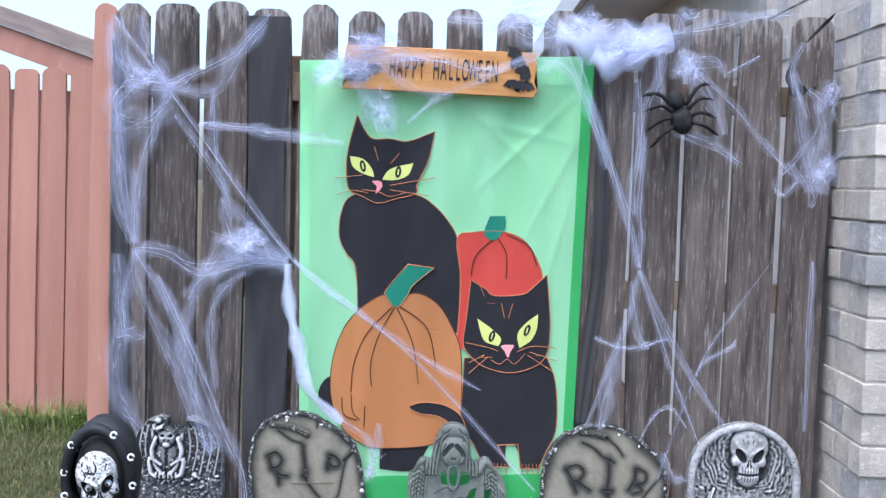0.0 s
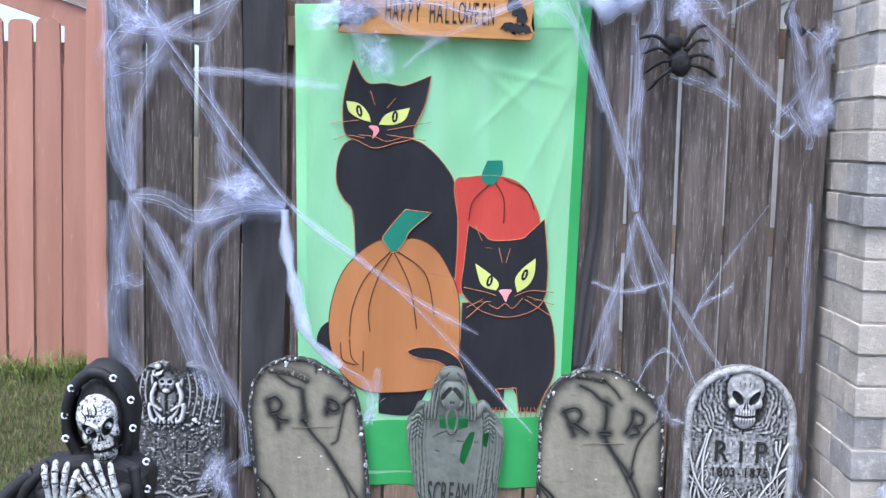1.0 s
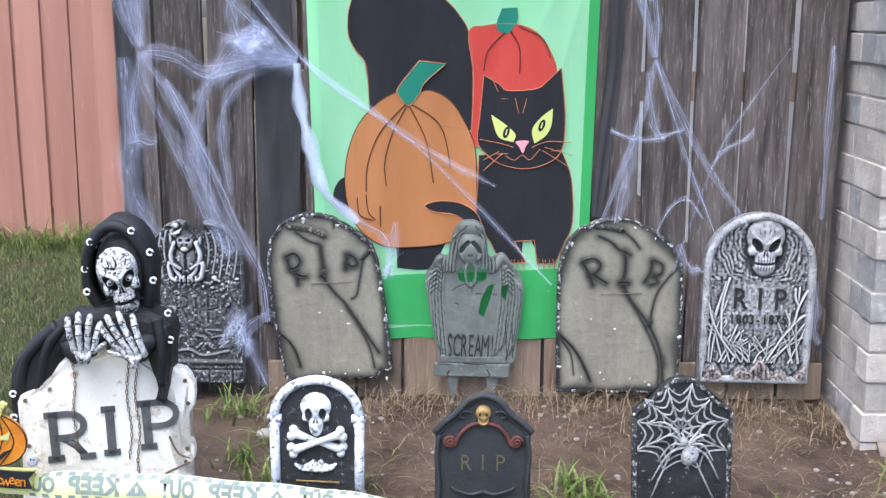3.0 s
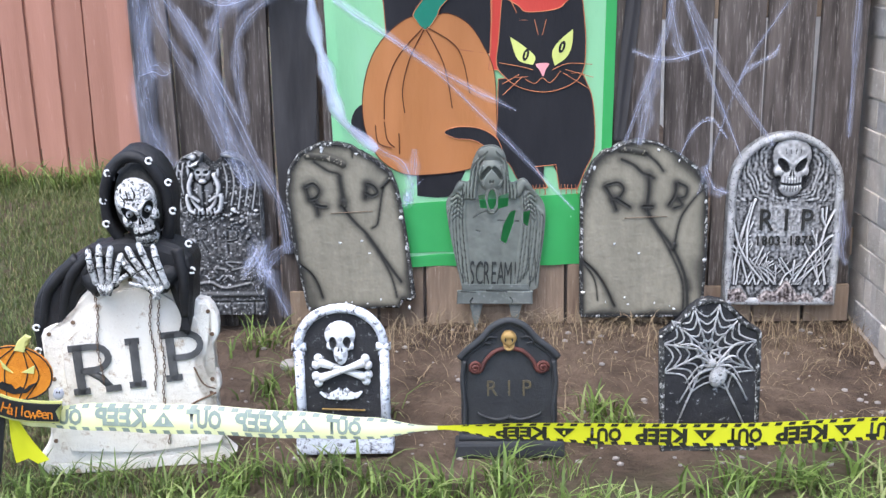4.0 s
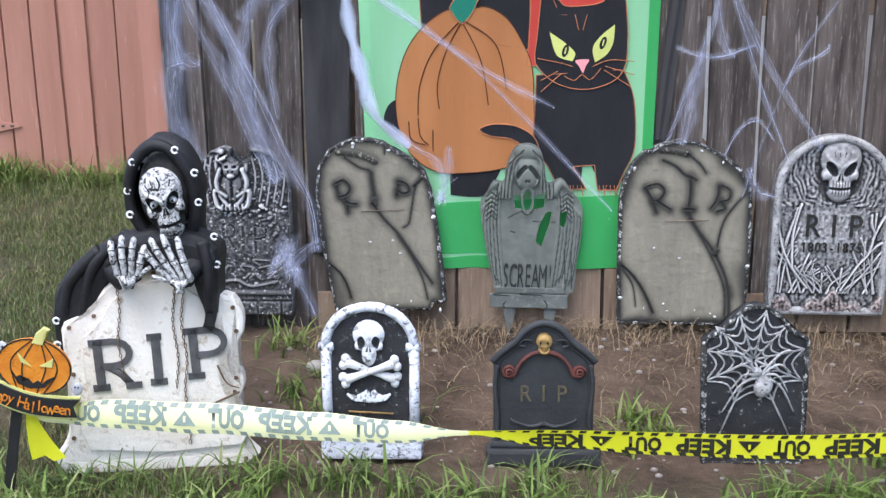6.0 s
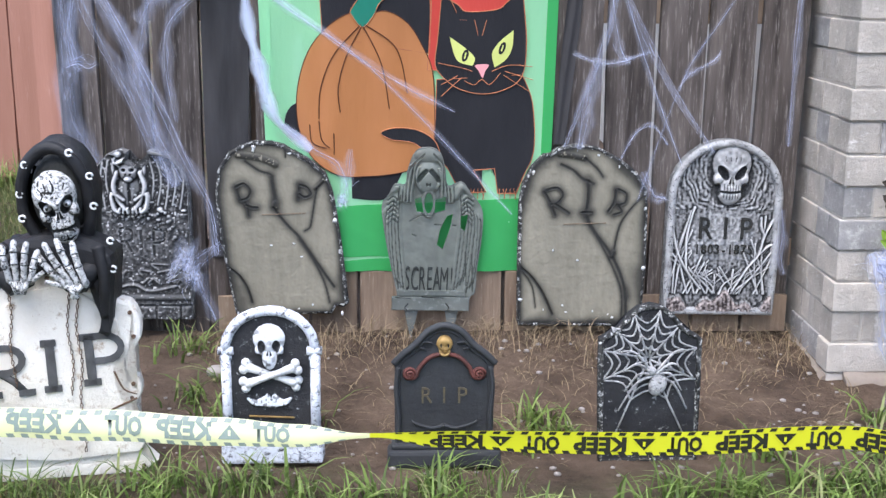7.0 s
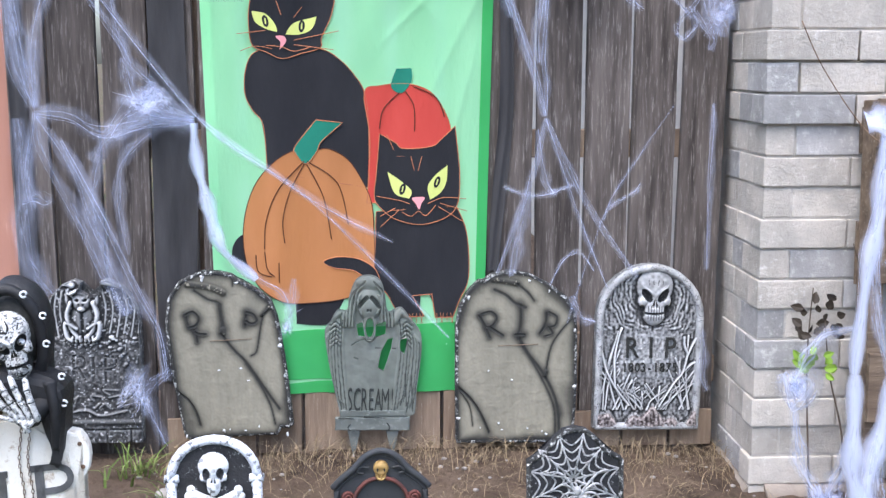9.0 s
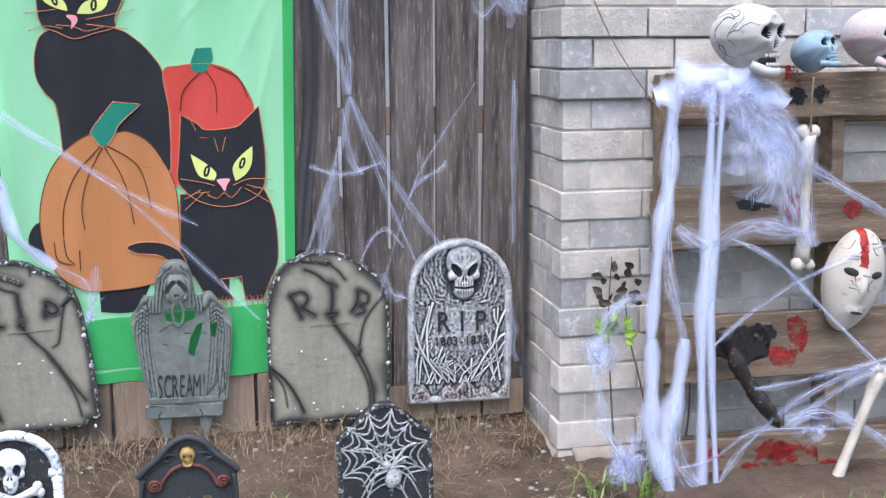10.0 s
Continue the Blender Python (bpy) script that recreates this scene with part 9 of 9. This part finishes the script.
tube(bm, [(4.2, CY + 0.05, -0.17), (2.6, CY + 0.05, -0.17), (1.9, CY + 0.05, -0.165), (1.5, CY + 0.05, -0.16), (CX + 0.05, CY + 0.05, -0.155)], 0.10, 10)
tube(bm, [(CX + 0.045, CY + 0.02, -0.16), (CX + 0.045, CY + 0.12, -0.15), (CX + 0.045, CY + 0.22, -0.14), (CX + 0.045, 3.52, -0.13)], 0.085, 10)
grain(bm, 14.0, 0.02)
part("footing", bm, M_CONC, house, "stained crumbling concrete footing")
brick_rnd = random.Random(44)


def brick_mesh(lx, ly, h):
    """A block with softened, slightly chipped edges."""
    bm = bmesh.new()
    box(bm, (0, 0, 0), (lx, ly, h), 0.0035)
    grain(bm, 35.0, 0.0018)
    me = bpy.data.meshes.new("brick")
    bm.to_mesh(me)
    bm.free()
    return me


kinds = {}


def brick(x, y, z, lx, ly, grey):
    key = (round(lx, 3), round(ly, 3), grey)
    if key not in kinds:
        kinds[key] = brick_mesh(lx, ly, COURSE - 0.008)
        kinds[key].materials.append(M_BRICKG if grey else M_BRICK)
    ob = new("brick", kinds[key])
    ob.parent = house
    ob.location = (x, y, z)


for c in range(24):
    z = Z0 + c * COURSE
    near = c < 19
    jut = (0.0, 0.006, -0.003, 0.004)[c % 4] + (0.012 if c in (13, 14, 15) else 0.0)
    odd = c % 2 == 0
    # corner brick, then the front run, then the side run
    w = 0.085 if odd else LONG - 0.006
    d = (0.16 if odd else 0.085)
    brick(CX - jut, CY - jut, z, w + jut, d + jut, (c, 0) in GREY_FRONT or c in GREY_SIDE and odd)
    x = CX + w + 0.007
    k = 0
    while x < (2.75 if near else 2.2):
        k += 1
        lx = LONG - 0.007 if brick_rnd.random() < 0.85 or k == 1 else 0.12
        brick(x, CY - jut, z, lx, 0.08, (c, k) in GREY_FRONT or k > 3 and brick_rnd.random() < 0.10)
        x += lx + 0.007
    y = CY + d + 0.007
    while y < (3.52 if c < 21 else 5.2):
        ly = min(0.135 if brick_rnd.random() < 0.5 else 0.10, 0.3)
        brick(CX - jut * 0.6 + 0.004, y, z, 0.09, ly, brick_rnd.random() < 0.13)
        y += ly + 0.007
